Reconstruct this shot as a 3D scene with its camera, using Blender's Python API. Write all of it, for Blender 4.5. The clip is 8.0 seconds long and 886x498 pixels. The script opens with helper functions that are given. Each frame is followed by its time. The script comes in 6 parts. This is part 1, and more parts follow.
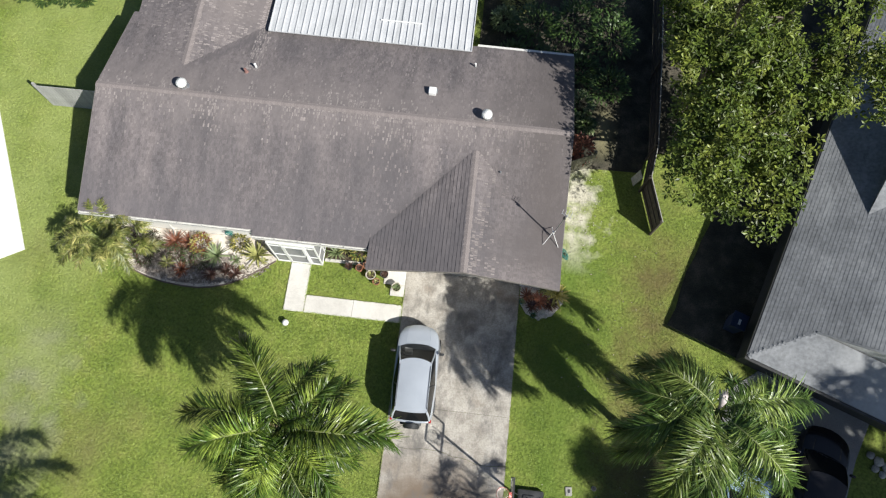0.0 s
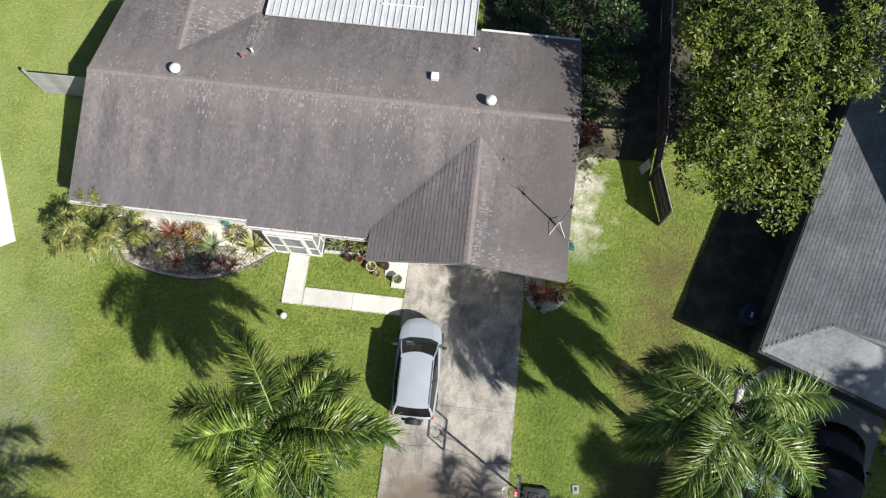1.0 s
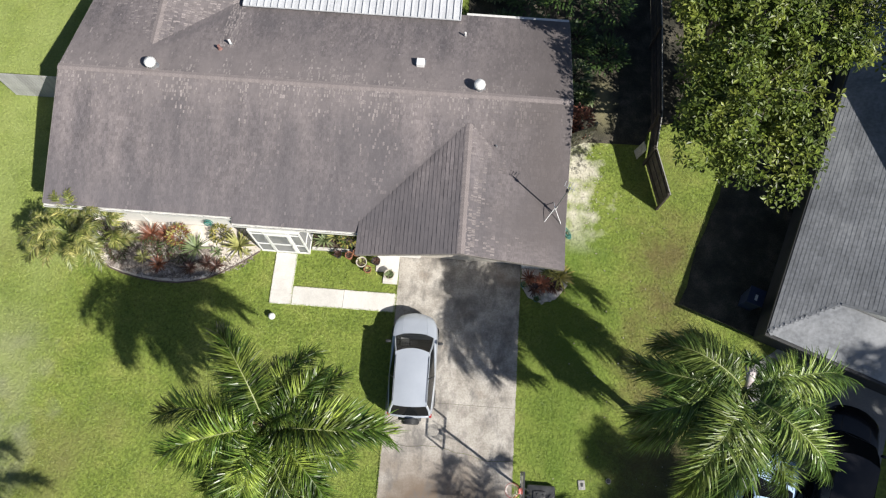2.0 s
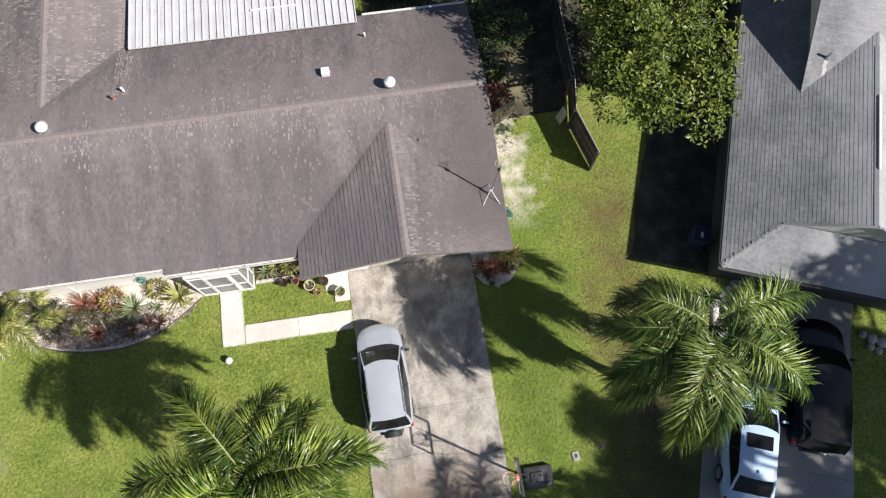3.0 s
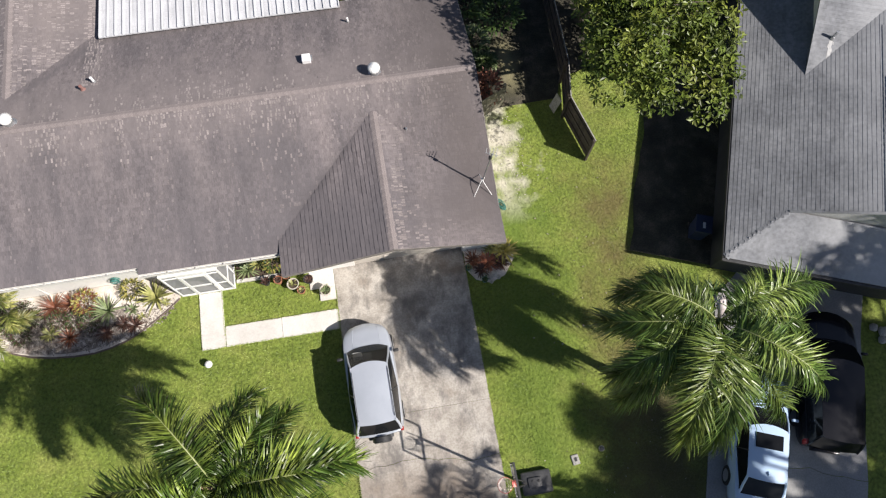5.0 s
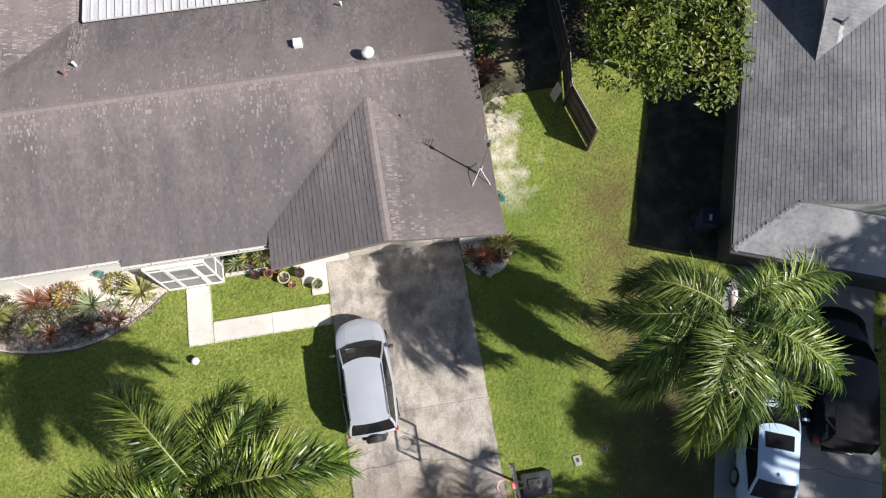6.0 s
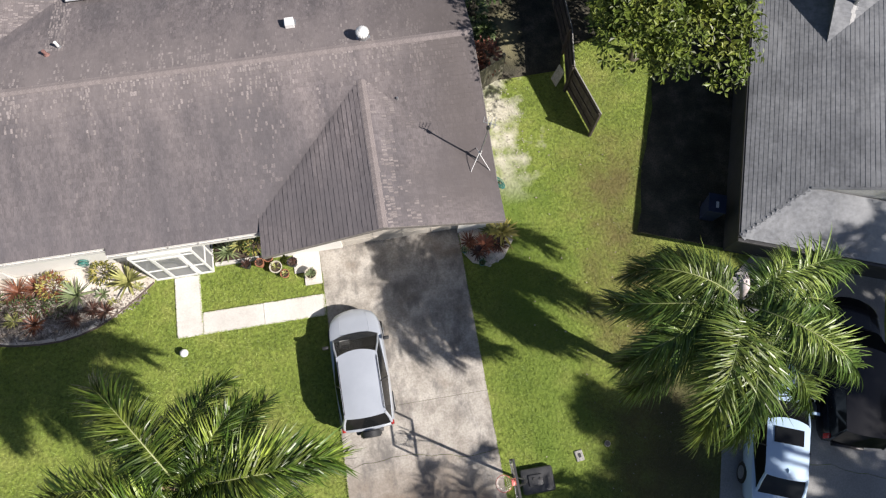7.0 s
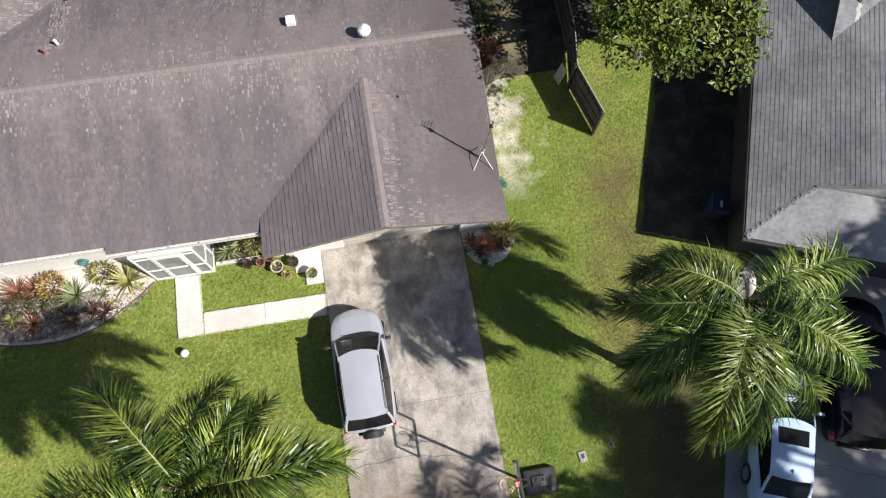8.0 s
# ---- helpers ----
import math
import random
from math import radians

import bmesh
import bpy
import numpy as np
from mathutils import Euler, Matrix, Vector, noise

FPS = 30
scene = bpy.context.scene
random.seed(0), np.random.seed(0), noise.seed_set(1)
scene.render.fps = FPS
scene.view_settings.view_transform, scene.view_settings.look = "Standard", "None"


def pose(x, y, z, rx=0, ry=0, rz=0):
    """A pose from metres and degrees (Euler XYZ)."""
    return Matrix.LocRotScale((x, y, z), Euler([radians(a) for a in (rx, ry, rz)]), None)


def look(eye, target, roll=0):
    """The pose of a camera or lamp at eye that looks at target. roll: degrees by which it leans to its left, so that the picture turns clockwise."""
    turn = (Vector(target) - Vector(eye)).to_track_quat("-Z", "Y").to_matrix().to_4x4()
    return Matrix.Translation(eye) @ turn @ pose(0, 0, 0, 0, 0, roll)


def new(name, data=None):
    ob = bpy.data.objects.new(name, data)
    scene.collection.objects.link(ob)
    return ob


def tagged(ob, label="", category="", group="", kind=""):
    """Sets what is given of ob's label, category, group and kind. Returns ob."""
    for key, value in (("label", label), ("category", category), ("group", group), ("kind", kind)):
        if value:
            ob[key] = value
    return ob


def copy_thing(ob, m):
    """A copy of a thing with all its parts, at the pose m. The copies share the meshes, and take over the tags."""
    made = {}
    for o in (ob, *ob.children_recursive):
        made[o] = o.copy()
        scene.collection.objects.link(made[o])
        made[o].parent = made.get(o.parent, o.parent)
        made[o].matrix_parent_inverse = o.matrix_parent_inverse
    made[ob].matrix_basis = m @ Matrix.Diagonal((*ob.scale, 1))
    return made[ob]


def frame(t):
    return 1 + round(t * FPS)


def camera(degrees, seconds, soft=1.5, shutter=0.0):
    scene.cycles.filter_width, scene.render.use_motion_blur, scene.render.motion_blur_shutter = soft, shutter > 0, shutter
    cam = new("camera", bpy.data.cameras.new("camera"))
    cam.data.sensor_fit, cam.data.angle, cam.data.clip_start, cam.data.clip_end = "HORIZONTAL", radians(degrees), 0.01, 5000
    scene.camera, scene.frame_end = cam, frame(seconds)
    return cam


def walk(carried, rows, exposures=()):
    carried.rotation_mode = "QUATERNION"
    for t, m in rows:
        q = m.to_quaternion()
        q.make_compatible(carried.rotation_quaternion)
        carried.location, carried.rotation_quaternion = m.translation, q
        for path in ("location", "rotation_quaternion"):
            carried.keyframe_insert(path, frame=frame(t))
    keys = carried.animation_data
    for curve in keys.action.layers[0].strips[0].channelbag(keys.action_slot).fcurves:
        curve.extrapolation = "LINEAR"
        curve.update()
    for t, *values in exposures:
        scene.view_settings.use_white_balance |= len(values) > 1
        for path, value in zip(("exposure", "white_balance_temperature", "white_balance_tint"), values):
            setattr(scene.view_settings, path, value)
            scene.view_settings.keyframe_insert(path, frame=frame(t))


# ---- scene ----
cam = camera(66.8, 8.0, 1.2)
PATH = [
    (0, (-0.861, 1.873, 27.877), (-0.911, 2.492, 25.976), 1.9),
    (0.5, (-0.81, 1.969, 27.461), (-0.864, 2.579, 25.557), 1.5),
    (1, (-0.908, 1.942, 27.016), (-0.961, 2.548, 25.111), 1.5),
    (2.3, (-0.886, 1.749, 25.74), (-0.89, 2.375, 23.841), 1.5),
    (2.5, (-0.844, 1.764, 25.649), (-0.794, 2.39, 23.75), 1.9),
    (3, (-0.761, 1.898, 25.47), (-0.642, 2.513, 23.571), 2.3),
    (3.5, (-0.749, 1.968, 25.416), (-0.621, 2.586, 23.518), 2.3),
    (4, (-0.673, 1.99, 25.143), (-0.542, 2.608, 23.245), 2.5),
    (4.5, (-0.577, 2.01, 24.7), (-0.446, 2.627, 22.802), 2.5),
    (6, (-0.438, 1.926, 23.228), (-0.301, 2.552, 21.333), 2.9),
    (6.5, (-0.395, 1.964, 22.794), (-0.257, 2.58, 20.896), 3.2),
    (7, (-0.386, 2.041, 22.423), (-0.247, 2.645, 20.522), 3.5),
    (7.5, (-0.39, 2.063, 22.309), (-0.253, 2.666, 20.407), 3.4),
    (8, (-0.452, 2.08, 22.274), (-0.313, 2.684, 20.373), 3.5),
]
walk(cam, [(t, look(eye, target, roll)) for t, eye, target, roll in PATH], [(0.0, 0.41, 6250, 9), (1.2, 0.43, 6250, 9), (3.0, 0.48, 6440, 15), (8.0, 0.48, 6440, 15)])

# ---------------------------------------------------------------- light
SUN_ELEV = radians(43.0)
SHADE_DIR = Vector((-0.83, 0.557, 0)).normalized()
world = bpy.data.worlds.new("world")
scene.world = world
world.use_nodes = True
wn = world.node_tree.nodes
sky = wn.new("ShaderNodeTexSky")
sky.sky_type, sky.sun_disc = "NISHITA", False
sky.sun_elevation, sky.sun_rotation = SUN_ELEV, radians(124.0)
sky.ozone_density = 2.6
wn["Background"].inputs["Strength"].default_value = 0.048
world.node_tree.links.new(sky.outputs["Color"], wn["Background"].inputs["Color"])
sun_data = bpy.data.lights.new("sun", "SUN")
sun_data.energy, sun_data.angle, sun_data.color = 5.0, radians(0.55), (1.0, 0.955, 0.86)
sun = new("sun", sun_data)
sun.matrix_world = look((0, 0, 30), Vector((0, 0, 30)) + SHADE_DIR * math.cos(SUN_ELEV) - Vector((0, 0, math.sin(SUN_ELEV))))


# ---------------------------------------------------------------- materials
def surf(name, cols, scale=3.0, rough=0.8, metal=0.0, fine=40.0, fine_amt=0.25, bump=0.2, bump_dist=0.01,
         island=0.0, objrand=0.0, stretch=(1, 1, 1), spots=None, coat=0.0, trans=0.0, world_space=False, bands=(), spec=0.5, thin=0.0, streaks=None):
    """cols: two or three colours blended by a broad noise; fine grain multiplies it; island and objrand vary each piece."""
    m = bpy.data.materials.new(name)
    m.use_nodes = True
    nt = m.node_tree
    N, L = nt.nodes, nt.links.new
    b = N["Principled BSDF"]
    b.inputs["Roughness"].default_value = rough
    b.inputs["Metallic"].default_value = metal
    b.inputs["Coat Weight"].default_value = coat
    b.inputs["Specular IOR Level"].default_value = spec
    if trans:
        b.inputs["Transmission Weight"].default_value = trans
    if world_space:
        geo0 = N.new("ShaderNodeNewGeometry")
        src = geo0.outputs["Position"]
    else:
        tc = N.new("ShaderNodeTexCoord")
        src = tc.outputs["Object"]
    mp = N.new("ShaderNodeMapping")
    mp.inputs["Scale"].default_value = stretch
    L(src, mp.inputs["Vector"])
    n1 = N.new("ShaderNodeTexNoise")
    n1.inputs["Scale"].default_value, n1.inputs["Detail"].default_value, n1.inputs["Roughness"].default_value = scale, 6, 0.62
    L(mp.outputs[0], n1.inputs["Vector"])
    ramp = N.new("ShaderNodeValToRGB")
    e = ramp.color_ramp.elements
    e[0].position, e[1].position = 0.32, 0.68
    e[0].color, e[1].color = (*cols[0], 1), (*cols[-1], 1)
    if len(cols) == 3:
        k = e.new(0.5)
        k.color = (*cols[1], 1)
    L(n1.outputs["Fac"], ramp.inputs["Fac"])
    colour = ramp.outputs["Color"]
    n2 = N.new("ShaderNodeTexNoise")
    n2.inputs["Scale"].default_value, n2.inputs["Detail"].default_value = fine, 4
    L(mp.outputs[0], n2.inputs["Vector"])

    def scaled(colour, value, lo, hi):
        r = N.new("ShaderNodeMapRange")
        r.inputs["From Min"].default_value, r.inputs["From Max"].default_value = (0.3, 0.7) if value.node.type == "TEX_NOISE" else (0, 1)
        r.inputs["To Min"].default_value, r.inputs["To Max"].default_value = lo, hi
        L(value, r.inputs["Value"])
        x = N.new("ShaderNodeVectorMath")
        x.operation = "SCALE"
        L(colour, x.inputs[0])
        L(r.outputs[0], x.inputs["Scale"])
        return x.outputs[0]
    if fine_amt:
        colour = scaled(colour, n2.outputs["Fac"], 1 - fine_amt, 1 + fine_amt)
    if island:
        geo = N.new("ShaderNodeNewGeometry")
        colour = scaled(colour, geo.outputs["Random Per Island"], 1 - island, 1 + island)
    if objrand:
        oi = N.new("ShaderNodeObjectInfo")
        colour = scaled(colour, oi.outputs["Random"], 1 - objrand, 1 + objrand)
    if spots:
        col, sc, lo, hi = spots
        n3 = N.new("ShaderNodeTexNoise")
        n3.inputs["Scale"].default_value, n3.inputs["Detail"].default_value = sc, 5
        L(src, n3.inputs["Vector"])
        r3 = N.new("ShaderNodeMapRange")
        r3.inputs["From Min"].default_value, r3.inputs["From Max"].default_value, r3.inputs["To Max"].default_value = lo, hi, 0.7
        L(n3.outputs["Fac"], r3.inputs["Value"])
        mix = N.new("ShaderNodeMix")
        mix.data_type = "RGBA"
        L(r3.outputs[0], mix.inputs["Factor"])
        L(colour, mix.inputs["A"])
        mix.inputs["B"].default_value = (*col, 1)
        colour = mix.outputs["Result"]
    for (col, x_mid, lean, half, y0, y1, base, amp, grain) in bands:
        # a strip in another tone, for stains, wear and painted light: straight in plan, broken up by noise; with no
        # lean given it runs along x
        sp = N.new("ShaderNodeSeparateXYZ")
        L(src, sp.inputs[0])

        def math_node(op, a, b2, clamp=False):
            k = N.new("ShaderNodeMath")
            k.operation, k.use_clamp = op, clamp
            for sock, val in zip(k.inputs, (a, b2)):
                if isinstance(val, (int, float)):
                    sock.default_value = val
                else:
                    L(val, sock)
            return k.outputs[0]
        d = sp.outputs["Y"] if lean is None else math_node("SUBTRACT", sp.outputs["X"], math_node("MULTIPLY", sp.outputs["Y"], lean))
        d = math_node("ABSOLUTE", math_node("SUBTRACT", d, x_mid), 0)
        w = math_node("SUBTRACT", base, math_node("DIVIDE", d, half))
        e1 = math_node("MULTIPLY", math_node("SUBTRACT", sp.outputs["Y"], y0), 0.5, True)
        e2 = math_node("MULTIPLY", math_node("SUBTRACT", y1, sp.outputs["Y"]), 0.5, True)
        n4 = N.new("ShaderNodeTexNoise")
        n4.inputs["Scale"].default_value, n4.inputs["Detail"].default_value = grain, 8
        L(src, n4.inputs["Vector"])
        w = math_node("ADD", w, math_node("MULTIPLY", math_node("SUBTRACT", n4.outputs["Fac"], 0.5), amp))
        w = math_node("MULTIPLY", math_node("MULTIPLY", math_node("MULTIPLY", math_node("MULTIPLY", w, 0.8, True), 0.85), e1), e2)
        mix = N.new("ShaderNodeMix")
        mix.data_type = "RGBA"
        L(w, mix.inputs["Factor"])
        L(colour, mix.inputs["A"])
        mix.inputs["B"].default_value = (*col, 1)
        colour = mix.outputs["Result"]
    if streaks:
        col, sc, lo, hi, st = streaks
        mp5 = N.new("ShaderNodeMapping")
        mp5.inputs["Scale"].default_value = st
        L(src, mp5.inputs["Vector"])
        n5 = N.new("ShaderNodeTexNoise")
        n5.inputs["Scale"].default_value, n5.inputs["Detail"].default_value, n5.inputs["Roughness"].default_value = sc, 7, 0.65
        L(mp5.outputs[0], n5.inputs["Vector"])
        r5 = N.new("ShaderNodeMapRange")
        r5.inputs["From Min"].default_value, r5.inputs["From Max"].default_value, r5.inputs["To Max"].default_value = lo, hi, 0.8
        L(n5.outputs["Fac"], r5.inputs["Value"])
        mix = N.new("ShaderNodeMix")
        mix.data_type = "RGBA"
        L(r5.outputs[0], mix.inputs["Factor"])
        L(colour, mix.inputs["A"])
        mix.inputs["B"].default_value = (*col, 1)
        colour = mix.outputs["Result"]
    L(colour, b.inputs["Base Color"])
    if thin:
        tl = N.new("ShaderNodeBsdfTranslucent")
        L(colour, tl.inputs["Color"])
        ms = N.new("ShaderNodeMixShader")
        ms.inputs["Fac"].default_value = thin
        L(b.outputs[0], ms.inputs[1])
        L(tl.outputs[0], ms.inputs[2])
        L(ms.outputs[0], N["Material Output"].inputs["Surface"])
    if bump:
        bp = N.new("ShaderNodeBump")
        bp.inputs["Strength"].default_value, bp.inputs["Distance"].default_value = bump, bump_dist
        L(n2.outputs["Fac"], bp.inputs["Height"])
        L(bp.outputs[0], b.inputs["Normal"])
    return m


# the band at x -20.5 lifts the lawn colour to imitate bright haze
WEAR_AND_LIGHT = [((0.62, 0.58, 0.50), 4.05, 0.0, 0.95, 10.4, 17.2, 1.2, 5.0, 1.3), ((0.135, 0.108, 0.040), 6.75, 0.10, 1.9, -6.0, 13.5, 1.05, 3.0, 0.9), ((0.25, 0.26, 0.15), -17.6, 0.0, 1.9, -3.0, 7.0, 1.0, 3.2, 0.9), ((0.285, 0.335, 0.105), -20.5, 0.0, 5.5, 2.0, 30.0, 1.0, 2.5, 0.5), ((0.075, 0.068, 0.030), 7.6, 0.30, 2.6, -9.0, 5.0, 1.3, 2.0, 0.7)]
WEAR_AND_LIGHT.insert(0, ((0.112, 0.178, 0.022), 3.5, 0.06, 2.0, -6.0, 13.0, 1.0, 1.6, 0.7))
# the brown band at x 7.6 is darkened to deepen the tree shade
GRASS_SOIL = surf("lawn_soil", [(0.126, 0.173, 0.026), (0.166, 0.213, 0.036), (0.205, 0.236, 0.051)], 0.8, 0.95, fine=9, fine_amt=0.38, bump=1.0, bump_dist=0.05,
                  spots=((0.19, 0.18, 0.06), 0.16, 0.56, 0.70), world_space=True, bands=WEAR_AND_LIGHT)
GRASS = surf("grass_blades", [(0.138, 0.205, 0.026), (0.198, 0.266, 0.039), (0.278, 0.318, 0.066)], 0.8, 0.6, fine=5, fine_amt=0.26, bump=0, island=0.24,
             spots=((0.21, 0.20, 0.07), 0.16, 0.56, 0.70), world_space=True, bands=WEAR_AND_LIGHT)
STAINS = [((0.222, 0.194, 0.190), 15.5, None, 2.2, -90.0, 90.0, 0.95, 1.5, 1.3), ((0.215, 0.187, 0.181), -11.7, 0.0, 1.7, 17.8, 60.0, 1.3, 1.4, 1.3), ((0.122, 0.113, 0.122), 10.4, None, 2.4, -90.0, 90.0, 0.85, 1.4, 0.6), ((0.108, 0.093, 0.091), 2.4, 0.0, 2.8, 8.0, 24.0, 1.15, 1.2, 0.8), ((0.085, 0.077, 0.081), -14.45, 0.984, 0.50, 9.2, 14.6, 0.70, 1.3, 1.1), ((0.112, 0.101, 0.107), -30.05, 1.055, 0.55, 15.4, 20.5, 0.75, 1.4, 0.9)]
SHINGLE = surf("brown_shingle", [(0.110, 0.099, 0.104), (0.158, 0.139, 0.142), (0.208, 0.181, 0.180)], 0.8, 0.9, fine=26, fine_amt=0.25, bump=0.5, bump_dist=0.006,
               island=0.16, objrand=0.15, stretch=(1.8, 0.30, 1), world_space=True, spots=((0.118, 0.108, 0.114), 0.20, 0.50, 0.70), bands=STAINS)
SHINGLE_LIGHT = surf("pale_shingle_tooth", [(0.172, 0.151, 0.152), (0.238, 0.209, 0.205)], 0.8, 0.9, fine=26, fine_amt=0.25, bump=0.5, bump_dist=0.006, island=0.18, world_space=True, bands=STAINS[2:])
RIDGE_TOOTH = surf("bleached_shingle_tooth", [(0.222, 0.195, 0.190), (0.290, 0.255, 0.247)], 0.8, 0.9, fine=26, fine_amt=0.25, bump=0.5, bump_dist=0.006, island=0.18, world_space=True, bands=STAINS[3:4])
BLEACHED = surf("bleached_shingle", [(0.40, 0.40, 0.40), (0.52, 0.52, 0.515)], 3.0, 0.9, fine=55, fine_amt=0.25, bump=0.4, world_space=True)
DECK = surf("roof_deck", [(0.085, 0.076, 0.077), (0.10, 0.088, 0.088)], 2.0, 0.95)
RIDGE = surf("ridge_shingle", [(0.205, 0.178, 0.174), (0.275, 0.238, 0.230)], 1.2, 0.9, fine=30, fine_amt=0.22, objrand=0.06, bump=0.4)
SHINGLE_GREY = surf("grey_shingle", [(0.142, 0.149, 0.162), (0.192, 0.200, 0.215), (0.255, 0.263, 0.278)], 0.6, 0.9, fine=8, fine_amt=0.20, island=0.08, bump=0.4, world_space=True, bands=[((0.50, 0.51, 0.528), 13.5, 0.374, 3.0, -90.0, 90.0, 0.95, 1.3, 0.5)], streaks=((0.36, 0.37, 0.385), 0.6, 0.54, 0.82, (1.6, 0.8, 1)))
STUCCO = surf("white_stucco", [(0.72, 0.70, 0.66), (0.80, 0.79, 0.75)], 1.5, 0.85, fine=70, fine_amt=0.06, bump=0.35, bump_dist=0.01)
WHITE = surf("white_paint", [(0.76, 0.76, 0.75), (0.82, 0.82, 0.81)], 4, 0.45, fine=30, fine_amt=0.05, bump=0.05)
BEIGE = surf("cream_paint", [(0.50, 0.46, 0.40), (0.56, 0.52, 0.46)], 3, 0.5, fine=30, fine_amt=0.06, bump=0.05)
CONCRETE = surf("driveway_concrete", [(0.245, 0.221, 0.190), (0.395, 0.364, 0.322), (0.51, 0.478, 0.432)], 1.1, 0.85, fine=16, fine_amt=0.18, bump=0.25,
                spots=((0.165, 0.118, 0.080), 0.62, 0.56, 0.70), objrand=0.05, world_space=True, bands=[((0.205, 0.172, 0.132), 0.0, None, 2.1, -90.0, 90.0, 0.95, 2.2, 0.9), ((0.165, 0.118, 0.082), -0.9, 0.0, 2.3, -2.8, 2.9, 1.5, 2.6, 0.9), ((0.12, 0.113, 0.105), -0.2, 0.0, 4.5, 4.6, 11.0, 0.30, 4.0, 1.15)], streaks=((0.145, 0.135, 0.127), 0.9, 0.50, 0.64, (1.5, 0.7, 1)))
WALKWAY = surf("walk_concrete", [(0.55, 0.525, 0.485), (0.68, 0.655, 0.61)], 1.2, 0.85, fine=30, fine_amt=0.12, bump=0.25, objrand=0.05, world_space=True)
SLABWHITE = surf("pale_concrete", [(0.74, 0.74, 0.73), (0.82, 0.82, 0.81)], 0.8, 0.8, fine=20, fine_amt=0.05, bump=0.15)
NB_CONCRETE = surf("grey_concrete", [(0.23, 0.23, 0.228), (0.32, 0.32, 0.315)], 0.6, 0.85, fine=25, fine_amt=0.14, bump=0.2, objrand=0.06, world_space=True)
METALROOF = surf("white_metal_roof", [(0.52, 0.53, 0.55), (0.62, 0.63, 0.65)], 1.2, 0.45, 0.0, fine=18, fine_amt=0.10, bump=0.05, world_space=True, streaks=((0.30, 0.31, 0.315), 1.1, 0.52, 0.78, (5.0, 0.3, 1)))
GUTTER = surf("white_gutter", [(0.62, 0.61, 0.58), (0.72, 0.71, 0.68)], 5, 0.5, fine=20, fine_amt=0.1, bump=0.05)
TRIMWOOD = surf("brown_trim", [(0.16, 0.145, 0.135), (0.22, 0.20, 0.19)], 5, 0.7, fine=20, fine_amt=0.15, bump=0.05)
GALV = surf("dull_metal", [(0.42, 0.43, 0.44), (0.56, 0.57, 0.58)], 6, 0.42, 0.8, fine=40, fine_amt=0.12, bump=0.05)
DARKMETAL = surf("dark_metal", [(0.05, 0.05, 0.052), (0.08, 0.08, 0.08)], 6, 0.5, 0.6, fine=40, fine_amt=0.2, bump=0.05)
FENCEWOOD = surf("weathered_wood", [(0.052, 0.042, 0.035), (0.088, 0.072, 0.060)], 3, 0.85, fine=30, fine_amt=0.3, stretch=(6, 6, 1), objrand=0.3, bump=0.3)
GATEWOOD = surf("olive_grey_wood", [(0.13, 0.122, 0.088), (0.22, 0.205, 0.155)], 3, 0.85, fine=30, fine_amt=0.25, stretch=(6, 6, 1), objrand=0.15, bump=0.3)
FENCEGREY = surf("grey_fence_wood", [(0.30, 0.30, 0.29), (0.42, 0.42, 0.40)], 3, 0.85, fine=30, fine_amt=0.2, stretch=(6, 6, 1), objrand=0.15, bump=0.3)
SAND = surf("pale_sand", [(0.54, 0.48, 0.41), (0.67, 0.61, 0.54), (0.77, 0.73, 0.67)], 2.2, 0.95, fine=35, fine_amt=0.25, bump=0.6, bump_dist=0.02,
            spots=((0.20, 0.145, 0.105), 1.1, 0.55, 0.68), world_space=True)
GRAVEL = surf("pale_gravel", [(0.32, 0.30, 0.255), (0.50, 0.47, 0.41)], 5, 0.95, fine=30, fine_amt=0.3, island=0.3, bump=0.5)
MULCH = surf("leaf_litter", [(0.12, 0.094, 0.080), (0.28, 0.24, 0.21), (0.54, 0.50, 0.46)], 3.0, 0.95, fine=28, fine_amt=0.5, bump=0.8, bump_dist=0.03, world_space=True)
# soil tone darkened to paint shade; its pale band paints a sunlit patch
SHADE_SOIL = surf("shade_painted_soil", [(0.028, 0.028, 0.019), (0.055, 0.051, 0.036), (0.115, 0.10, 0.074)], 1.2, 0.95, fine=20, fine_amt=0.4, bump=0.7, bump_dist=0.03, world_space=True, bands=[((0.40, 0.36, 0.19), 5.15, 0.0, 0.5, 15.8, 19.2, 1.3, 1.5, 1.5)])
EDGING = surf("bed_edging", [(0.10, 0.075, 0.06), (0.16, 0.12, 0.10)], 5, 0.85, fine=40, fine_amt=0.25)
BARK = surf("palm_bark", [(0.16, 0.145, 0.125), (0.26, 0.24, 0.21)], 4, 0.9, fine=30, fine_amt=0.25, stretch=(1, 1, 6), bump=0.5)
BARK2 = surf("tree_bark", [(0.10, 0.08, 0.06), (0.19, 0.165, 0.135)], 5, 0.9, fine=30, fine_amt=0.3, stretch=(3, 3, 1), bump=0.6)
SHAFT = surf("crownshaft_green", [(0.14, 0.20, 0.06), (0.20, 0.26, 0.10)], 3, 0.5, fine=20, fine_amt=0.1, stretch=(4, 4, 1))
FROND = surf("palm_leaflet", [(0.024, 0.054, 0.012), (0.082, 0.142, 0.028), (0.235, 0.300, 0.066)], 0.9, 0.36, spec=0.46, fine=5, fine_amt=0.2, bump=0, island=0.5, objrand=0.3, thin=0.06)
RACHIS = surf("palm_rachis", [(0.10, 0.14, 0.04), (0.17, 0.20, 0.07)], 3, 0.5, fine=10, fine_amt=0.15)
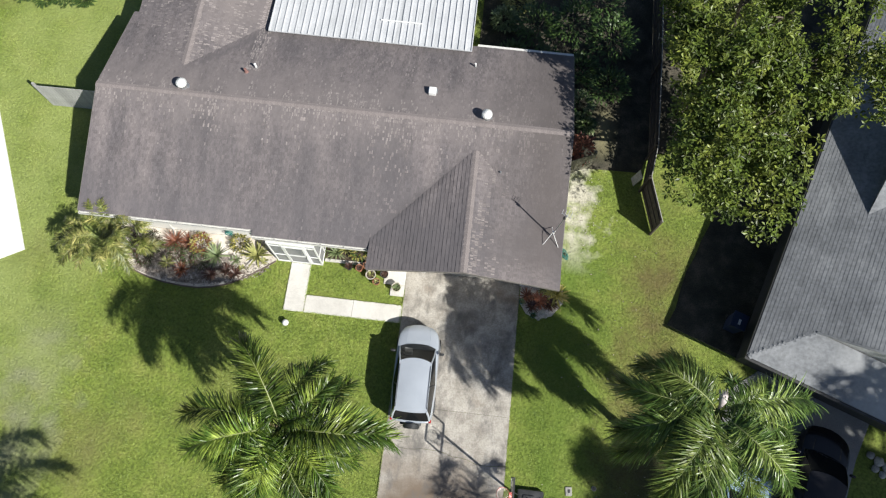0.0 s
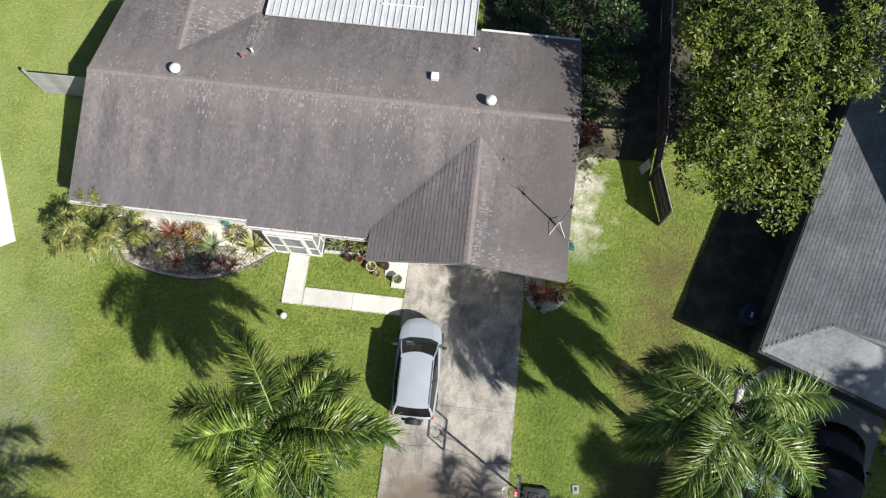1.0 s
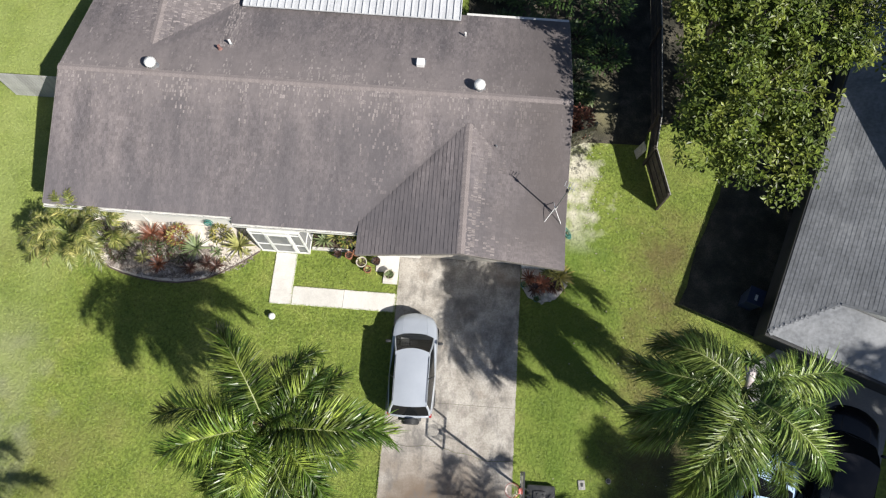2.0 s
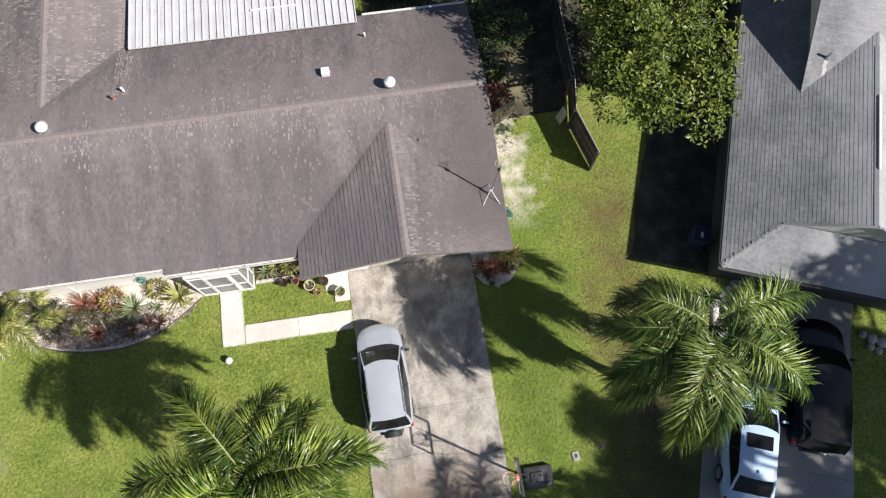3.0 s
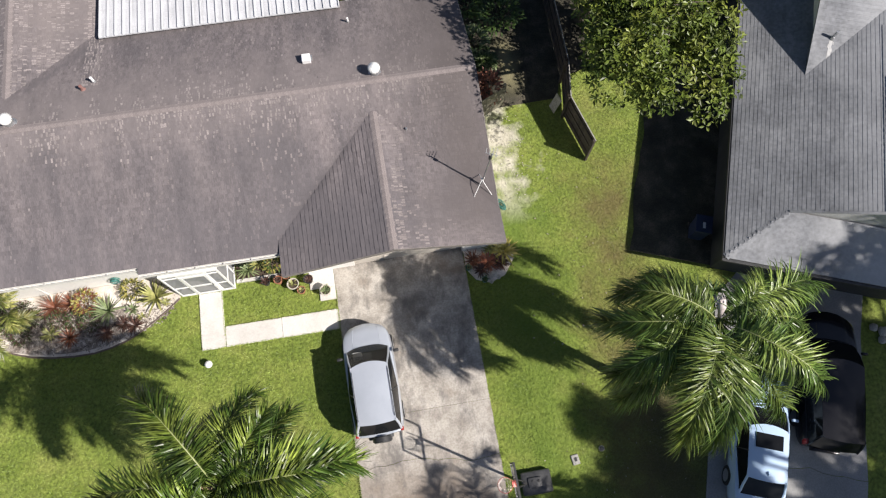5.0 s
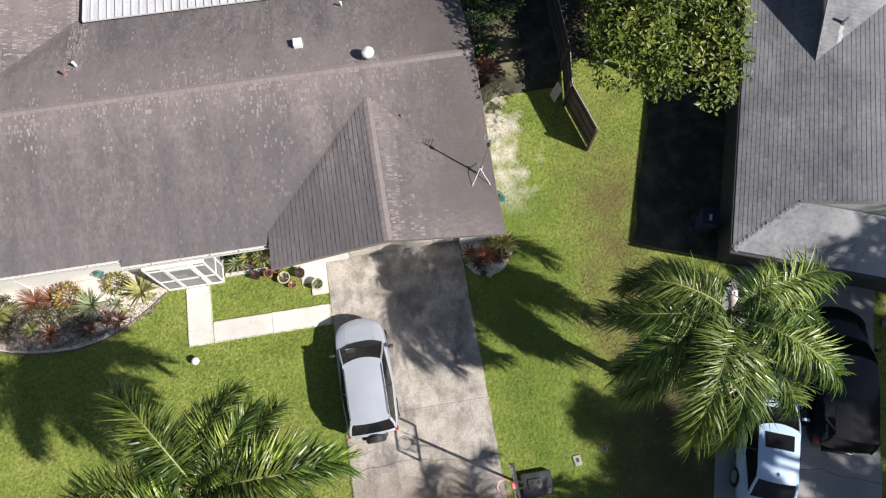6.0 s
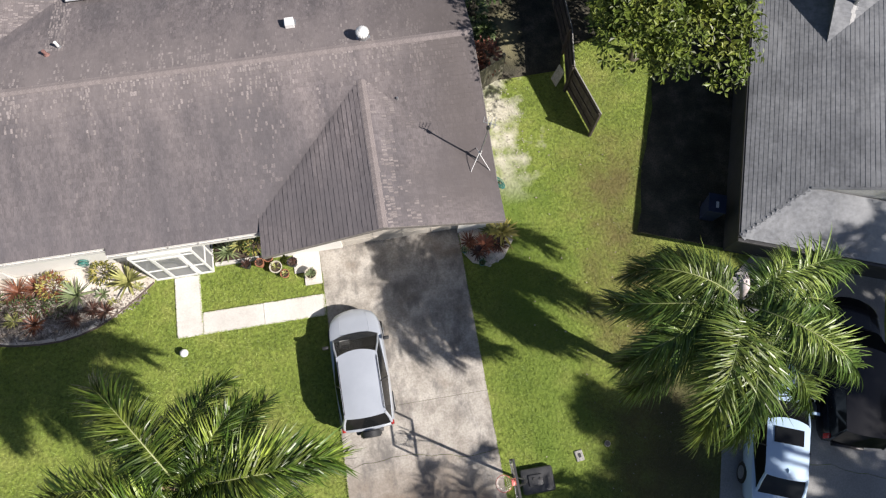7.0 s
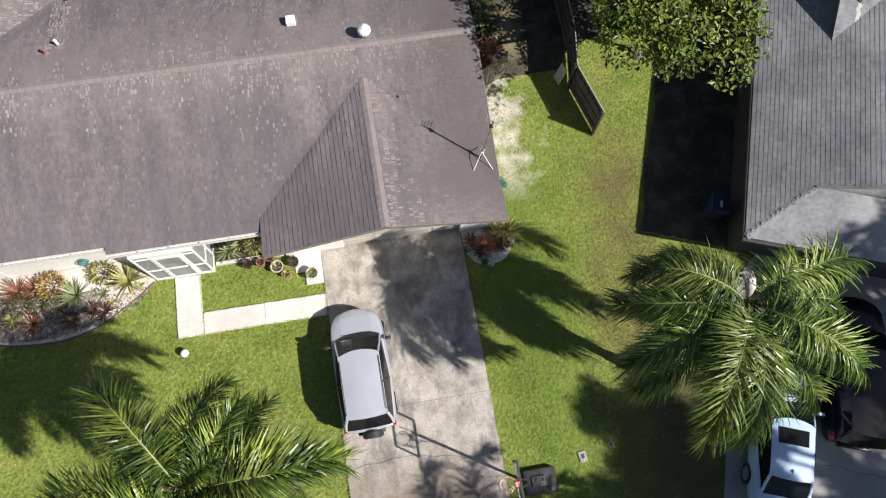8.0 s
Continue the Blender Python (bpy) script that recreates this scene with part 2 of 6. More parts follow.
PALERIB = surf("pale_palm_rachis", [(0.22, 0.26, 0.09), (0.32, 0.34, 0.15)], 3, 0.5, fine=10, fine_amt=0.15)
DARKFROND = surf("dark_palm_leaflet", [(0.020, 0.046, 0.008), (0.058, 0.106, 0.013), (0.245, 0.31, 0.052)], 0.9, 0.36, spec=0.42, fine=5, fine_amt=0.2, bump=0, island=0.5, objrand=0.5, thin=0.06)
LEAF = surf("tree_leaf", [(0.036, 0.062, 0.011), (0.094, 0.130, 0.019), (0.215, 0.240, 0.042)], 0.9, 0.42, spec=0.34, fine=3, fine_amt=0.2, bump=0, island=0.6, thin=0.10)
RUBBER = surf("black_rubber", [(0.018, 0.018, 0.018), (0.03, 0.03, 0.03)], 10, 0.8, fine=40, fine_amt=0.2)
TANK = surf("grey_black_plastic", [(0.036, 0.037, 0.040), (0.066, 0.067, 0.070)], 6, 0.45, fine=60, fine_amt=0.15, bump=0.1)
PLASTIC = surf("black_plastic", [(0.022, 0.023, 0.025), (0.04, 0.041, 0.043)], 6, 0.5, fine=60, fine_amt=0.15, bump=0.1)
SILVER = surf("silver_car_paint", [(0.47, 0.507, 0.565), (0.52, 0.557, 0.615)], 2, 0.30, 0.25, fine=300, fine_amt=0.06, bump=0, coat=0.6)
CARWHITE = surf("pale_blue_car_paint", [(0.44, 0.59, 0.78), (0.48, 0.63, 0.81)], 2, 0.25, 0.0, fine=100, fine_amt=0.03, bump=0, coat=0.7)
CARBLACK = surf("black_car_paint", [(0.007, 0.007, 0.009), (0.011, 0.011, 0.013)], 2, 0.22, 0.0, fine=100, fine_amt=0.1, bump=0, coat=0.3, spec=0.3)
INTERIOR = surf("grey_car_interior", [(0.010, 0.012, 0.013), (0.018, 0.021, 0.022)], 6, 0.85, fine=40, fine_amt=0.2)
SUNSHADE = surf("pale_cloth", [(0.62, 0.62, 0.60), (0.72, 0.72, 0.70)], 6, 0.8, fine=40, fine_amt=0.1)
REDLENS = surf("red_lens", [(0.30, 0.016, 0.014), (0.38, 0.025, 0.02)], 6, 0.15, fine=30, fine_amt=0.1, bump=0, coat=0.5)
CLEARLENS = surf("clear_lens", [(0.55, 0.56, 0.58), (0.7, 0.71, 0.72)], 6, 0.12, 0.3, fine=30, fine_amt=0.1, bump=0, coat=0.5)
TERRACOTTA = surf("terracotta", [(0.30, 0.12, 0.065), (0.40, 0.18, 0.10)], 6, 0.85, fine=40, fine_amt=0.2)
PALEPOT = surf("pale_pot", [(0.46, 0.42, 0.35), (0.58, 0.54, 0.46)], 6, 0.8, fine=40, fine_amt=0.15)
SOIL = surf("potting_soil", [(0.05, 0.035, 0.025), (0.09, 0.065, 0.045)], 8, 0.95, fine=40, fine_amt=0.3, bump=0.6)
TEAL = surf("teal_hose", [(0.03, 0.15, 0.13), (0.06, 0.22, 0.19)], 5, 0.45, fine=30, fine_amt=0.1)
WEATHERED = surf("weathered_grey", [(0.24, 0.235, 0.215), (0.38, 0.37, 0.345)], 8, 0.85, fine=30, fine_amt=0.3)
REDPAINT = surf("red_rim_paint", [(0.25, 0.05, 0.045), (0.34, 0.08, 0.07)], 5, 0.45, fine=30, fine_amt=0.1)
NET = surf("net_cord", [(0.50, 0.43, 0.42), (0.62, 0.56, 0.54)], 5, 0.8, fine=30, fine_amt=0.1)
RUST = surf("rusty_red", [(0.20, 0.10, 0.088), (0.29, 0.165, 0.145)], 8, 0.85, fine=40, fine_amt=0.2)


def glass(name, col, rough=0.02):
    m = bpy.data.materials.new(name)
    m.use_nodes = True
    b = m.node_tree.nodes["Principled BSDF"]
    b.inputs["Base Color"].default_value = (*col, 1)
    b.inputs["Roughness"].default_value = rough
    b.inputs["Transmission Weight"].default_value = 1.0
    b.inputs["IOR"].default_value = 1.45
    return m


DARKGLASS = surf("dark_car_glass", [(0.008, 0.009, 0.010), (0.012, 0.013, 0.014)], 2, 0.10, fine=10, fine_amt=0.0, bump=0, spec=0.25)

TINTED = surf("tinted_windshield", [(0.010, 0.012, 0.012), (0.014, 0.016, 0.016)], 2, 0.06, fine=10, fine_amt=0.0, bump=0)
TINTED.node_tree.nodes["Principled BSDF"].inputs["Alpha"].default_value = 0.55


def screen_mesh():
    """Insect screen: a fine dark weave that lets most light through."""
    m = bpy.data.materials.new("insect_screen")
    m.use_nodes = True
    nt = m.node_tree
    b = nt.nodes["Principled BSDF"]
    b.inputs["Base Color"].default_value = (0.36, 0.37, 0.38, 1)
    b.inputs["Roughness"].default_value = 0.7
    b.inputs["Alpha"].default_value = 0.45
    return m


SCREEN = screen_mesh()


# ---------------------------------------------------------------- mesh helpers
def finish(name, bm, material, smooth=False):
    me = bpy.data.meshes.new(name)
    bm.to_mesh(me)
    bm.free()
    me.materials.append(material)
    if smooth:
        me.polygons.foreach_set("use_smooth", [True] * len(me.polygons))
        me.set_sharp_from_angle(angle=radians(38))
    return me


def part(name, bm, material, parent=None, label="", smooth=False):
    ob = new(name, finish(name, bm, material, smooth))
    if parent is not None:
        ob.parent = parent
    return tagged(ob, label)


def thing(name, label, category, group="", at=(0, 0, 0), turn=0.0, kind=""):
    ob = new(name)
    ob.matrix_basis = pose(*at, 0, 0, turn)
    return tagged(ob, label, category, group, kind)


def mesh_ob(name, verts, faces, material, parent=None, smooth=False):
    me = bpy.data.meshes.new(name)
    me.from_pydata(verts, [], faces)
    me.materials.append(material)
    if smooth:
        me.polygons.foreach_set("use_smooth", [True] * len(me.polygons))
    ob = new(name, me)
    if parent is not None:
        ob.parent = parent
    return ob


def box(bm, x0, x1, y0, y1, z0, z1, m=None, bevel=0.0):
    r = bmesh.ops.create_cube(bm, size=1, matrix=Matrix.Translation(((x0 + x1) / 2, (y0 + y1) / 2, (z0 + z1) / 2)) @ Matrix.Diagonal((x1 - x0, y1 - y0, z1 - z0, 1)))
    vs = r["verts"]
    if bevel:
        es = list({e for v in vs for e in v.link_edges})
        r = bmesh.ops.bevel(bm, geom=es, offset=bevel, segments=2, affect="EDGES", profile=0.5)
        vs = r["verts"]
    if m is not None:
        bmesh.ops.transform(bm, matrix=m, verts=list({v for v in vs}))
    return vs


def one_box(*a, **k):
    bm = bmesh.new()
    box(bm, *a, **k)
    return bm


def cone(bm, r0, r1, z0, z1, x=0, y=0, seg=16, m=None):
    t = Matrix.Translation((x, y, (z0 + z1) / 2))
    if m is not None:
        t = m @ t
    return bmesh.ops.create_cone(bm, cap_ends=True, segments=seg, radius1=r0, radius2=r1, depth=z1 - z0, matrix=t)["verts"]


def prism(bm, poly, z0, z1):
    """An upright prism over a plan outline (counter-clockwise)."""
    lo = [bm.verts.new((x, y, z0)) for x, y in poly]
    hi = [bm.verts.new((x, y, z1)) for x, y in poly]
    bm.faces.new(hi)
    bm.faces.new(lo[::-1])
    n = len(poly)
    for i in range(n):
        bm.faces.new((lo[i], lo[(i + 1) % n], hi[(i + 1) % n], hi[i]))
    return lo + hi


def tube(bm, pts, radii, seg=8):
    """A round bar along a line of points."""
    pts = [Vector(p) for p in pts]
    if not hasattr(radii, "__len__"):
        radii = [radii] * len(pts)
    rings = []
    for i, p in enumerate(pts):
        d = (pts[min(i + 1, len(pts) - 1)] - pts[max(i - 1, 0)]).normalized()
        q = d.to_track_quat("Z", "Y")
        rings.append([bm.verts.new(p + q @ Vector((math.cos(a) * radii[i], math.sin(a) * radii[i], 0))) for a in (2 * math.pi * k / seg for k in range(seg))])
    for a, b in zip(rings, rings[1:]):
        for k in range(seg):
            bm.faces.new((a[k], a[(k + 1) % seg], b[(k + 1) % seg], b[k]))
    bm.faces.new(rings[0][::-1])
    bm.faces.new(rings[-1])


def slab(bm, quad, thick):
    """A flat plate: the outline gives its upper side."""
    up = [Vector(p) for p in quad]
    n = (up[1] - up[0]).cross(up[2] - up[0]).normalized()
    if n.z < 0:
        up = up[::-1]
        n = -n
    a = [bm.verts.new(p) for p in up]
    b = [bm.verts.new(p - Vector((0, 0, thick))) for p in up]
    bm.faces.new(a)
    bm.faces.new(b[::-1])
    k = len(up)
    for i in range(k):
        bm.faces.new((b[i], b[(i + 1) % k], a[(i + 1) % k], a[i]))


# ---------------------------------------------------------------- ground
def ground_height(x, y):
    return 0.05 * noise.noise((x * 0.11, y * 0.11, 3.0)) * min(1.0, max(0.0, (abs(x + 5) - 10) / 10)) - 0.02


bm = bmesh.new()
xs = [-900, -300, -120, -60] + [-40 + 2.0 * i for i in range(41)] + [60, 120, 300, 900]
ys = [-900, -300, -120, -50] + [-26 + 2.0 * i for i in range(36)] + [70, 140, 300, 900]
grid = [[bm.verts.new((x, y, ground_height(x, y))) for x in xs] for y in ys]
for j in range(len(ys) - 1):
    for i in range(len(xs) - 1):
        bm.faces.new((grid[j][i], grid[j][i + 1], grid[j + 1][i + 1], grid[j + 1][i]))
ground = part("ground", bm, GRASS_SOIL, None, "", True)
tagged(ground, "sunlit green lawn with worn and dry brownish patches", "lawn", kind="structure")

# driveway: poured panels with a joint between them
DX0, DX1 = -3.02, 1.86
driveway = thing("driveway", "stained grey concrete driveway in poured panels with joints", "driveway", kind="structure")
cuts = [9.78, 4.12, 2.36, -1.9, -6.5, -12.0]
wander = [(DX0 + (DX1 + 0.02 - DX0) * i / 16, 2.36 + 0.16 * noise.noise((i * 0.45, 3.3, 0)) + 0.05 * noise.noise((i * 1.7, 1.1, 0)) + 0.2 * math.sin(i * 0.33)) for i in range(17)]
for a, b in zip(cuts, cuts[1:]):
    if 2.36 not in (a, b):
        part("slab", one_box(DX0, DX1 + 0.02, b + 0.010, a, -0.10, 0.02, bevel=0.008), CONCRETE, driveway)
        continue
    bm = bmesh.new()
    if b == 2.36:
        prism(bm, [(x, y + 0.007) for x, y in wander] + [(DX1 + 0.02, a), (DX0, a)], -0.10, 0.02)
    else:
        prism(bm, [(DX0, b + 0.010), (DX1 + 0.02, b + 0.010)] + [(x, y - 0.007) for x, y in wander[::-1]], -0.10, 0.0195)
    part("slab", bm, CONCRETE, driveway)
part("slab", one_box(-2.19, 1.85, 9.782, 9.838, -0.10, 0.018), CONCRETE, driveway)
front_walk = thing("front_walk", "pale concrete garden path in panels on the lawn", "path", kind="structure")
for x0, x1, y0, y1 in ((-8.02, -7.16, 7.48, 9.60), (-7.145, -5.11, 7.48, 8.24), (-5.098, DX0 - 0.012, 7.48, 8.24)):
    part("slab", one_box(x0, x1, y0, y1, -0.08, 0.022, bevel=0.008), WALKWAY, front_walk)
planter_pad = thing("planter_pad", "small pale concrete pad beside the driveway", "pad", kind="structure")
part("slab", one_box(-3.95, DX0 - 0.012, 9.1, 9.9, -0.05, 0.024, bevel=0.01), WALKWAY, planter_pad)
part("slab", one_box(-3.62, DX0 - 0.012, 8.62, 9.09, -0.05, 0.05, bevel=0.01), WALKWAY, planter_pad)

bm = bmesh.new()
prism(bm, [(-19.6, 8.85), (-23.0, 15.7), (-34, 10.2), (-30.5, 2.6)][::-1], -0.05, 0.03)
side_slab = part("pavement", bm, SLABWHITE)
tagged(side_slab, "broad bright white concrete slab beyond the lawn", "pavement", kind="structure")
apron = thing("parking_apron", "shaded grey concrete parking apron of the neighbouring house", "driveway", kind="structure")
crack = [(9.06 + 5.1 * i / 14, 1.22 - 2.03 * i / 14 + 0.16 * noise.noise((i * 0.5, 8.1, 0)) + 0.05 * noise.noise((i * 1.9, 2.4, 0))) for i in range(15)]
bm = bmesh.new()
prism(bm, [(x, y + 0.01) for x, y in crack] + [(15.72, 4.05), (16.4, 5.6), (12.0, 7.2), (10.9, 6.4)], -0.05, 0.025)
part("slab", bm, NB_CONCRETE, apron)
bm = bmesh.new()
prism(bm, [(4.3, -12), (9.3, -12)] + [(x, y - 0.01) for x, y in crack[::-1]], -0.05, 0.0245)
part("slab", bm, NB_CONCRETE, apron)

# dark sheet paints the house's shadow on grass, beyond the mulch by the wall
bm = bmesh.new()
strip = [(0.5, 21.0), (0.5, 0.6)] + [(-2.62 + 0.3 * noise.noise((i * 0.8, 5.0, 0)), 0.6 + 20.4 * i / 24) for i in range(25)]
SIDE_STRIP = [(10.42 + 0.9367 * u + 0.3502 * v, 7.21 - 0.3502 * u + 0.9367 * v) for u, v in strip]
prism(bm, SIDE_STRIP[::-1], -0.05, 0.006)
tagged(part("side_soil", bm, SHADE_SOIL), "dark mulch by the house wall, widened into a painted sheet of its shade", "soil", kind="structure")
# dark sheet deepening the tree shade over the back yard ground
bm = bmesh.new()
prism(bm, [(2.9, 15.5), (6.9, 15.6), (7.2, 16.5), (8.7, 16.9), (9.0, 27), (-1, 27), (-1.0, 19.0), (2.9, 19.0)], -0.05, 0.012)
tagged(part("yard_soil", bm, SHADE_SOIL), "back yard ground in a tone darkened to paint tree shade", "soil", kind="structure")

# ---------------------------------------------------------------- house
EAVE_Z, RIDGE_Z, RIDGE_Y = 2.75, 4.05, 15.02
FRONT_Y, BACK_Y, X0, X1 = 9.92, 19.3, -16.15, 3.11
PITCH = (RIDGE_Z - EAVE_Z) / (RIDGE_Y - FRONT_Y)
BACK_Z = RIDGE_Z - PITCH * (BACK_Y - RIDGE_Y)
GX, GY, GZ, GHALF = -0.64, 8.90, 3.80, 3.77
G_EAVE = 2.80
WX, WZ, WHALF, WY1 = -13.05, 3.68, 2.9, 27.0
house = thing("house", "single-storey white house with a weathered brown-grey shingle roof", "house")


def wall(name, x0, x1, y0, y1, z1, label=""):
    return part(name, one_box(x0, x1, y0, y1, -0.1, z1), STUCCO, house, label)


WALL_Y = 10.5
wall("wall", X0 + 0.5, -9.0, WALL_Y, WALL_Y + 0.2, 2.62)
wall("wall", -9.0, -4.1, WALL_Y + 0.9, WALL_Y + 1.1, 2.75)
wall("wall", -9.2, -9.0, WALL_Y + 0.2, WALL_Y + 1.1, 2.7)
wall("wall", -4.2, -4.0, 9.98, WALL_Y + 1.1, 2.72)
wall("wall", -4.2, -2.2, 9.78, 9.98, 2.72)
wall("wall", 1.86, 2.86, 9.68, 9.98, 2.72)
part("wall", one_box(-2.2, 1.86, 9.78, 9.98, 2.16, 2.72), STUCCO, house)
wall("wall", 2.66, 2.86, 9.98, BACK_Y - 0.5, 2.72)
wall("wall", X0 + 0.3, X0 + 0.5, WALL_Y, WY1 - 0.4, 2.62)
wall("wall", -10.2, 2.66, BACK_Y - 0.7, BACK_Y - 0.5, 2.75)
garage_door = part("door", one_box(-2.2, 1.86, 9.84, 9.90, 0.02, 2.16), BEIGE, house, "cream panelled garage door")
for r in range(4):
    for c in range(4):
        x = -2.14 + c * 1.005
        part("panel", one_box(x + 0.05, x + 0.95, 9.825, 9.84, 0.08 + r * 0.53, 0.49 + r * 0.53, bevel=0.012), BEIGE, garage_door)


def gable_wall(pts, x0, x1):
    bm = bmesh.new()
    a = [bm.verts.new((x0, y, z)) for y, z in pts]
    b = [bm.verts.new((x1, y, z)) for y, z in pts]
    bm.faces.new(a[::-1])
    bm.faces.new(b)
    n = len(pts)
    for i in range(n):
        bm.faces.new((a[i], a[(i + 1) % n], b[(i + 1) % n], b[i]))
    bmesh.ops.recalc_face_normals(bm, faces=bm.faces)
    return bm


tri = [(FRONT_Y + 0.7, EAVE_Z + 0.02), (BACK_Y - 0.6, BACK_Z + 0.02), (RIDGE_Y, RIDGE_Z - 0.12)]
part("gable", gable_wall(tri, X0 + 0.3, X0 + 0.5), STUCCO, house)
part("gable", gable_wall(tri, X1 - 0.45, X1 - 0.25), STUCCO, house)
bm = bmesh.new()
g = [(GX - GHALF + 0.3, G_EAVE - 0.03), (GX + GHALF - 0.3, G_EAVE - 0.03), (GX, GZ - 0.12)]
a = [bm.verts.new((x, 9.72, z)) for x, z in g]
b = [bm.verts.new((x, 9.92, z)) for x, z in g]
bm.faces.new(a), bm.faces.new(b[::-1])
for i in range(3):
    bm.faces.new((a[i], b[i], b[(i + 1) % 3], a[(i + 1) % 3]))
bmesh.ops.recalc_face_normals(bm, faces=bm.faces)
part("gable", bm, STUCCO, house)

# roof planes
X_STEP = -9.12


def front_z(y):
    return RIDGE_Z - PITCH * (RIDGE_Y - y)


roof = thing("roof", "", "")
roof.parent = house
roof["label"] = "weathered brown-grey shingle roof with gables"


def plane(quad, thick=0.13):
    bm = bmesh.new()
    slab(bm, quad, thick)
    return part("roof_slope", bm, DECK, roof)


for xa, xb, y in ((X0, X_STEP, FRONT_Y + 0.08), (X_STEP, -4.3, FRONT_Y - 0.15), (-4.3, X1, 10.2)):
    plane([(xa, y, front_z(y)), (xb, y, front_z(y)), (xb, RIDGE_Y, RIDGE_Z), (xa, RIDGE_Y, RIDGE_Z)])
plane([(X0, RIDGE_Y, RIDGE_Z), (X1, RIDGE_Y, RIDGE_Z), (X1, BACK_Y, BACK_Z), (X0, BACK_Y, BACK_Z)])
plane([(GX - GHALF, GY, G_EAVE), (GX, GY, GZ), (GX, 13.98, GZ), (GX - GHALF, 10.15, G_EAVE)], 0.12)
plane([(GX, GY, GZ), (GX + GHALF - 0.01, GY, G_EAVE), (GX + GHALF - 0.01, 10.15, G_EAVE), (GX, 13.98, GZ)], 0.12)
plane([(WX - WHALF, 19.2, 2.93), (WX, 16.45, WZ), (WX, WY1, WZ), (WX - WHALF, WY1, 2.93)], 0.12)
plane([(WX, 16.45, WZ), (WX + WHALF, 19.2, 2.93), (WX + WHALF, WY1, 2.93), (WX, WY1, WZ)], 0.12)


# shingles: each tab is a thin wedge, laid in courses up the slope
def tab_mesh(w, h, thick):
    v = [(0, 0, 0), (w, 0, 0), (w, h, 0), (0, h, 0), (0, 0, thick), (w, 0, thick), (w, h, 0.003), (0, h, 0.003)]
    f = [(4, 5, 6, 7), (0, 1, 5, 4), (1, 2, 6, 5), (3, 0, 4, 7)]
    return v, f


def courses(eave_a, eave_b, top, expo=0.15, rng=None, widths=(0.05, 0.125), inside=None, thick=(0.007, 0.009, 0.011, 0.013), seam=0.001):
    """Tabs over the plane from the eave line (a to b) up to the level line through top: (matrix, width, thickness) of each."""
    a, b, t = Vector(eave_a), Vector(eave_b), Vector(top)
    e = (b - a).normalized()
    up = (t - a) - e * (t - a).dot(e)
    run = up.length
    up.normalize()
    n = e.cross(up)
    rot = Matrix((e, up, n)).transposed().to_4x4()
    out = []
    rows = int(run / expo) + 1
    for r in range(rows):
        s = -rng.uniform(0, 0.25)
        d = r * expo
        if d > run - 0.04:
            continue
        fit_h = min(1.0, (run - d) / (expo + 0.015))
        while s < (b - a).length:
            w = rng.uniform(*widths)
            s0, s1 = max(s, 0), min(s + w, (b - a).length)
            c = a + e * (s0 + s1) / 2 + up * (d + 0.08)
            pieces = [(s0, s1)]
            if inside is not None and not all(inside(c + e * k) for k in (-(s1 - s0) / 2, 0, (s1 - s0) / 2)):
                # a tab that crosses a hip or valley is cut there
                step = (s1 - s0) / 6
                kept = [k for k in range(6) if inside(a + e * (s0 + (k + 0.5) * step) + up * (d + 0.08))]
                pieces = [(s0 + kept[0] * step, s0 + (kept[-1] + 1) * step)] if kept else []
            th = rng.choice(thick)
            for q0, q1 in pieces:
                if q1 - q0 > 0.02:
                    p = a + e * q0 + up * d + n * 0.004
                    out.append((Matrix.Translation(p) @ rot @ Matrix.Diagonal((1, fit_h, 1, 1)), q1 - q0, th, a + e * (q0 + q1) / 2 + up * (d + 0.08)))
            s += w + seam
    return out


def joined_tabs(name, tabs, material, parent, expo=0.15):
    verts, faces = [], []
    for m, w, th, c in tabs:
        v, f = tab_mesh(w, expo + 0.015, th)
        k = len(verts)
        verts.extend([m @ Vector(p) for p in v])
        faces.extend([tuple(i + k for i in q) for q in f])
    ob = mesh_ob(name, verts, faces, material, parent)
    return tagged(ob, kind="stuff")


def teeth(name, tabs, parent, rng, dist, expo=0.15, plenty=0.10, columns=0.25, reach=0.9):
    """Paler small teeth of the laminated shingles, thicker on the ground near the ridge where the roof is bleached."""
    out, bright = [], []
    for m, w, th, c in tabs:
        d = dist(c)
        clump = noise.noise((c.x * 2.8, c.y * 0.28, 7.0)) + 0.5 * noise.noise((c.x * 0.4, c.y * 0.5, 3.0))
        drip = c.y > 16.6 and (abs(c.x + 10.36) < 0.16 or abs(c.x + 10.05) < 0.12)
        near = math.exp(-(d / reach) ** 1.5)
        aged = min(1.0, max(0.3, (c.x + 12.0) / 7.0))
        if rng.random() < aged * (plenty + columns * clump) + near * (0.50 + 0.9 * clump) + (0.9 if drip else 0.0):
            tw = min(w, rng.uniform(0.045, 0.075))
            at = m @ Matrix.Translation((rng.uniform(0, w - tw), -0.004, 0.002)) @ Matrix.Diagonal((1, rng.uniform(0.6, 1.0), 1, 1))
            (bright if rng.random() < near * (0.85 + 0.6 * clump) + (0.7 if drip else 0.0) else out).append((at, tw, th + 0.002, c))
    joined_tabs("bleached_" + name, bright, RIDGE_TOOTH, parent, expo)
    return joined_tabs(name, out, SHINGLE_LIGHT, parent, expo)


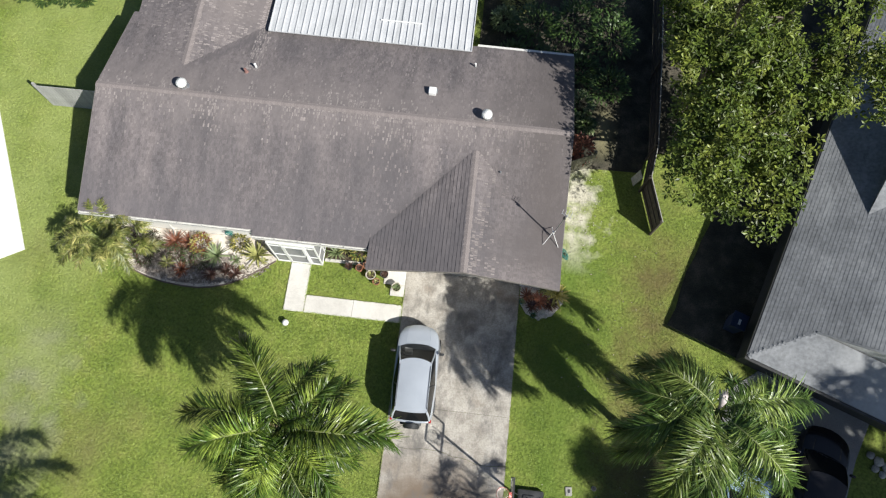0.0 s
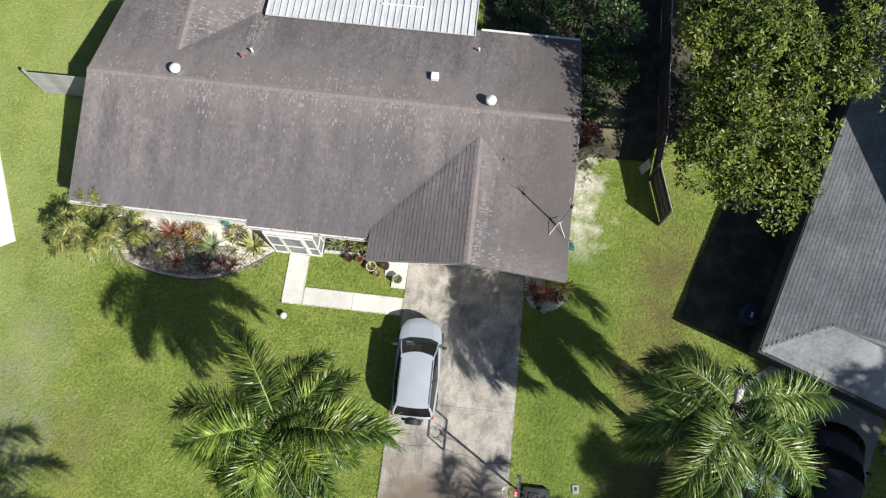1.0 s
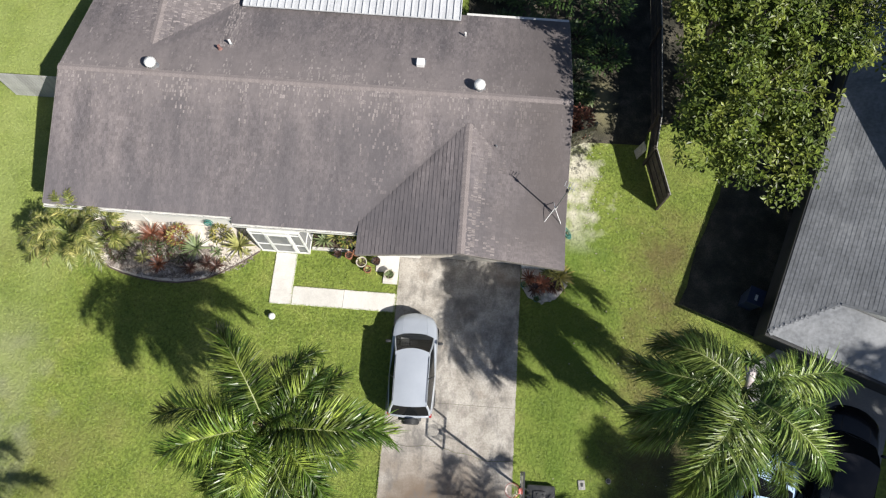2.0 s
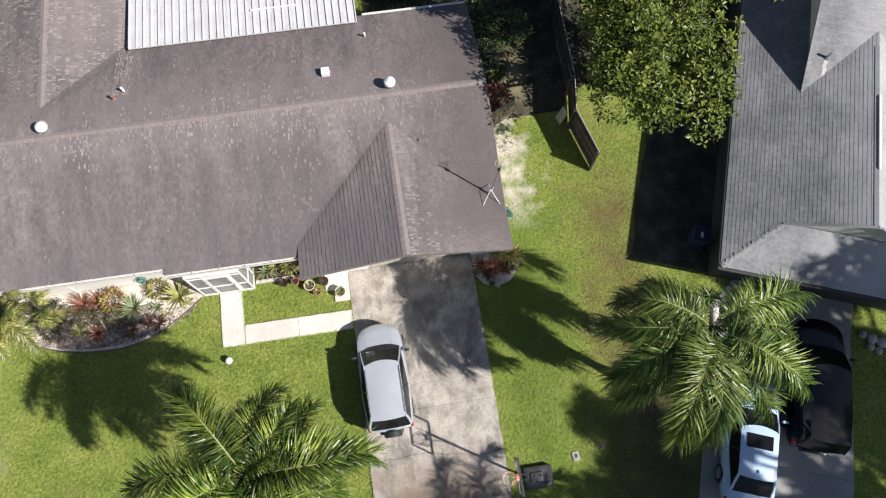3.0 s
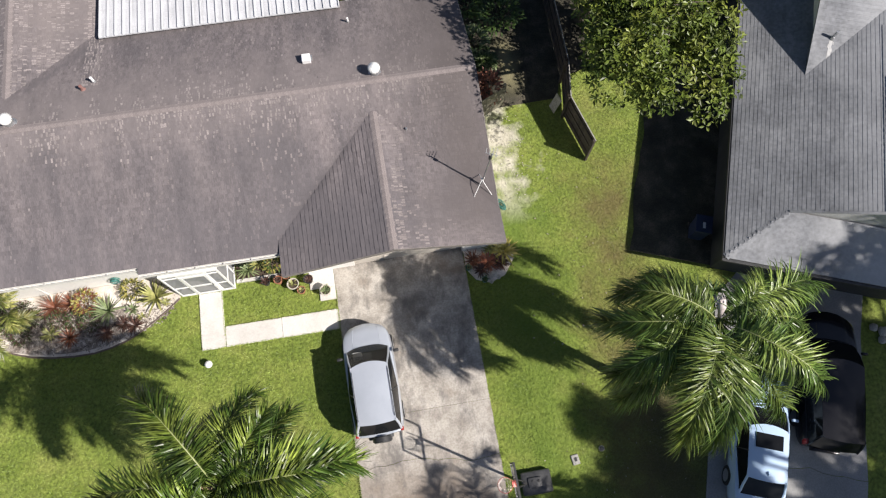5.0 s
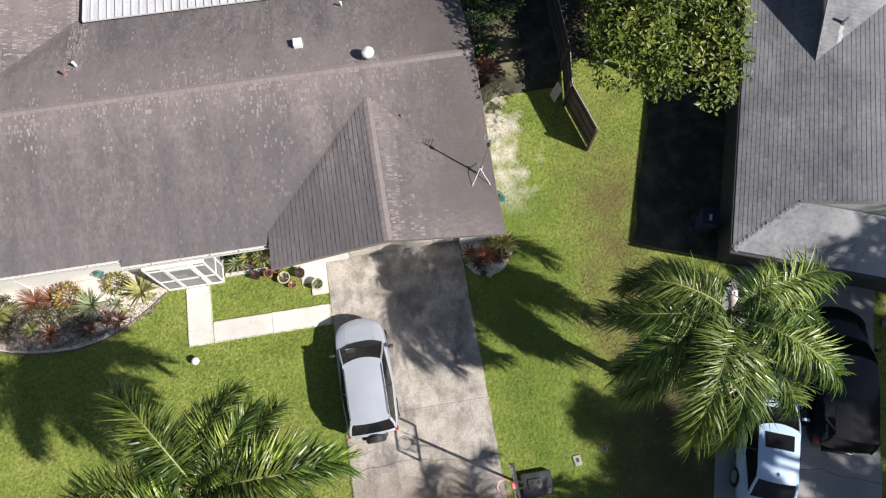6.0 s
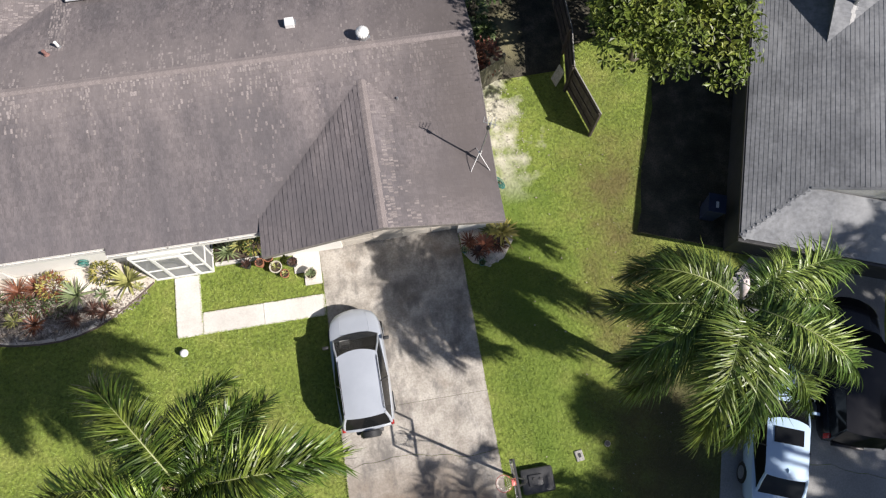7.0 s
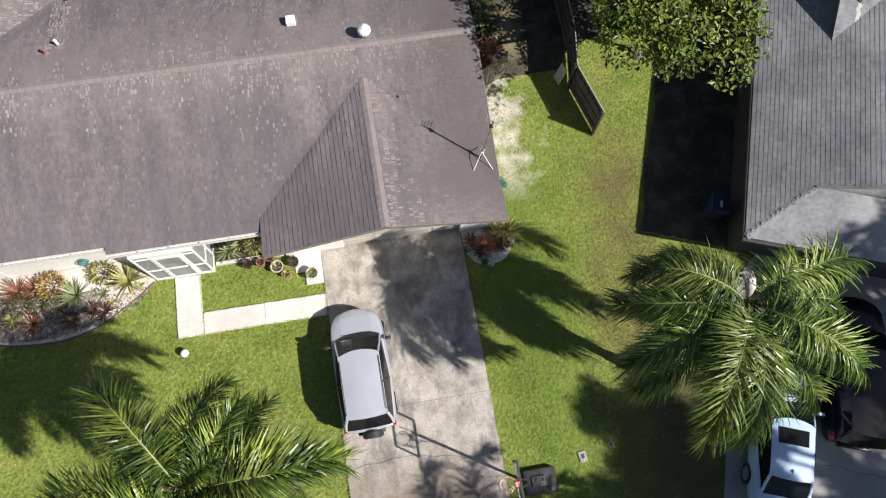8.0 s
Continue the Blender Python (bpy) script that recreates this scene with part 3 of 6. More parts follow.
rng = random.Random(4)
main_d = lambda c: abs(c.y - RIDGE_Y)
gable_d = lambda c: abs(c.x - GX)
over_gable = lambda c: not (GX - GHALF < c.x < X1 + 1 and c.z < GZ - abs(c.x - GX) * (GZ - G_EAVE) / GHALF - 0.12)
tabs = courses((X0, FRONT_Y + 0.06, front_z(FRONT_Y + 0.06)), (X_STEP, FRONT_Y + 0.06, front_z(FRONT_Y + 0.06)), (X0, RIDGE_Y, RIDGE_Z), rng=rng)
tabs += courses((X_STEP, FRONT_Y - 0.17, front_z(FRONT_Y - 0.17)), (X1, FRONT_Y - 0.17, front_z(FRONT_Y - 0.17)), (X_STEP, RIDGE_Y, RIDGE_Z), rng=rng, inside=over_gable)
joined_tabs("shingles", tabs, SHINGLE, roof)
teeth("shingle_teeth", tabs, roof, rng, main_d)
tabs = courses((X1, BACK_Y + 0.02, BACK_Z), (X0, BACK_Y + 0.02, BACK_Z), (X1, RIDGE_Y, RIDGE_Z), rng=rng)
joined_tabs("shingles", tabs, SHINGLE, roof)
teeth("shingle_teeth", tabs, roof, rng, lambda c: abs(c.y - RIDGE_Y) + 0.1, plenty=0.07, columns=0.16, reach=0.8)
left_slope = courses((GX - GHALF - 0.02, 13.98, G_EAVE), (GX - GHALF - 0.02, GY - 0.02, G_EAVE), (GX, 13.98, GZ), rng=rng, expo=0.15, widths=(0.14, 0.32), thick=(0.014, 0.018, 0.023), inside=lambda c: c.z > front_z(c.y) - 0.14)
near = [t for t in left_slope if t[3].y < 10.9][:300]
ids = {id(t) for t in near}
NEAR_TABS = near
joined_tabs("shingles", [t for t in left_slope if id(t) not in ids], SHINGLE, roof, 0.15)
right_slope = courses((GX + GHALF + 0.01, GY - 0.02, G_EAVE), (GX + GHALF + 0.01, 13.98, G_EAVE), (GX, GY, GZ), rng=rng, inside=lambda c: c.z > front_z(c.y) - 0.14)
joined_tabs("shingles", right_slope, SHINGLE, roof)
teeth("shingle_teeth", right_slope, roof, rng, gable_d)
behind_ridge = lambda c: c.z > RIDGE_Z - PITCH * (c.y - RIDGE_Y) - 0.05
west_tabs = courses((WX - WHALF - 0.02, WY1, 2.93), (WX - WHALF - 0.02, 16.3, 2.93), (WX, WY1, WZ), rng=rng, inside=behind_ridge)
east_tabs = courses((WX + WHALF + 0.02, 16.3, 2.93), (WX + WHALF + 0.02, WY1, 2.93), (WX, 16.3, WZ), rng=rng, inside=behind_ridge)
joined_tabs("shingles", west_tabs + east_tabs, SHINGLE, roof)
teeth("shingle_teeth", west_tabs, roof, rng, lambda c: 0.3 + abs(c.x - WX) * 0.3)
teeth("shingle_teeth", east_tabs, roof, rng, lambda c: 0.1)


def cap_mesh(slope, ln=0.30):
    bm = bmesh.new()
    w = 0.13
    for x0, x1 in ((-w, 0), (0, w)):
        pts = [(x0, 0), (x1, 0), (x1, ln), (x0, ln)]
        hi = [bm.verts.new((x, y, -abs(x) * slope + (0.022 if y == 0 else 0.016))) for x, y in pts]
        lo = [bm.verts.new((x, y, -abs(x) * slope - 0.004)) for x, y in pts]
        bm.faces.new(hi)
        for i in range(4):
            bm.faces.new((lo[i], lo[(i + 1) % 4], hi[(i + 1) % 4], hi[i]))
    return finish("ridge_cap", bm, RIDGE)


CAP = cap_mesh(PITCH)


def cap_run(a, b, parent, mesh):
    a, b = Vector(a), Vector(b)
    d = b - a
    along = d.normalized()
    side = along.cross(Vector((0, 0, 1))).normalized()
    turn = Matrix((side, along, side.cross(along))).transposed().to_4x4()
    k = int(d.length / 0.26)
    for i in range(k):
        ob = new("ridge_cap", mesh)
        ob.parent = parent
        ob.matrix_basis = Matrix.Translation(a + d * (i / k)) @ turn


cap_run((X1, RIDGE_Y, RIDGE_Z), (X0, RIDGE_Y, RIDGE_Z), roof, CAP)
cap_run((GX, GY, GZ), (GX, 13.9, GZ), roof, CAP)
cap_run((WX, WY1, WZ), (WX, 16.5, WZ), roof, CAP)

# gutters and edge boards
def gutter(x0, x1, y, z):
    bm = bmesh.new()
    box(bm, x0, x1, y - 0.105, y - 0.095, z - 0.10, z)
    box(bm, x0, x1, y - 0.105, y, z - 0.11, z - 0.10)
    box(bm, x0, x1, y - 0.012, y, z - 0.10, z)
    k = int((x1 - x0) / 0.9)
    for i in range(k + 1):
        x = x0 + (x1 - x0 - 0.03) * i / k
        box(bm, x, x + 0.03, y - 0.095, y - 0.012, z - 0.03, z - 0.012)
    return part("gutter", bm, GUTTER, house, "white metal gutter along the eave")


gutter(X0, X_STEP, FRONT_Y + 0.07, EAVE_Z - 0.03)
gutter(X_STEP + 0.02, -4.45, FRONT_Y - 0.16, EAVE_Z - 0.06)
bm = bmesh.new()
box(bm, -1.05, X1, BACK_Y + 0.03, BACK_Y + 0.15, BACK_Z - 0.12, BACK_Z - 0.01, bevel=0.01)
part("gutter", bm, GUTTER, house, "white metal gutter along the eave")
bm = bmesh.new()
tube(bm, [(-13.35, 9.90, 2.62), (-13.35, 10.1, 2.5), (-13.35, 10.44, 2.3), (-13.35, 10.44, 0.15), (-13.35, 10.3, 0.06)], 0.04)
part("downspout", bm, GUTTER, house)


def rake(a, b, name="rake_board"):
    bm = bmesh.new()
    a, b = Vector(a), Vector(b)
    d = (b - a).normalized()
    side = d.cross(Vector((0, 0, 1))).normalized() * 0.012
    v = [a - side, a + side, b + side, b - side]
    lo = [bm.verts.new(p - Vector((0, 0, 0.15))) for p in v]
    hi = [bm.verts.new(p + Vector((0, 0, 0.012))) for p in v]
    bm.faces.new(hi), bm.faces.new(lo[::-1])
    for i in range(4):
        bm.faces.new((lo[i], lo[(i + 1) % 4], hi[(i + 1) % 4], hi[i]))
    bmesh.ops.recalc_face_normals(bm, faces=bm.faces)
    return part(name, bm, TRIMWOOD, house)


rake((X0 - 0.015, FRONT_Y + 0.08, front_z(FRONT_Y + 0.08)), (X0 - 0.015, RIDGE_Y, RIDGE_Z))
rake((X0 - 0.015, BACK_Y, BACK_Z), (X0 - 0.015, RIDGE_Y, RIDGE_Z))
rake((X1 + 0.015, 10.2, front_z(10.2)), (X1 + 0.015, RIDGE_Y, RIDGE_Z))
rake((X1 + 0.015, BACK_Y, BACK_Z), (X1 + 0.015, RIDGE_Y, RIDGE_Z))
rake((GX, GY - 0.015, GZ), (GX - GHALF, GY - 0.015, G_EAVE))
rake((GX, GY - 0.015, GZ), (GX + GHALF, GY - 0.015, G_EAVE))
rake((GX - GHALF - 0.015, GY, G_EAVE), (GX - GHALF - 0.015, 9.9, G_EAVE))
rake((WX - WHALF - 0.03, 19.25, 2.93), (WX - WHALF - 0.03, WY1, 2.93))

# ribbed metal roof over the back porch
porch_roof = part("metal_roof", one_box(-10.08, -1.27, 18.85, 26.0, -0.05, 0.0), METALROOF, house, "ribbed white metal patio roof")
MR = Matrix.Translation((0, 18.85, 3.26)) @ Matrix.Rotation(radians(-2.2), 4, "X") @ Matrix.Translation((0, -18.85, 0))
porch_roof.matrix_basis = MR
rib = finish("rib", one_box(-0.018, 0.018, 18.85, 26.0, 0.0, 0.05, bevel=0.006), METALROOF)
for i in range(32):
    ob = new("rib", rib)
    ob.parent = porch_roof
    ob.location.x = -10.05 + i * 0.2825
part("trim", one_box(-5.35, -3.55, 19.93, 19.99, 0.036, 0.075, bevel=0.01), WHITE, porch_roof, "white flat bar lying across the ribs")
for x in (-9.6, -5.6, -1.4):
    part("post", one_box(x - 0.05, x + 0.05, 25.6, 25.7, 0, 2.95), WHITE, house)


# roof fittings
def roof_z(x, y):
    z = RIDGE_Z - PITCH * abs(y - RIDGE_Y)
    if y < 14 and abs(x - GX) < GHALF:
        z = max(z, GZ - abs(x - GX) * (GZ - G_EAVE) / GHALF)
    return z


def turbine_vent():
    """A round wind-driven vent: a collar and a globe of curved vanes."""
    ob = thing("roof_vent", "round white metal turbine vent on the shingle roof", "roof vent", "turbine vents")
    bm = bmesh.new()
    cone(bm, 0.17, 0.15, -0.06, 0.16, seg=20)
    cone(bm, 0.24, 0.22, -0.03, 0.02, seg=20)
    part("collar", bm, GALV, ob, smooth=True)
    bm = bmesh.new()
    for k in range(18):
        a0 = 2 * math.pi * k / 18
        prev = None
        for j in range(7):
            th = math.pi * (0.12 + 0.74 * j / 6)
            r, z = 0.225 * math.sin(th), 0.32 - 0.16 * math.cos(th) * -1
            pair = []
            for da, rr in ((0.0, r), (0.30, r * 0.93)):
                pair.append(bm.verts.new((rr * math.cos(a0 + da + j * 0.05), rr * math.sin(a0 + da + j * 0.05), z)))
            if prev:
                bm.faces.new((prev[0], prev[1], pair[1], pair[0]))
            prev = pair
    part("vane_globe", bm, WHITE, ob)
    bm = bmesh.new()
    cone(bm, 0.11, 0.03, 0.47, 0.51, seg=16)
    part("cap", bm, WHITE, ob)
    return ob


va = turbine_vent()
va.matrix_basis = pose(-12.66, 15.30, roof_z(0, 15.30) + 0.0)
copy_thing(va, pose(-0.37, 15.33, roof_z(0, 15.33) + 0.0))

box_vent = thing("roof_vent", "small square white box vent on the shingle roof", "roof vent", at=(-2.67, 16.38, roof_z(0, 16.38) + 0.01))
part("flange", one_box(-0.2, 0.2, -0.2, 0.2, -0.04, 0.01), GALV, box_vent)
part("hood", one_box(-0.15, 0.15, -0.15, 0.15, 0.0, 0.22, bevel=0.02), WHITE, box_vent)


def vent_pipe(x, y, h, r, mat, label):
    ob = thing("vent_pipe", label, "vent pipe", at=(x, y, roof_z(x, y)))
    bm = bmesh.new()
    cone(bm, r * 1.9, r * 1.1, -0.03, 0.09, seg=14)
    part("flashing", bm, GALV if mat is not RUST else RUST, ob, smooth=True)
    bm = bmesh.new()
    cone(bm, r, r, 0, h, seg=14)
    cone(bm, r * 0.8, r * 0.8, h - 0.01, h + 0.003, seg=14)
    part("pipe", bm, mat, ob, smooth=True)
    return ob


vent_pipe(-10.42, 16.45, 0.24, 0.058, RUST, "short rusty red plumbing vent pipe on the roof")
vent_pipe(-10.08, 16.75, 0.28, 0.05, WHITE, "slim white plumbing vent pipe on the roof")
vent_pipe(-1.05, 18.1, 0.24, 0.04, WHITE, "slim white plumbing vent pipe on the roof")
vent_pipe(0.4, 13.2, 0.06, 0.03, WHITE, "tiny white pipe stub on the roof")


# ---------------------------------------------------------------- plants: makers
def blade_rows(verts, faces, base, dirv, length, width, droop, seg=3, twist=0.0, side=None):
    """One strap leaf or leaflet: a tapered strip that bends down towards its tip."""
    d = Vector(dirv).normalized()
    s = side if side is not None else d.cross(Vector((0, 0, 1)))
    if s.length < 1e-3:
        s = Vector((1, 0, 0))
    s = s.normalized()
    p = Vector(base)
    k0 = len(verts)
    for i in range(seg + 1):
        t = i / seg
        w = width * (math.sin(math.pi * (0.18 + 0.80 * t)) if i < seg else 0.04)
        verts.append(p - s * w / 2)
        verts.append(p + s * w / 2)
        d = (d + Vector((0, 0, -droop / seg))).normalized()
        if twist:
            s = (s + d.cross(s) * twist / seg).normalized()
        p = p + d * (length / seg)
    for i in range(seg):
        a = k0 + 2 * i
        faces.append((a, a + 1, a + 3, a + 2))


def rosette_ob(name, parent, mat, n, length, width, tilt, droop, rng, height=0.0):
    verts, faces = [], []
    for i in range(n):
        a = i * 2.39996 + rng.uniform(-0.2, 0.2)
        el = radians(rng.uniform(*tilt))
        d = Vector((math.cos(a) * math.cos(el), math.sin(a) * math.cos(el), math.sin(el)))
        blade_rows(verts, faces, (0.02 * math.cos(a), 0.02 * math.sin(a), height + rng.uniform(0, 0.05)), d, length * rng.uniform(0.75, 1.1), width, droop)
    return mesh_ob(name, verts, faces, mat, parent)


def leafmat(name, a, b, rough=0.45):
    return surf(name, [a, tuple((x + y) / 2 for x, y in zip(a, b)), b], 4, rough, fine=9, fine_amt=0.2, bump=0, island=0.3)


AGAVE_Y = leafmat("yellow_green_leaf", (0.20, 0.22, 0.06), (0.42, 0.40, 0.16))
AGAVE_G = leafmat("grey_green_leaf", (0.12, 0.17, 0.07), (0.24, 0.28, 0.14))
CROTON_R = leafmat("red_leaf", (0.13, 0.042, 0.026), (0.27, 0.11, 0.058))
CROTON_Y = leafmat("yellow_leaf", (0.24, 0.22, 0.045), (0.42, 0.37, 0.11))
TERRALEAF = leafmat("orange_red_leaf", (0.24, 0.075, 0.040), (0.40, 0.17, 0.10))
MAROON = leafmat("maroon_leaf", (0.050, 0.026, 0.020), (0.115, 0.056, 0.040))
DEEPGREEN = leafmat("deep_green_leaf", (0.035, 0.07, 0.018), (0.075, 0.125, 0.03))
ARECA = surf("areca_leaf", [(0.040, 0.066, 0.012), (0.135, 0.152, 0.034), (0.40, 0.37, 0.13)], 2.2, 0.45, fine=9, fine_amt=0.2, bump=0, island=0.35, objrand=0.45)
prng = random.Random(11)


def rosette(name, label, cat, x, y, mat, n=26, length=0.5, width=0.05, tilt=(10, 75), droop=0.5, z=0.02, core=None, group="garden plants"):
    ob = thing(name, label, cat, group, at=(x, y, z))
    if mat in (MAROON, CROTON_R):
        n, width = int(n * 1.7), width * 0.6
    rosette_ob("leaf_rosette", ob, mat, n, length, width, tilt, droop, prng)
    if core is not None:
        rosette_ob("heart_leaves", ob, core, max(6, n // 3), length * 0.55, width, (40, 85), droop * 0.5, prng, 0.05)
    return ob


def shrub(name, label, x, y, mats, r=0.4, h=0.5, n=160, leaf=0.12, z=0.02):
    """Branching stems with many leaves round an uneven outline."""
    ob = thing(name, label, "shrub", "garden plants", at=(x, y, z))
    bm = bmesh.new()
    for i in range(5):
        a = i * 1.3 + prng.random()
        tube(bm, [(0, 0, 0), (0.3 * r * math.cos(a), 0.3 * r * math.sin(a), h * 0.5), (0.7 * r * math.cos(a), 0.7 * r * math.sin(a), h * 0.85)], [0.014, 0.010, 0.005], 5)
    part("stem", bm, BARK2, ob)
    for m in mats:
        verts, faces = [], []
        for i in range(n // len(mats)):
            d = Vector((prng.gauss(0, 1), prng.gauss(0, 1), abs(prng.gauss(0, 0.9)))).normalized()
            rr = prng.uniform(0.55, 1.08)
            p = Vector((d.x * r * rr, d.y * r * rr, h * 0.35 + d.z * h * 0.65 * rr))
            q = (d + Vector((prng.uniform(-.6, .6), prng.uniform(-.6, .6), prng.uniform(-0.2, 0.5)))).normalized()
            blade_rows(verts, faces, p, q, leaf * prng.uniform(0.7, 1.3), leaf * 0.42, 0.5, 2)
        mesh_ob("foliage", verts, faces, m, ob)
    return ob


def frond_mesh(name, length, leaflets, leaf_len, leaf_w, rise, arch, rng, mat, rach, droop=(0.5, 1.15), plume=0.0, rib=0.035, bare=0.14, lift=0.22, curl=0.3):
    """A feather frond growing along +Y from the origin: an arching midrib with leaflets on both sides. plume turns them out of one plane."""
    verts, faces = [], []
    pts = []
    p, el = Vector((0, 0, 0)), radians(rise)
    steps = 18
    bend = rng.uniform(-0.025, 0.025)
    for i in range(steps + 1):
        pts.append(p.copy())
        p = p + Vector((math.sin(bend * i), math.cos(el), math.sin(el))) * (length / steps)
        el -= radians(arch) / steps * (0.5 + 1.0 * i / steps)
    for i in range(leaflets):
        t = bare + (1 - bare) * (i + rng.uniform(-0.5, 0.5)) / leaflets
        t = min(max(t, 0.12), 0.995)
        k = min(int(t * steps), steps - 1)
        q = pts[k].lerp(pts[k + 1], t * steps - k)
        along = (pts[k + 1] - pts[k]).normalized()
        across = along.cross(Vector((0, 0, 1))).normalized()
        up = across.cross(along)
        tuft = 0.25 * math.sin(i * 0.9) + 0.2 * math.sin(i * 0.37 + 1)
        for sgn in (-1, 1):
            ll = leaf_len * (0.55 + 0.5 * math.sin(math.pi * min(1.0, 0.15 + t * 0.70))) * rng.uniform(0.78, 1.12)
            sweep = radians(26 + 27 * t + rng.uniform(-12, 12) + 14 * tuft * sgn)
            lifted_by = lift + rng.uniform(-0.2, 0.25) + plume * rng.uniform(-0.5, 1.3)
            d = across * sgn * math.cos(sweep) + along * math.sin(sweep) + up * lifted_by
            blade_rows(verts, faces, q, d, ll, leaf_w * rng.uniform(0.8, 1.2), rng.uniform(*droop), 4, rng.uniform(-2, 2) * curl, side=along.cross(d).cross(d).normalized() + Vector((rng.uniform(-1, 1), rng.uniform(-1, 1), rng.uniform(-1, 1))) * curl)
    me = bpy.data.meshes.new(name)
    me.from_pydata(verts, [], faces)
    me.materials.append(mat)
    bm = bmesh.new()
    tube(bm, pts, [rib * (1 - 0.85 * i / steps) * length / 3.4 for i in range(steps + 1)], 6)
    return me, finish("midrib", bm, rach, True)


TANLEAF = leafmat("dry_tan_leaf", (0.30, 0.22, 0.12), (0.42, 0.33, 0.20), 0.7)
YELLOWING = leafmat("yellowing_leaflet", (0.068, 0.125, 0.022), (0.15, 0.18, 0.03))
frng = random.Random(21)
RISES = ((52, 115), (42, 120), (30, 110), (14, 100), (64, 90), (-4, 72))
FRONDS = [frond_mesh("frond", 3.4, 180, 0.88, 0.036, r, a, frng, DARKFROND, k, (0.6, 2.1), 0.75, 0.026, bare=0.14, lift=0.30, curl=0.55) for (r, a), k in zip(RISES, (PALERIB, RACHIS, PALERIB, RACHIS, RACHIS, RACHIS))]
SOFT_RISES = ((52, 152), (39, 150), (27, 140), (3, 118), (68, 112), (-20, 84))
SOFT_FRONDS = [frond_mesh("frond", 3.6, 290, 0.98, 0.029, r, a, frng, FROND, k, (1.2, 2.9), 0.85, 0.022, curl=0.5) for (r, a), k in zip(SOFT_RISES, (PALERIB, RACHIS, PALERIB, RACHIS, RACHIS, RACHIS))]
SOFT_FRONDS.append(frond_mesh("frond", 3.6, 290, 0.98, 0.029, 40, 130, frng, YELLOWING, RACHIS, (1.2, 2.9), 0.85, 0.022, curl=0.5))
SMALL_FRONDS = [frond_mesh("frond", 1.55, 40, 0.46, 0.036, r, a, frng, ARECA, PALERIB) for r, a in ((66, 105), (50, 100), (76, 80))]


def add_frond(tree, kind, base, turn, scale, roll, fronds, name="frond"):
    leaf, rib_me = fronds[kind]
    f = new(name, leaf)
    f.parent = tree
    f.matrix_basis = Matrix.Translation(base) @ Matrix.Rotation(radians(turn), 4, "Z") @ Matrix.Rotation(radians(roll), 4, "Y") @ Matrix.Diagonal((scale, scale, scale, 1))
    r = new("midrib", rib_me)
    r.parent = f
    return f


def feather_palm(x, y, h, turns, label, lean=(0, 0), seed=1, sheath=False, fronds=None, reach=1.0, spathe=False):
    """A tall feather palm: ringed trunk, smooth crownshaft and arching fronds. turns: (heading, kind, scale) of each frond."""
    r = random.Random(seed)
    ob = thing("palm_tree", label, "palm tree", "feather palms", at=(x, y, 0))
    bm = bmesh.new()
    n = 26
    pts = [(lean[0] * (i / n) ** 1.6, lean[1] * (i / n) ** 1.6, (h - 1.0) * i / n - 0.05) for i in range(n + 1)]
    rad = [0.165 * (1.2 - 0.35 * min(1, i / 4.0)) * (1.0 + (0.05 if i % 2 else 0)) for i in range(n + 1)]
    tube(bm, pts, rad, 14)
    part("trunk", bm, BARK, ob, smooth=True)
    bm = bmesh.new()
    tp = Vector(pts[-1])
    tube(bm, [tp, tp + Vector((0, 0, 0.35)), tp + Vector((0, 0, 0.85)), tp + Vector((0, 0, 1.05))], [0.17, 0.19, 0.13, 0.07], 14)
    part("crownshaft", bm, SHAFT, ob, smooth=True)
    top = tp + Vector((0, 0, 0.92))
    for a, kind, sc in turns:
        add_frond(ob, kind, top + Vector((0, 0, r.uniform(-0.1, 0.12))), a, sc * reach, r.uniform(-9, 9), fronds or FRONDS)
    bm = bmesh.new()
    tube(bm, [top, top + Vector((0.02, 0.02, 0.3)), top + Vector((0.05, 0.04, 0.6))], [0.03, 0.022, 0.006], 6)
    part("spear_leaf", bm, SHAFT, ob)
    if sheath:
        bm = bmesh.new()
        tube(bm, [top + Vector(q) for q in ((0.02, 0.06, 0.0), (0.01, 0.18, 0.26), (0.0, 0.30, 0.44), (0.02, 0.44, 0.50), (0.05, 0.58, 0.44))], [0.03, 0.07, 0.12, 0.10, 0.02], 10)
        for k in range(9):
            a = k * 0.7
            tube(bm, [top + Vector((0.0, 0.26, 0.40)), top + Vector((0.11 * math.cos(a), 0.40 + 0.03 * math.sin(k * 2.1), 0.50 + 0.09 * math.sin(a))), top + Vector((0.13 * math.cos(a) + 0.03, 0.62 + 0.05 * math.sin(k * 1.3), 0.40 + 0.09 * math.sin(a)))], [0.015, 0.022, 0.008], 5)
        part("flower_spray", bm, NET, ob, "pale pinkish drooping flower spray", True)
    if spathe:
        bm = bmesh.new()
        tube(bm, [top + Vector((0.02, 0.0, 0.0)), top + Vector((-0.12, 0.02, 0.16)), top + Vector((-0.34, 0.08, 0.20)), top + Vector((-0.55, 0.17, 0.08))], [0.02, 0.04, 0.035, 0.01], 8)
        part("dry_spathe", bm, TANLEAF, ob, "thin tan dry spathe", True)
    return ob


def fans(start, n, rng, kinds=(0, 1, 2, 3), south=0.0):
    return [(start + 360.0 * i / n + rng.uniform(-9, 9), kinds[i % len(kinds)], rng.uniform(0.88, 1.05) * (1 - south * math.cos(radians(start + 360.0 * i / n)))) for i in range(n)]


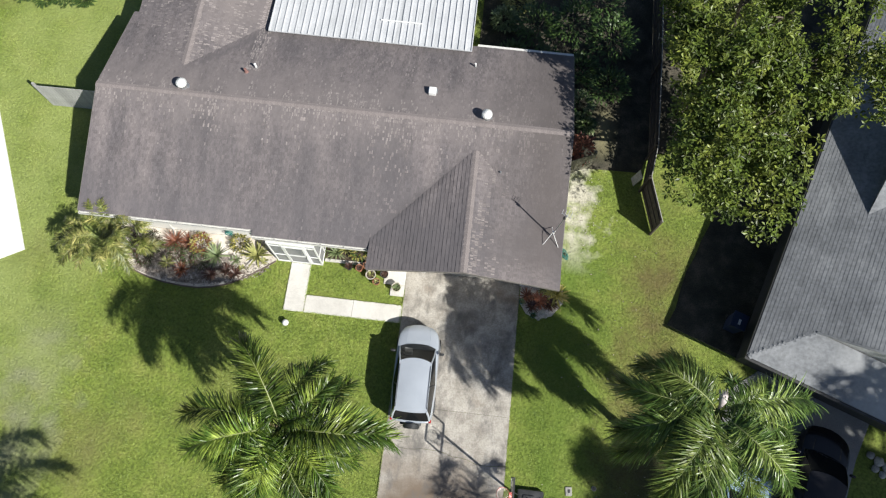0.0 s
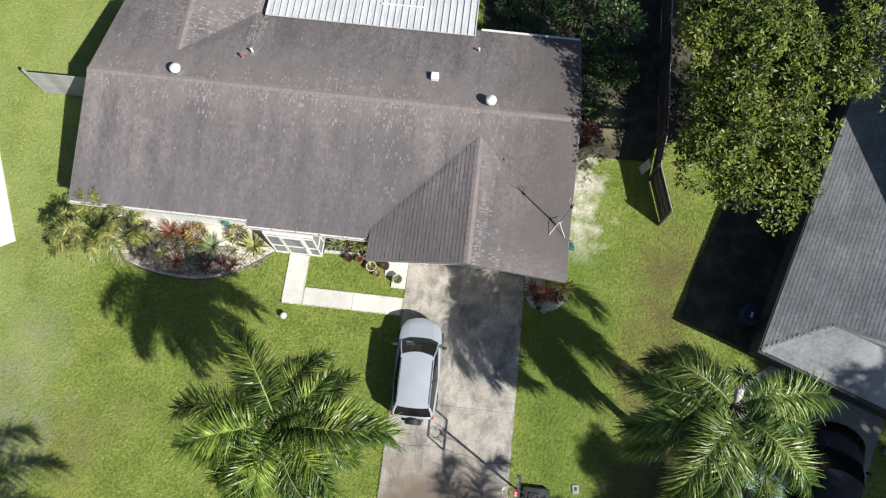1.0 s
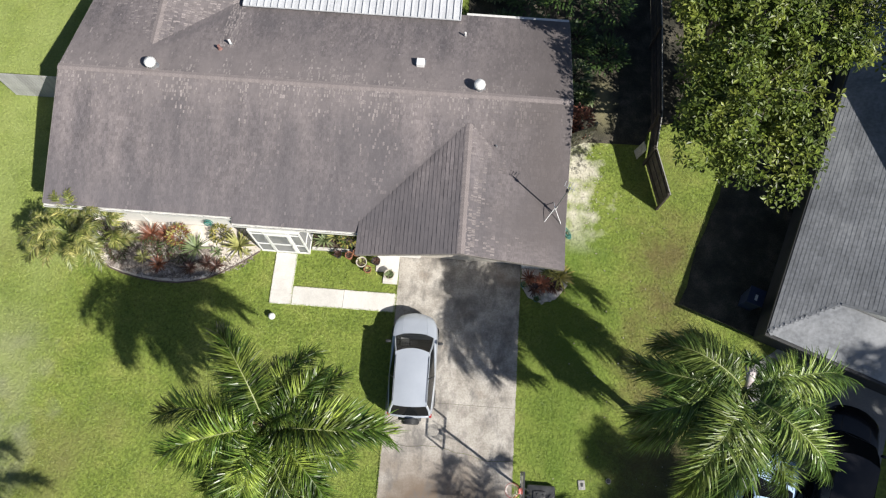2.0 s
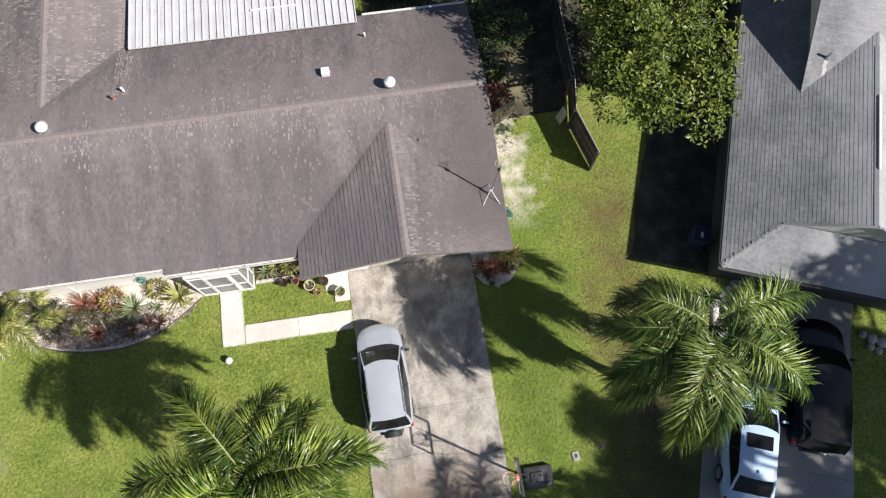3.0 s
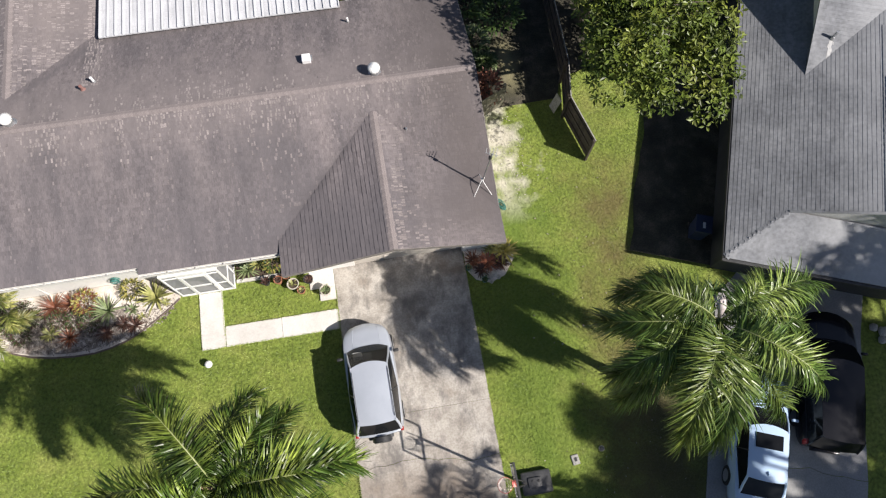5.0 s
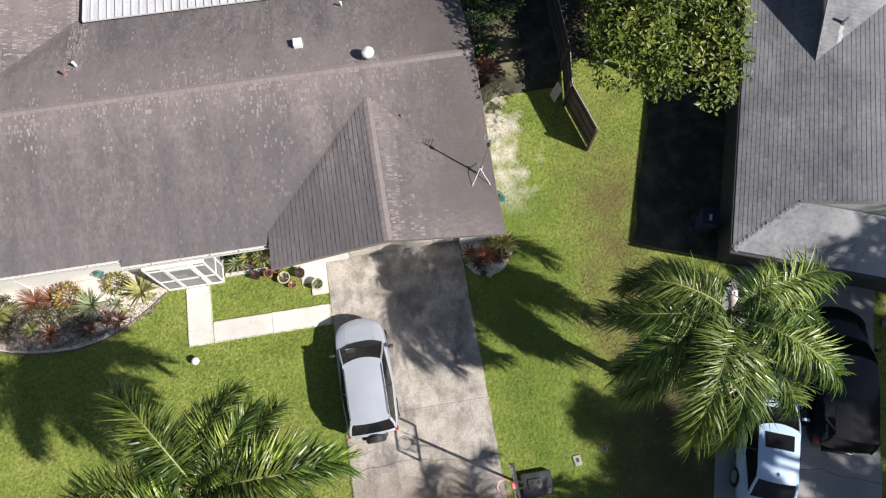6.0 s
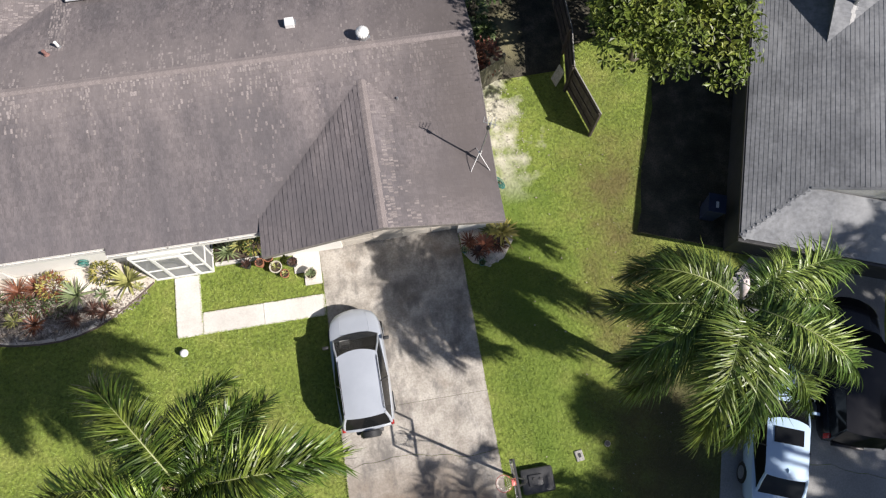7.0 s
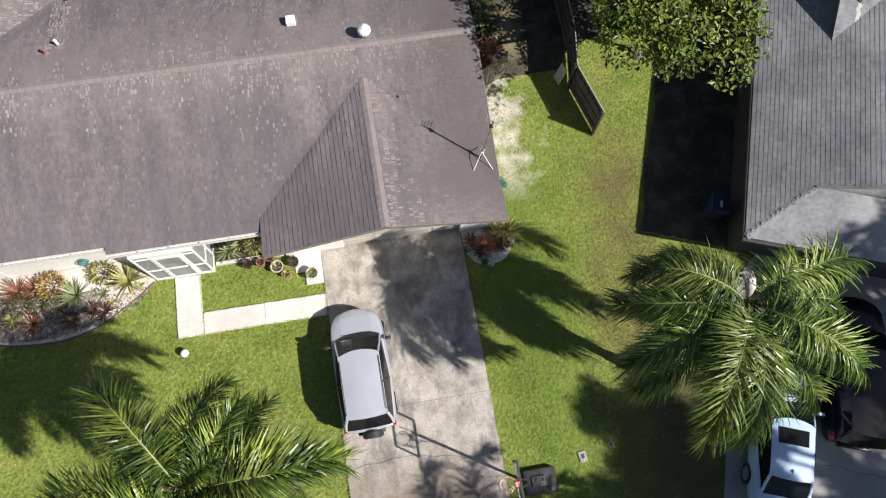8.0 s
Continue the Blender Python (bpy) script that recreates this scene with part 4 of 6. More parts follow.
trng = random.Random(5)
feather_palm(-5.75, 2.42, 7.9, [(26, 0, 1.22), (-15, 1, 1.0), (-50, 0, 0.92), (-56, 2, 1.02), (-79, 1, 1.42), (-100, 0, 1.2), (-124, 1, 1.1), (-155, 2, 1.12), (178, 1, 1.05), (149, 0, 0.98), (126, 1, 1.05), (101, 0, 1.15), (79, 2, 1.32), (47, 3, 1.0),
                         (4, 3, 0.85), (-34, 5, 0.85), (-112, 3, 1.05), (138, 3, 1.1), (90, 5, 1.0), (-168, 5, 1.0), (-140, 3, 1.0), (160, 4, 0.6), (-70, 4, 0.6), (20, 5, 0.8), (65, 5, 0.85), (115, 5, 0.9), (-55, 5, 0.8), (-95, 5, 0.85), (175, 3, 0.8), (-130, 5, 0.8), (85, 3, 0.8), (-20, 3, 0.7)],
                         "tall feather palm with dark green arching fronds on the lawn", lean=(0.33, 0.06), seed=2, spathe=True, reach=0.77)
feather_palm(6.56, 4.18, 7.2, [(59, 0, 1.02), (26, 3, 0.92), (83, 2, 1.14), (109, 2, 1.16), (132, 0, 0.86), (141, 6, 1.18), (166, 1, 1.22), (-178, 2, 1.05), (-151, 3, 1.32), (-137, 0, 1.12), (-108, 3, 1.32), (-95, 2, 1.0), (-74, 1, 1.22), (-60, 0, 0.72),
                          (70, 5, 0.95), (118, 5, 1.3), (104, 5, 1.12), (-165, 5, 1.0), (-125, 5, 1.0), (-80, 4, 0.5), (-88, 5, 1.05), (172, 3, 1.05), (-140, 5, 1.05), (-110, 3, 1.0)],
                          "tall feather palm with glossy drooping fronds beside the driveway lawn", lean=(0.88, 0.27), seed=3, sheath=True, fronds=SOFT_FRONDS, reach=0.92)
feather_palm(8.4, -5.1, 8.0, fans(0, 9, trng, (2, 1, 3)), "feather palm at the front of the lot", seed=4)
feather_palm(-11.0, -6.2, 8.0, fans(15, 11, trng, (2, 1, 3)), "feather palm at the front of the lot", seed=6)


# ---------------------------------------------------------------- broadleaf trees
def crown_mesh(lobes, n, leaf, rng, wide=0.44):
    """Leaves in rosettes at twig ends; the twigs gather in uneven clumps round each lobe, with gaps between."""
    verts, faces = [], []
    clumps = []
    for cx, cy, cz, r, flat in lobes:
        for i in range(int(6 + r * 4.8)):
            d = Vector((rng.gauss(0, 1), rng.gauss(0, 1), rng.gauss(0.3, 0.8))).normalized()
            rr = r * rng.uniform(0.62, 1.0)
            clumps.append((Vector((cx + d.x * rr, cy + d.y * rr, cz + d.z * rr * flat)), rng.uniform(0.40, 0.80)))
    tot = sum(k[1] ** 2 for k in clumps)
    for c0, r in clumps:
        for i in range(max(3, int(n * r * r / tot / 5))):
            d = Vector((rng.gauss(0, 1), rng.gauss(0, 1), rng.gauss(0.3, 0.8))).normalized()
            c = c0 + d * r * rng.uniform(0.5, 1.0) * Vector((1, 1, 0.8)).length / 1.6
            up = (d * 0.7 + Vector((rng.uniform(-.4, .4), rng.uniform(-.4, .4), 0.75))).normalized()
            e1 = up.orthogonal().normalized()
            e2 = up.cross(e1)
            a0 = rng.random() * 6.28
            for j in range(5):
                a = a0 + j * 1.7 + rng.uniform(-0.5, 0.5)
                ax = (e1 * math.cos(a) + e2 * math.sin(a) + up * rng.uniform(-0.6, 0.9)).normalized()
                s = ax.cross(up)
                if s.length < 0.05:
                    continue
                ln = leaf * rng.uniform(0.65, 1.2)
                s = s.normalized() * ln * wide * 0.5
                p = c + ax * 0.03 + up * 0.012 * j
                k = len(verts)
                sag = up * ln * 0.10
                verts += [p, p + ax * ln * 0.5 + s + sag, p + ax * ln, p + ax * ln * 0.5 - s + sag]
                faces += [(k, k + 1, k + 2), (k, k + 2, k + 3)]
    return verts, faces


def lifted(lobes, dz):
    """Lobes raised by dz and drawn in a little towards the middle of the lot, as tall crowns lean over it."""
    out = []
    for x, y, z, r, f in lobes:
        k = (26.0 - z - dz) / (26.0 - z)
        out.append((-0.7 + (x + 0.7) * k, 1.95 + (y - 1.95) * k, z + dz, r * k, f))
    return out


def broadleaf(x, y, label, lobes, n, leaf, trunk_r, trunk_h, seed, mat=None):
    r = random.Random(seed)
    ob = thing("tree", label, "tree", at=(x, y, 0))
    bm = bmesh.new()
    tube(bm, [(0, 0, -0.1), (0.05, 0.02, 0.4), (0.1, -0.06, trunk_h * 0.6), (0.04, 0.05, trunk_h)], [trunk_r * 1.5, trunk_r, trunk_r * 0.85, trunk_r * 0.7], 12)
    part("trunk", bm, BARK2, ob, smooth=True)
    for cx, cy, cz, rad, flat in lobes:
        tip = Vector((cx - x, cy - y, cz + rad * 0.3 * flat))
        mid = Vector((tip.x * 0.45 + r.uniform(-.3, .3), tip.y * 0.45 + r.uniform(-.3, .3), trunk_h + (tip.z - trunk_h) * 0.55))
        bm = bmesh.new()
        tube(bm, [(0.04, 0.05, trunk_h - 0.1), mid, tip], [trunk_r * 0.55, trunk_r * 0.3, 0.02], 7)
        for i in range(5):
            a = mid.lerp(tip, r.uniform(0.1, 0.9))
            b = a + Vector((r.gauss(0, 1), r.gauss(0, 1), r.uniform(0, 0.8))).normalized() * rad * 0.8
            tube(bm, [a, (a + b) / 2 + Vector((0, 0, 0.1)), b], [trunk_r * 0.16, 0.02, 0.008], 5)
        part("limb", bm, BARK2, ob)
    verts, faces = crown_mesh([(a - x, b - y, c, d, e) for a, b, c, d, e in lobes], n, leaf, r)
    crown = mesh_ob("crown", verts, faces, mat or LEAF, ob)
    return ob


broadleaf(9.9, 15.8, "broadleaf tree with a dense glossy green crown between two houses",
          lifted([(8.3, 13.6, 4.8, 1.5, 0.75), (9.9, 13.2, 4.7, 1.5, 0.75), (9.3, 15.0, 5.5, 1.9, 0.7), (8.4, 15.2, 4.9, 1.4, 0.75), (10.6, 15.0, 5.0, 1.5, 0.75)], 1.9) + [(7.75, 15.5, 6.9, 0.9, 0.75), (7.65, 14.2, 6.7, 0.7, 0.75), (9.6, 15.3, 3.4, 1.3, 0.8), (10.5, 16.6, 3.2, 1.5, 0.8)], 18000, 0.195, 0.2, 2.4, 31)
big_tree = broadleaf(8.8, 19.2, "large broadleaf tree with a spreading green crown over the back yard",
          lifted([(8.0, 17.6, 5.4, 1.4, 0.7), (9.4, 17.8, 5.8, 1.8, 0.7), (11.7, 17.6, 5.6, 1.7, 0.7), (14.0, 18.1, 5.5, 1.8, 0.7), (9.0, 21.0, 6.4, 2.4, 0.7), (12.2, 21.0, 6.4, 2.6, 0.7)], 2.1) + [(7.0, 17.3, 7.3, 1.0, 0.7), (6.9, 18.8, 7.4, 1.1, 0.7), (10.2, 18.4, 3.4, 1.6, 0.8), (10.5, 20.6, 3.6, 1.7, 0.8), (10.2, 22.8, 3.8, 1.8, 0.8)], 30000, 0.195, 0.28, 2.6, 32)
twrng = random.Random(44)
bm = bmesh.new()
for i in range(26):
    a = Vector((6.1, 17.8, 6.9)) + Vector((twrng.gauss(0, 0.25), twrng.gauss(0, 0.25), twrng.gauss(0, 0.2)))
    b = a + Vector((twrng.uniform(-0.5, 0.9), twrng.uniform(-0.6, 0.4), twrng.uniform(0.0, 0.5)))
    tube(bm, [a, (a + b) / 2 + Vector((0, 0, twrng.uniform(-0.1, 0.15))), b], [0.016, 0.011, 0.005], 5)
bmesh.ops.translate(bm, vec=(-8.8, -19.2, 0), verts=bm.verts[:])
part("bare_twigs", bm, WEATHERED, big_tree, "pale leafless twigs")
broadleaf(26.5, -8.6, "large dense shade tree at the front of the neighbouring lot",
          [(x + 8.0, y - 5.38, z + 9.0, r, f) for x, y, z, r, f in ((11.7, -0.8, 6.0, 1.1, 0.7), (12.2, -2.4, 6.0, 1.1, 0.7), (12.2, -3.9, 6.0, 1.2, 0.7), (13.0, -1.7, 6.0, 0.8, 0.7), (12.9, -3.4, 6.0, 0.9, 0.7), (11.0, -4.0, 6.0, 1.3, 0.7), (18.0, 4.3, 6.0, 1.3, 0.7), (19.6, 4.2, 6.0, 1.5, 0.7), (21.2, 3.7, 6.0, 1.6, 0.7), (23.6, 0.6, 6.2, 2.4, 0.7), (23.6, -2.6, 6.2, 2.4, 0.7), (23.0, 3.6, 6.2, 2.0, 0.7), (13.4, -6.8, 6.2, 1.8, 0.7), (18.6, -1.2, 6.0, 1.3, 0.7), (16.8, -7.6, 6.3, 2.0, 0.7), (18.5, 0.6, 6.0, 2.2, 0.7), (19.5, -3.0, 6.6, 2.3, 0.7),
           (20.8, -1.4, 6.4, 2.5, 0.7), (21.4, 2.0, 6.0, 2.2, 0.7), (18.4, 3.4, 5.6, 1.6, 0.7), (18.0, -6.6, 6.2, 2.4, 0.7), (21.5, -5.0, 6.4, 2.6, 0.7))], 52000, 0.30, 0.46, 10.0, 33)

# ---------------------------------------------------------------- planted beds
BED = [(-15.75, 10.48), (-15.6, 9.4), (-15.15, 8.75), (-14.6, 8.45), (-14.0, 8.24), (-13.3, 8.10), (-12.5, 8.02), (-11.8, 8.02), (-11.2, 8.12), (-10.6, 8.30), (-10.1, 8.56), (-9.6, 8.88), (-9.15, 9.20), (-8.7, 9.56), (-8.68, 10.48)]
bm = bmesh.new()
prism(bm, BED, -0.05, 0.03)
bed = part("bed_soil", bm, SAND)
tagged(bed, "pale sandy planting bed with leaf litter along the house", "flower bed", kind="structure")
bm = bmesh.new()
mulch = []
for i in range(64):
    a = 2 * math.pi * i / 64
    k = 1 + 0.28 * noise.noise((math.cos(a) * 2.4, math.sin(a) * 2.4, 9)) + 0.12 * noise.noise((math.cos(a) * 8, math.sin(a) * 8, 1))
    mulch.append((-12.75 + 2.35 * k * math.cos(a), min(10.3, 9.02 + 0.86 * min(k, 1.05) * math.sin(a))))
mulch = [(x, max(y, 8.16 + 0.07 * (x + 12.4) ** 2)) for x, y in mulch]
prism(bm, mulch, 0.0, 0.036)
tagged(part("bed_mulch", bm, MULCH), "brown leaf litter over part of the planting bed", "mulch", kind="structure")
bm = bmesh.new()
tube(bm, [(x, y, 0.035) for x, y in BED[1:-1]], 0.032, 6)
edging = part("bed_edging", bm, EDGING)
tagged(edging, "low dark curved edging round the flower bed", "edging", kind="structure")
bm = bmesh.new()
prism(bm, [(-6.6, 9.9), (-4.25, 9.9), (-4.25, 11.3), (-6.6, 11.3)], -0.05, 0.03)
tagged(part("bed_soil", bm, SOIL), "narrow planting strip under the eave", "flower bed", kind="structure")
tagged(part("bed_kerb", one_box(-6.6, -4.3, 9.80, 9.92, -0.05, 0.10, bevel=0.012), WALKWAY), "pale concrete kerb along the planting strip", "kerb", kind="structure")
bm = bmesh.new()
prism(bm, [(1.9, 9.66), (1.9, 8.95), (2.2, 8.5), (2.7, 8.3), (3.3, 8.5), (3.75, 9.1), (3.7, 9.9), (3.0, 9.95)], -0.05, 0.03)
tagged(part("bed_soil", bm, SAND), "small planting bed at the corner of the garage", "flower bed", kind="structure")

rosette("agave", "large yellow-green striped agave in the sandy bed", "agave", -9.55, 9.72, AGAVE_Y, 36, 0.82, 0.085, (8, 70), 0.35)
rosette("agave", "grey-green spiky agave in the sandy bed", "agave", -11.28, 9.5, AGAVE_G, 44, 0.72, 0.055, (8, 75), 0.25)
rosette("bromeliad", "small tan and green bromeliad in the sandy bed", "bromeliad", -10.42, 9.40, AGAVE_G, 20, 0.28, 0.05, (15, 70), 0.4, core=MAROON)
rosette("cordyline", "bright red spiky cordyline in the flower bed", "cordyline", -13.2, 9.95, CROTON_R, 60, 0.62, 0.05, (0, 70), 0.6)
rosette("cordyline", "bright red spiky cordyline in the flower bed", "cordyline", -12.6, 9.98, CROTON_R, 44, 0.5, 0.05, (10, 75), 0.6)
shrub("croton", "yellow and red croton bush in the flower bed", -12.0, 9.9, [CROTON_Y, CROTON_R], 0.46, 0.6, 420, 0.11)
shrub("croton", "yellow-green croton bush beside the house wall", -10.35, 10.15, [CROTON_Y, ARECA], 0.42, 0.5, 300, 0.11)
rosette("bromeliad", "dark red bromeliad in leaf litter", "bromeliad", -12.65, 8.72, CROTON_R, 40, 0.45, 0.05, (5, 65), 0.5, core=MAROON)
rosette("bromeliad", "dark maroon bromeliad in leaf litter", "bromeliad", -10.35, 8.80, MAROON, 36, 0.42, 0.06, (5, 60), 0.5)
rosette("bromeliad", "dark maroon bromeliad in leaf litter", "bromeliad", -10.75, 8.92, MAROON, 30, 0.36, 0.06, (5, 60), 0.5)
rosette("bromeliad", "dark maroon bromeliad in leaf litter", "bromeliad", -11.4, 8.66, MAROON, 32, 0.4, 0.06, (5, 60), 0.5)
rosette("bromeliad", "green bromeliad in the flower bed", "bromeliad", -13.35, 8.95, AGAVE_Y, 26, 0.42, 0.06, (5, 60), 0.5)
for x, y in ((-13.9, 9.6), (-14.7, 9.5), (-15.2, 9.9), (-14.2, 9.9), (-12.4, 9.3), (-14.3, 9.0), (-13.0, 9.4), (-11.9, 9.15)):
    shrub("low_shrub", "low dark green and maroon shrub in the flower bed", x, y, [DEEPGREEN, MAROON], 0.38, 0.42, 300, 0.075)
for x, y in ((-9.95, 10.0), (-10.1, 9.1), (-9.2, 9.5)):
    rosette("bromeliad", "small pale tan seedling plant in the sand", "bromeliad", x, y, AGAVE_Y, 14, 0.2, 0.04, (10, 70), 0.4)


verts, faces = [], []
srng = random.Random(15)
while len(faces) < 1800:
    x, y = srng.uniform(-15.5, -8.9), srng.uniform(8.05, 10.2)
    if y - 9.4 > 0.25 * srng.gauss(0, 1) or (y < 8.08 + 0.09 * (x + 12.2) ** 2 + 0.05):
        continue
    a, l, w = srng.random() * 6.28, srng.uniform(0.03, 0.075), srng.uniform(0.012, 0.028)
    c, s, k = math.cos(a), math.sin(a), len(verts)
    z = 0.04 + srng.uniform(0, 0.012)
    verts += [(x, y, z), (x + l * c - w * s, y + l * s + w * c, z + srng.uniform(0.0, 0.02)), (x + 2 * l * c, y + 2 * l * s, z), (x + l * c + w * s, y + l * s - w * c, z + srng.uniform(0.0, 0.02))]
    faces.append((k, k + 1, k + 2, k + 3))
DRYLEAF = surf("dry_leaf", [(0.10, 0.075, 0.06), (0.27, 0.235, 0.20), (0.50, 0.46, 0.41)], 6, 0.85, fine=30, fine_amt=0.2, bump=0, island=0.6)
tagged(mesh_ob("leaf_litter", verts, faces, DRYLEAF), "grey and brown fallen leaves on the flower bed", "leaf litter", kind="stuff")


verts, faces = [], []
while len(faces) < 90:
    x, y = srng.gauss(6.3, 1.6), srng.uniform(-1.5, 13.5)
    if not 2.3 < x < 8.3:
        continue
    a, l, w = srng.random() * 6.28, srng.uniform(0.025, 0.05), srng.uniform(0.012, 0.026)
    c, s, k = math.cos(a), math.sin(a), len(verts)
    verts += [(x, y, 0.03), (x + l * c - w * s, y + l * s + w * c, 0.045), (x + 2 * l * c, y + 2 * l * s, 0.035), (x + l * c + w * s, y + l * s - w * c, 0.04)]
    faces.append((k, k + 1, k + 2, k + 3))
tagged(mesh_ob("fallen_leaves", verts, faces, DRYLEAF), "scattered dry fallen leaves on the side lawn", "fallen leaves", kind="stuff")


def areca(x, y, h, n, label, seed):
    r = random.Random(seed)
    ob = thing("areca_palm", label, "palm", "areca clumps", at=(x, y, 0.0))
    for i in range(6):
        a = i * 1.05 + r.random()
        bx, by = 0.28 * math.cos(a), 0.28 * math.sin(a)
        hh = h * r.uniform(0.55, 0.95)
        bm = bmesh.new()
        tube(bm, [(bx * 0.4, by * 0.4, 0), (bx * 0.8, by * 0.8, hh * 0.5), (bx * 1.5, by * 1.5, hh)], [0.035, 0.03, 0.02], 6)
        part("cane", bm, RACHIS, ob, smooth=True)
        for k in range(n // 6):
            add_frond(ob, r.randrange(3), (bx * 1.5, by * 1.5, hh), math.degrees(a) - 90 + r.uniform(-75, 75), r.uniform(0.55, 0.95), r.uniform(-20, 20), SMALL_FRONDS)
    return ob


areca(-16.0, 9.4, 1.7, 18, "clump of yellow-green areca palm at the house corner", 1)
areca(-15.2, 9.5, 2.5, 18, "tall clump of yellow-green areca palm at the house corner", 2)
areca(-14.6, 9.55, 1.3, 12, "clump of yellow-green areca palm at the house corner", 3)
rosette("spider_lily", "green strap-leaved lily under the eave", "lily", -6.15, 10.25, AGAVE_G, 34, 0.55, 0.06, (15, 75), 0.6)
rosette("spider_lily", "green strap-leaved lily under the eave", "lily", -5.75, 10.45, AGAVE_Y, 28, 0.5, 0.06, (15, 75), 0.6)
shrub("croton", "yellow croton bush under the eave", -5.15, 10.3, [CROTON_Y, DEEPGREEN], 0.38, 0.6, 260, 0.11)
rosette("bromeliad", "large yellow-green bromeliad at the garage corner", "bromeliad", 3.42, 9.42, CROTON_Y, 40, 0.7, 0.09, (10, 70), 0.5)
rosette("bromeliad", "large yellow-green bromeliad at the garage corner", "bromeliad", 3.0, 9.55, AGAVE_Y, 26, 0.5, 0.07, (15, 75), 0.5)
rosette("bromeliad", "orange-red bromeliad at the garage corner", "bromeliad", 2.2, 9.25, CROTON_R, 30, 0.46, 0.06, (10, 65), 0.5)
rosette("bromeliad", "orange-red bromeliad at the garage corner", "bromeliad", 2.75, 9.1, TERRALEAF, 40, 0.5, 0.07, (5, 65), 0.5)
rosette("bromeliad", "dark maroon bromeliad at the garage corner", "bromeliad", 3.2, 9.0, MAROON, 36, 0.42, 0.07, (5, 65), 0.5)
rosette("bromeliad", "dark maroon bromeliad at the garage corner", "bromeliad", 2.45, 8.85, MAROON, 30, 0.4, 0.07, (5, 65), 0.5)


def rock(x, y, r, label="pale rounded garden stone"):
    bm = bmesh.new()
    bmesh.ops.create_icosphere(bm, subdivisions=2, radius=r)
    for v in bm.verts:
        v.co *= 1 + 0.28 * noise.noise(v.co * (2.2 / r) + Vector((x, y, 0)))
        v.co.z *= 0.62
    ob = part("garden_stone", bm, GRAVEL, None, label, True)
    ob.matrix_basis = pose(x, y, r * 0.4, 0, 0, x * 77 % 360)
    return tagged(ob, category="stone", group="garden stones")


for x, y, r in ((2.72, 8.5, 0.11), (2.9, 8.62, 0.13), (2.6, 8.66, 0.09), (3.05, 8.46, 0.09), (2.75, 8.32, 0.08), (2.42, 8.62, 0.08), (-9.3, 9.75, 0.1), (-9.05, 9.5, 0.08), (-10.0, 9.55, 0.07)):
    rock(x, y, r)


def plant_pot(x, y, r, h, mat, label, leaf=None, z=0.02, n=18, ln=0.25):
    ob = thing("plant_pot", label, "plant pot", "potted plants", at=(x, y, z))
    bm = bmesh.new()
    seg = 20
    prof = [(0.0, 0.0), (r * 0.72, 0.0), (r * 0.95, h * 0.9), (r * 1.05, h * 0.9), (r * 1.05, h), (r * 0.9, h), (r * 0.82, h * 0.8)]
    rings = [[bm.verts.new((a * math.cos(2 * math.pi * k / seg), a * math.sin(2 * math.pi * k / seg), b)) for k in range(seg)] for a, b in prof[1:]]
    for p, q in zip(rings, rings[1:]):
        for k in range(seg):
            bm.faces.new((p[k], p[(k + 1) % seg], q[(k + 1) % seg], q[k]))
    bm.faces.new(rings[0][::-1])
    part("pot", bm, mat, ob, smooth=True)
    bm = bmesh.new()
    cone(bm, r * 0.83, r * 0.83, h * 0.7, h * 0.82, seg=20)
    part("soil", bm, SOIL, ob)
    if leaf is not None:
        rosette_ob("leaf_rosette", ob, leaf, n, ln, 0.035, (20, 80), 0.6, prng, h * 0.8)
    return ob


plant_pot(-5.5, 9.62, 0.15, 0.3, PLASTIC, "dark plastic pot with a small maroon plant", MAROON)
plant_pot(-5.05, 9.6, 0.15, 0.32, TERRACOTTA, "terracotta pot with dry soil on the lawn edge", MAROON, n=10, ln=0.18)
plant_pot(-4.52, 9.36, 0.21, 0.3, PALEPOT, "wide cream pot with a sparse plant", AGAVE_Y, n=10, ln=0.24)
plant_pot(-4.25, 9.1, 0.15, 0.22, TERRACOTTA, "small terracotta pot beside the cream pot", AGAVE_Y, n=8, ln=0.16)
plant_pot(-4.75, 9.75, 0.16, 0.28, TERRACOTTA, "terracotta pot with dry soil on the lawn edge", MAROON, n=12, ln=0.2)
plant_pot(-3.36, 8.92, 0.20, 0.32, PALEPOT, "round cream pot with a leafy plant on the pad", AGAVE_G, z=0.05, n=22, ln=0.24)
plant_pot(-3.95, 9.45, 0.17, 0.3, PLASTIC, "dark plastic pot beside the garage pad", MAROON, n=12, ln=0.22)
plant_pot(3.75, 15.75, 0.3, 0.5, TERRACOTTA, "large orange terracotta pot by the side gate", CROTON_R, n=24, ln=0.4)
plant_pot(3.85, 16.35, 0.28, 0.45, TERRACOTTA, "large orange terracotta pot by the side gate", CROTON_R, n=24, ln=0.4)
plant_pot(1.98, 8.95, 0.11, 0.2, TEAL, "small teal pot with a green plant beside the driveway", AGAVE_G, n=14, ln=0.2)
plant_pot(2.5, 8.4, 0.11, 0.2, TEAL, "small teal pot with a green plant beside the driveway", DEEPGREEN, n=14, ln=0.2)

for x, y, r, h in ((5.2, 19.6, 0.9, 1.2), (3.9, 20.4, 0.8, 1.0), (2.2, 20.6, 0.8, 1.0), (0.6, 20.8, 0.7, 0.9)):
    shrub("back_shrub", "dark green shrub in the shaded back yard", x, y, [DEEPGREEN], r, h, 420, 0.2)

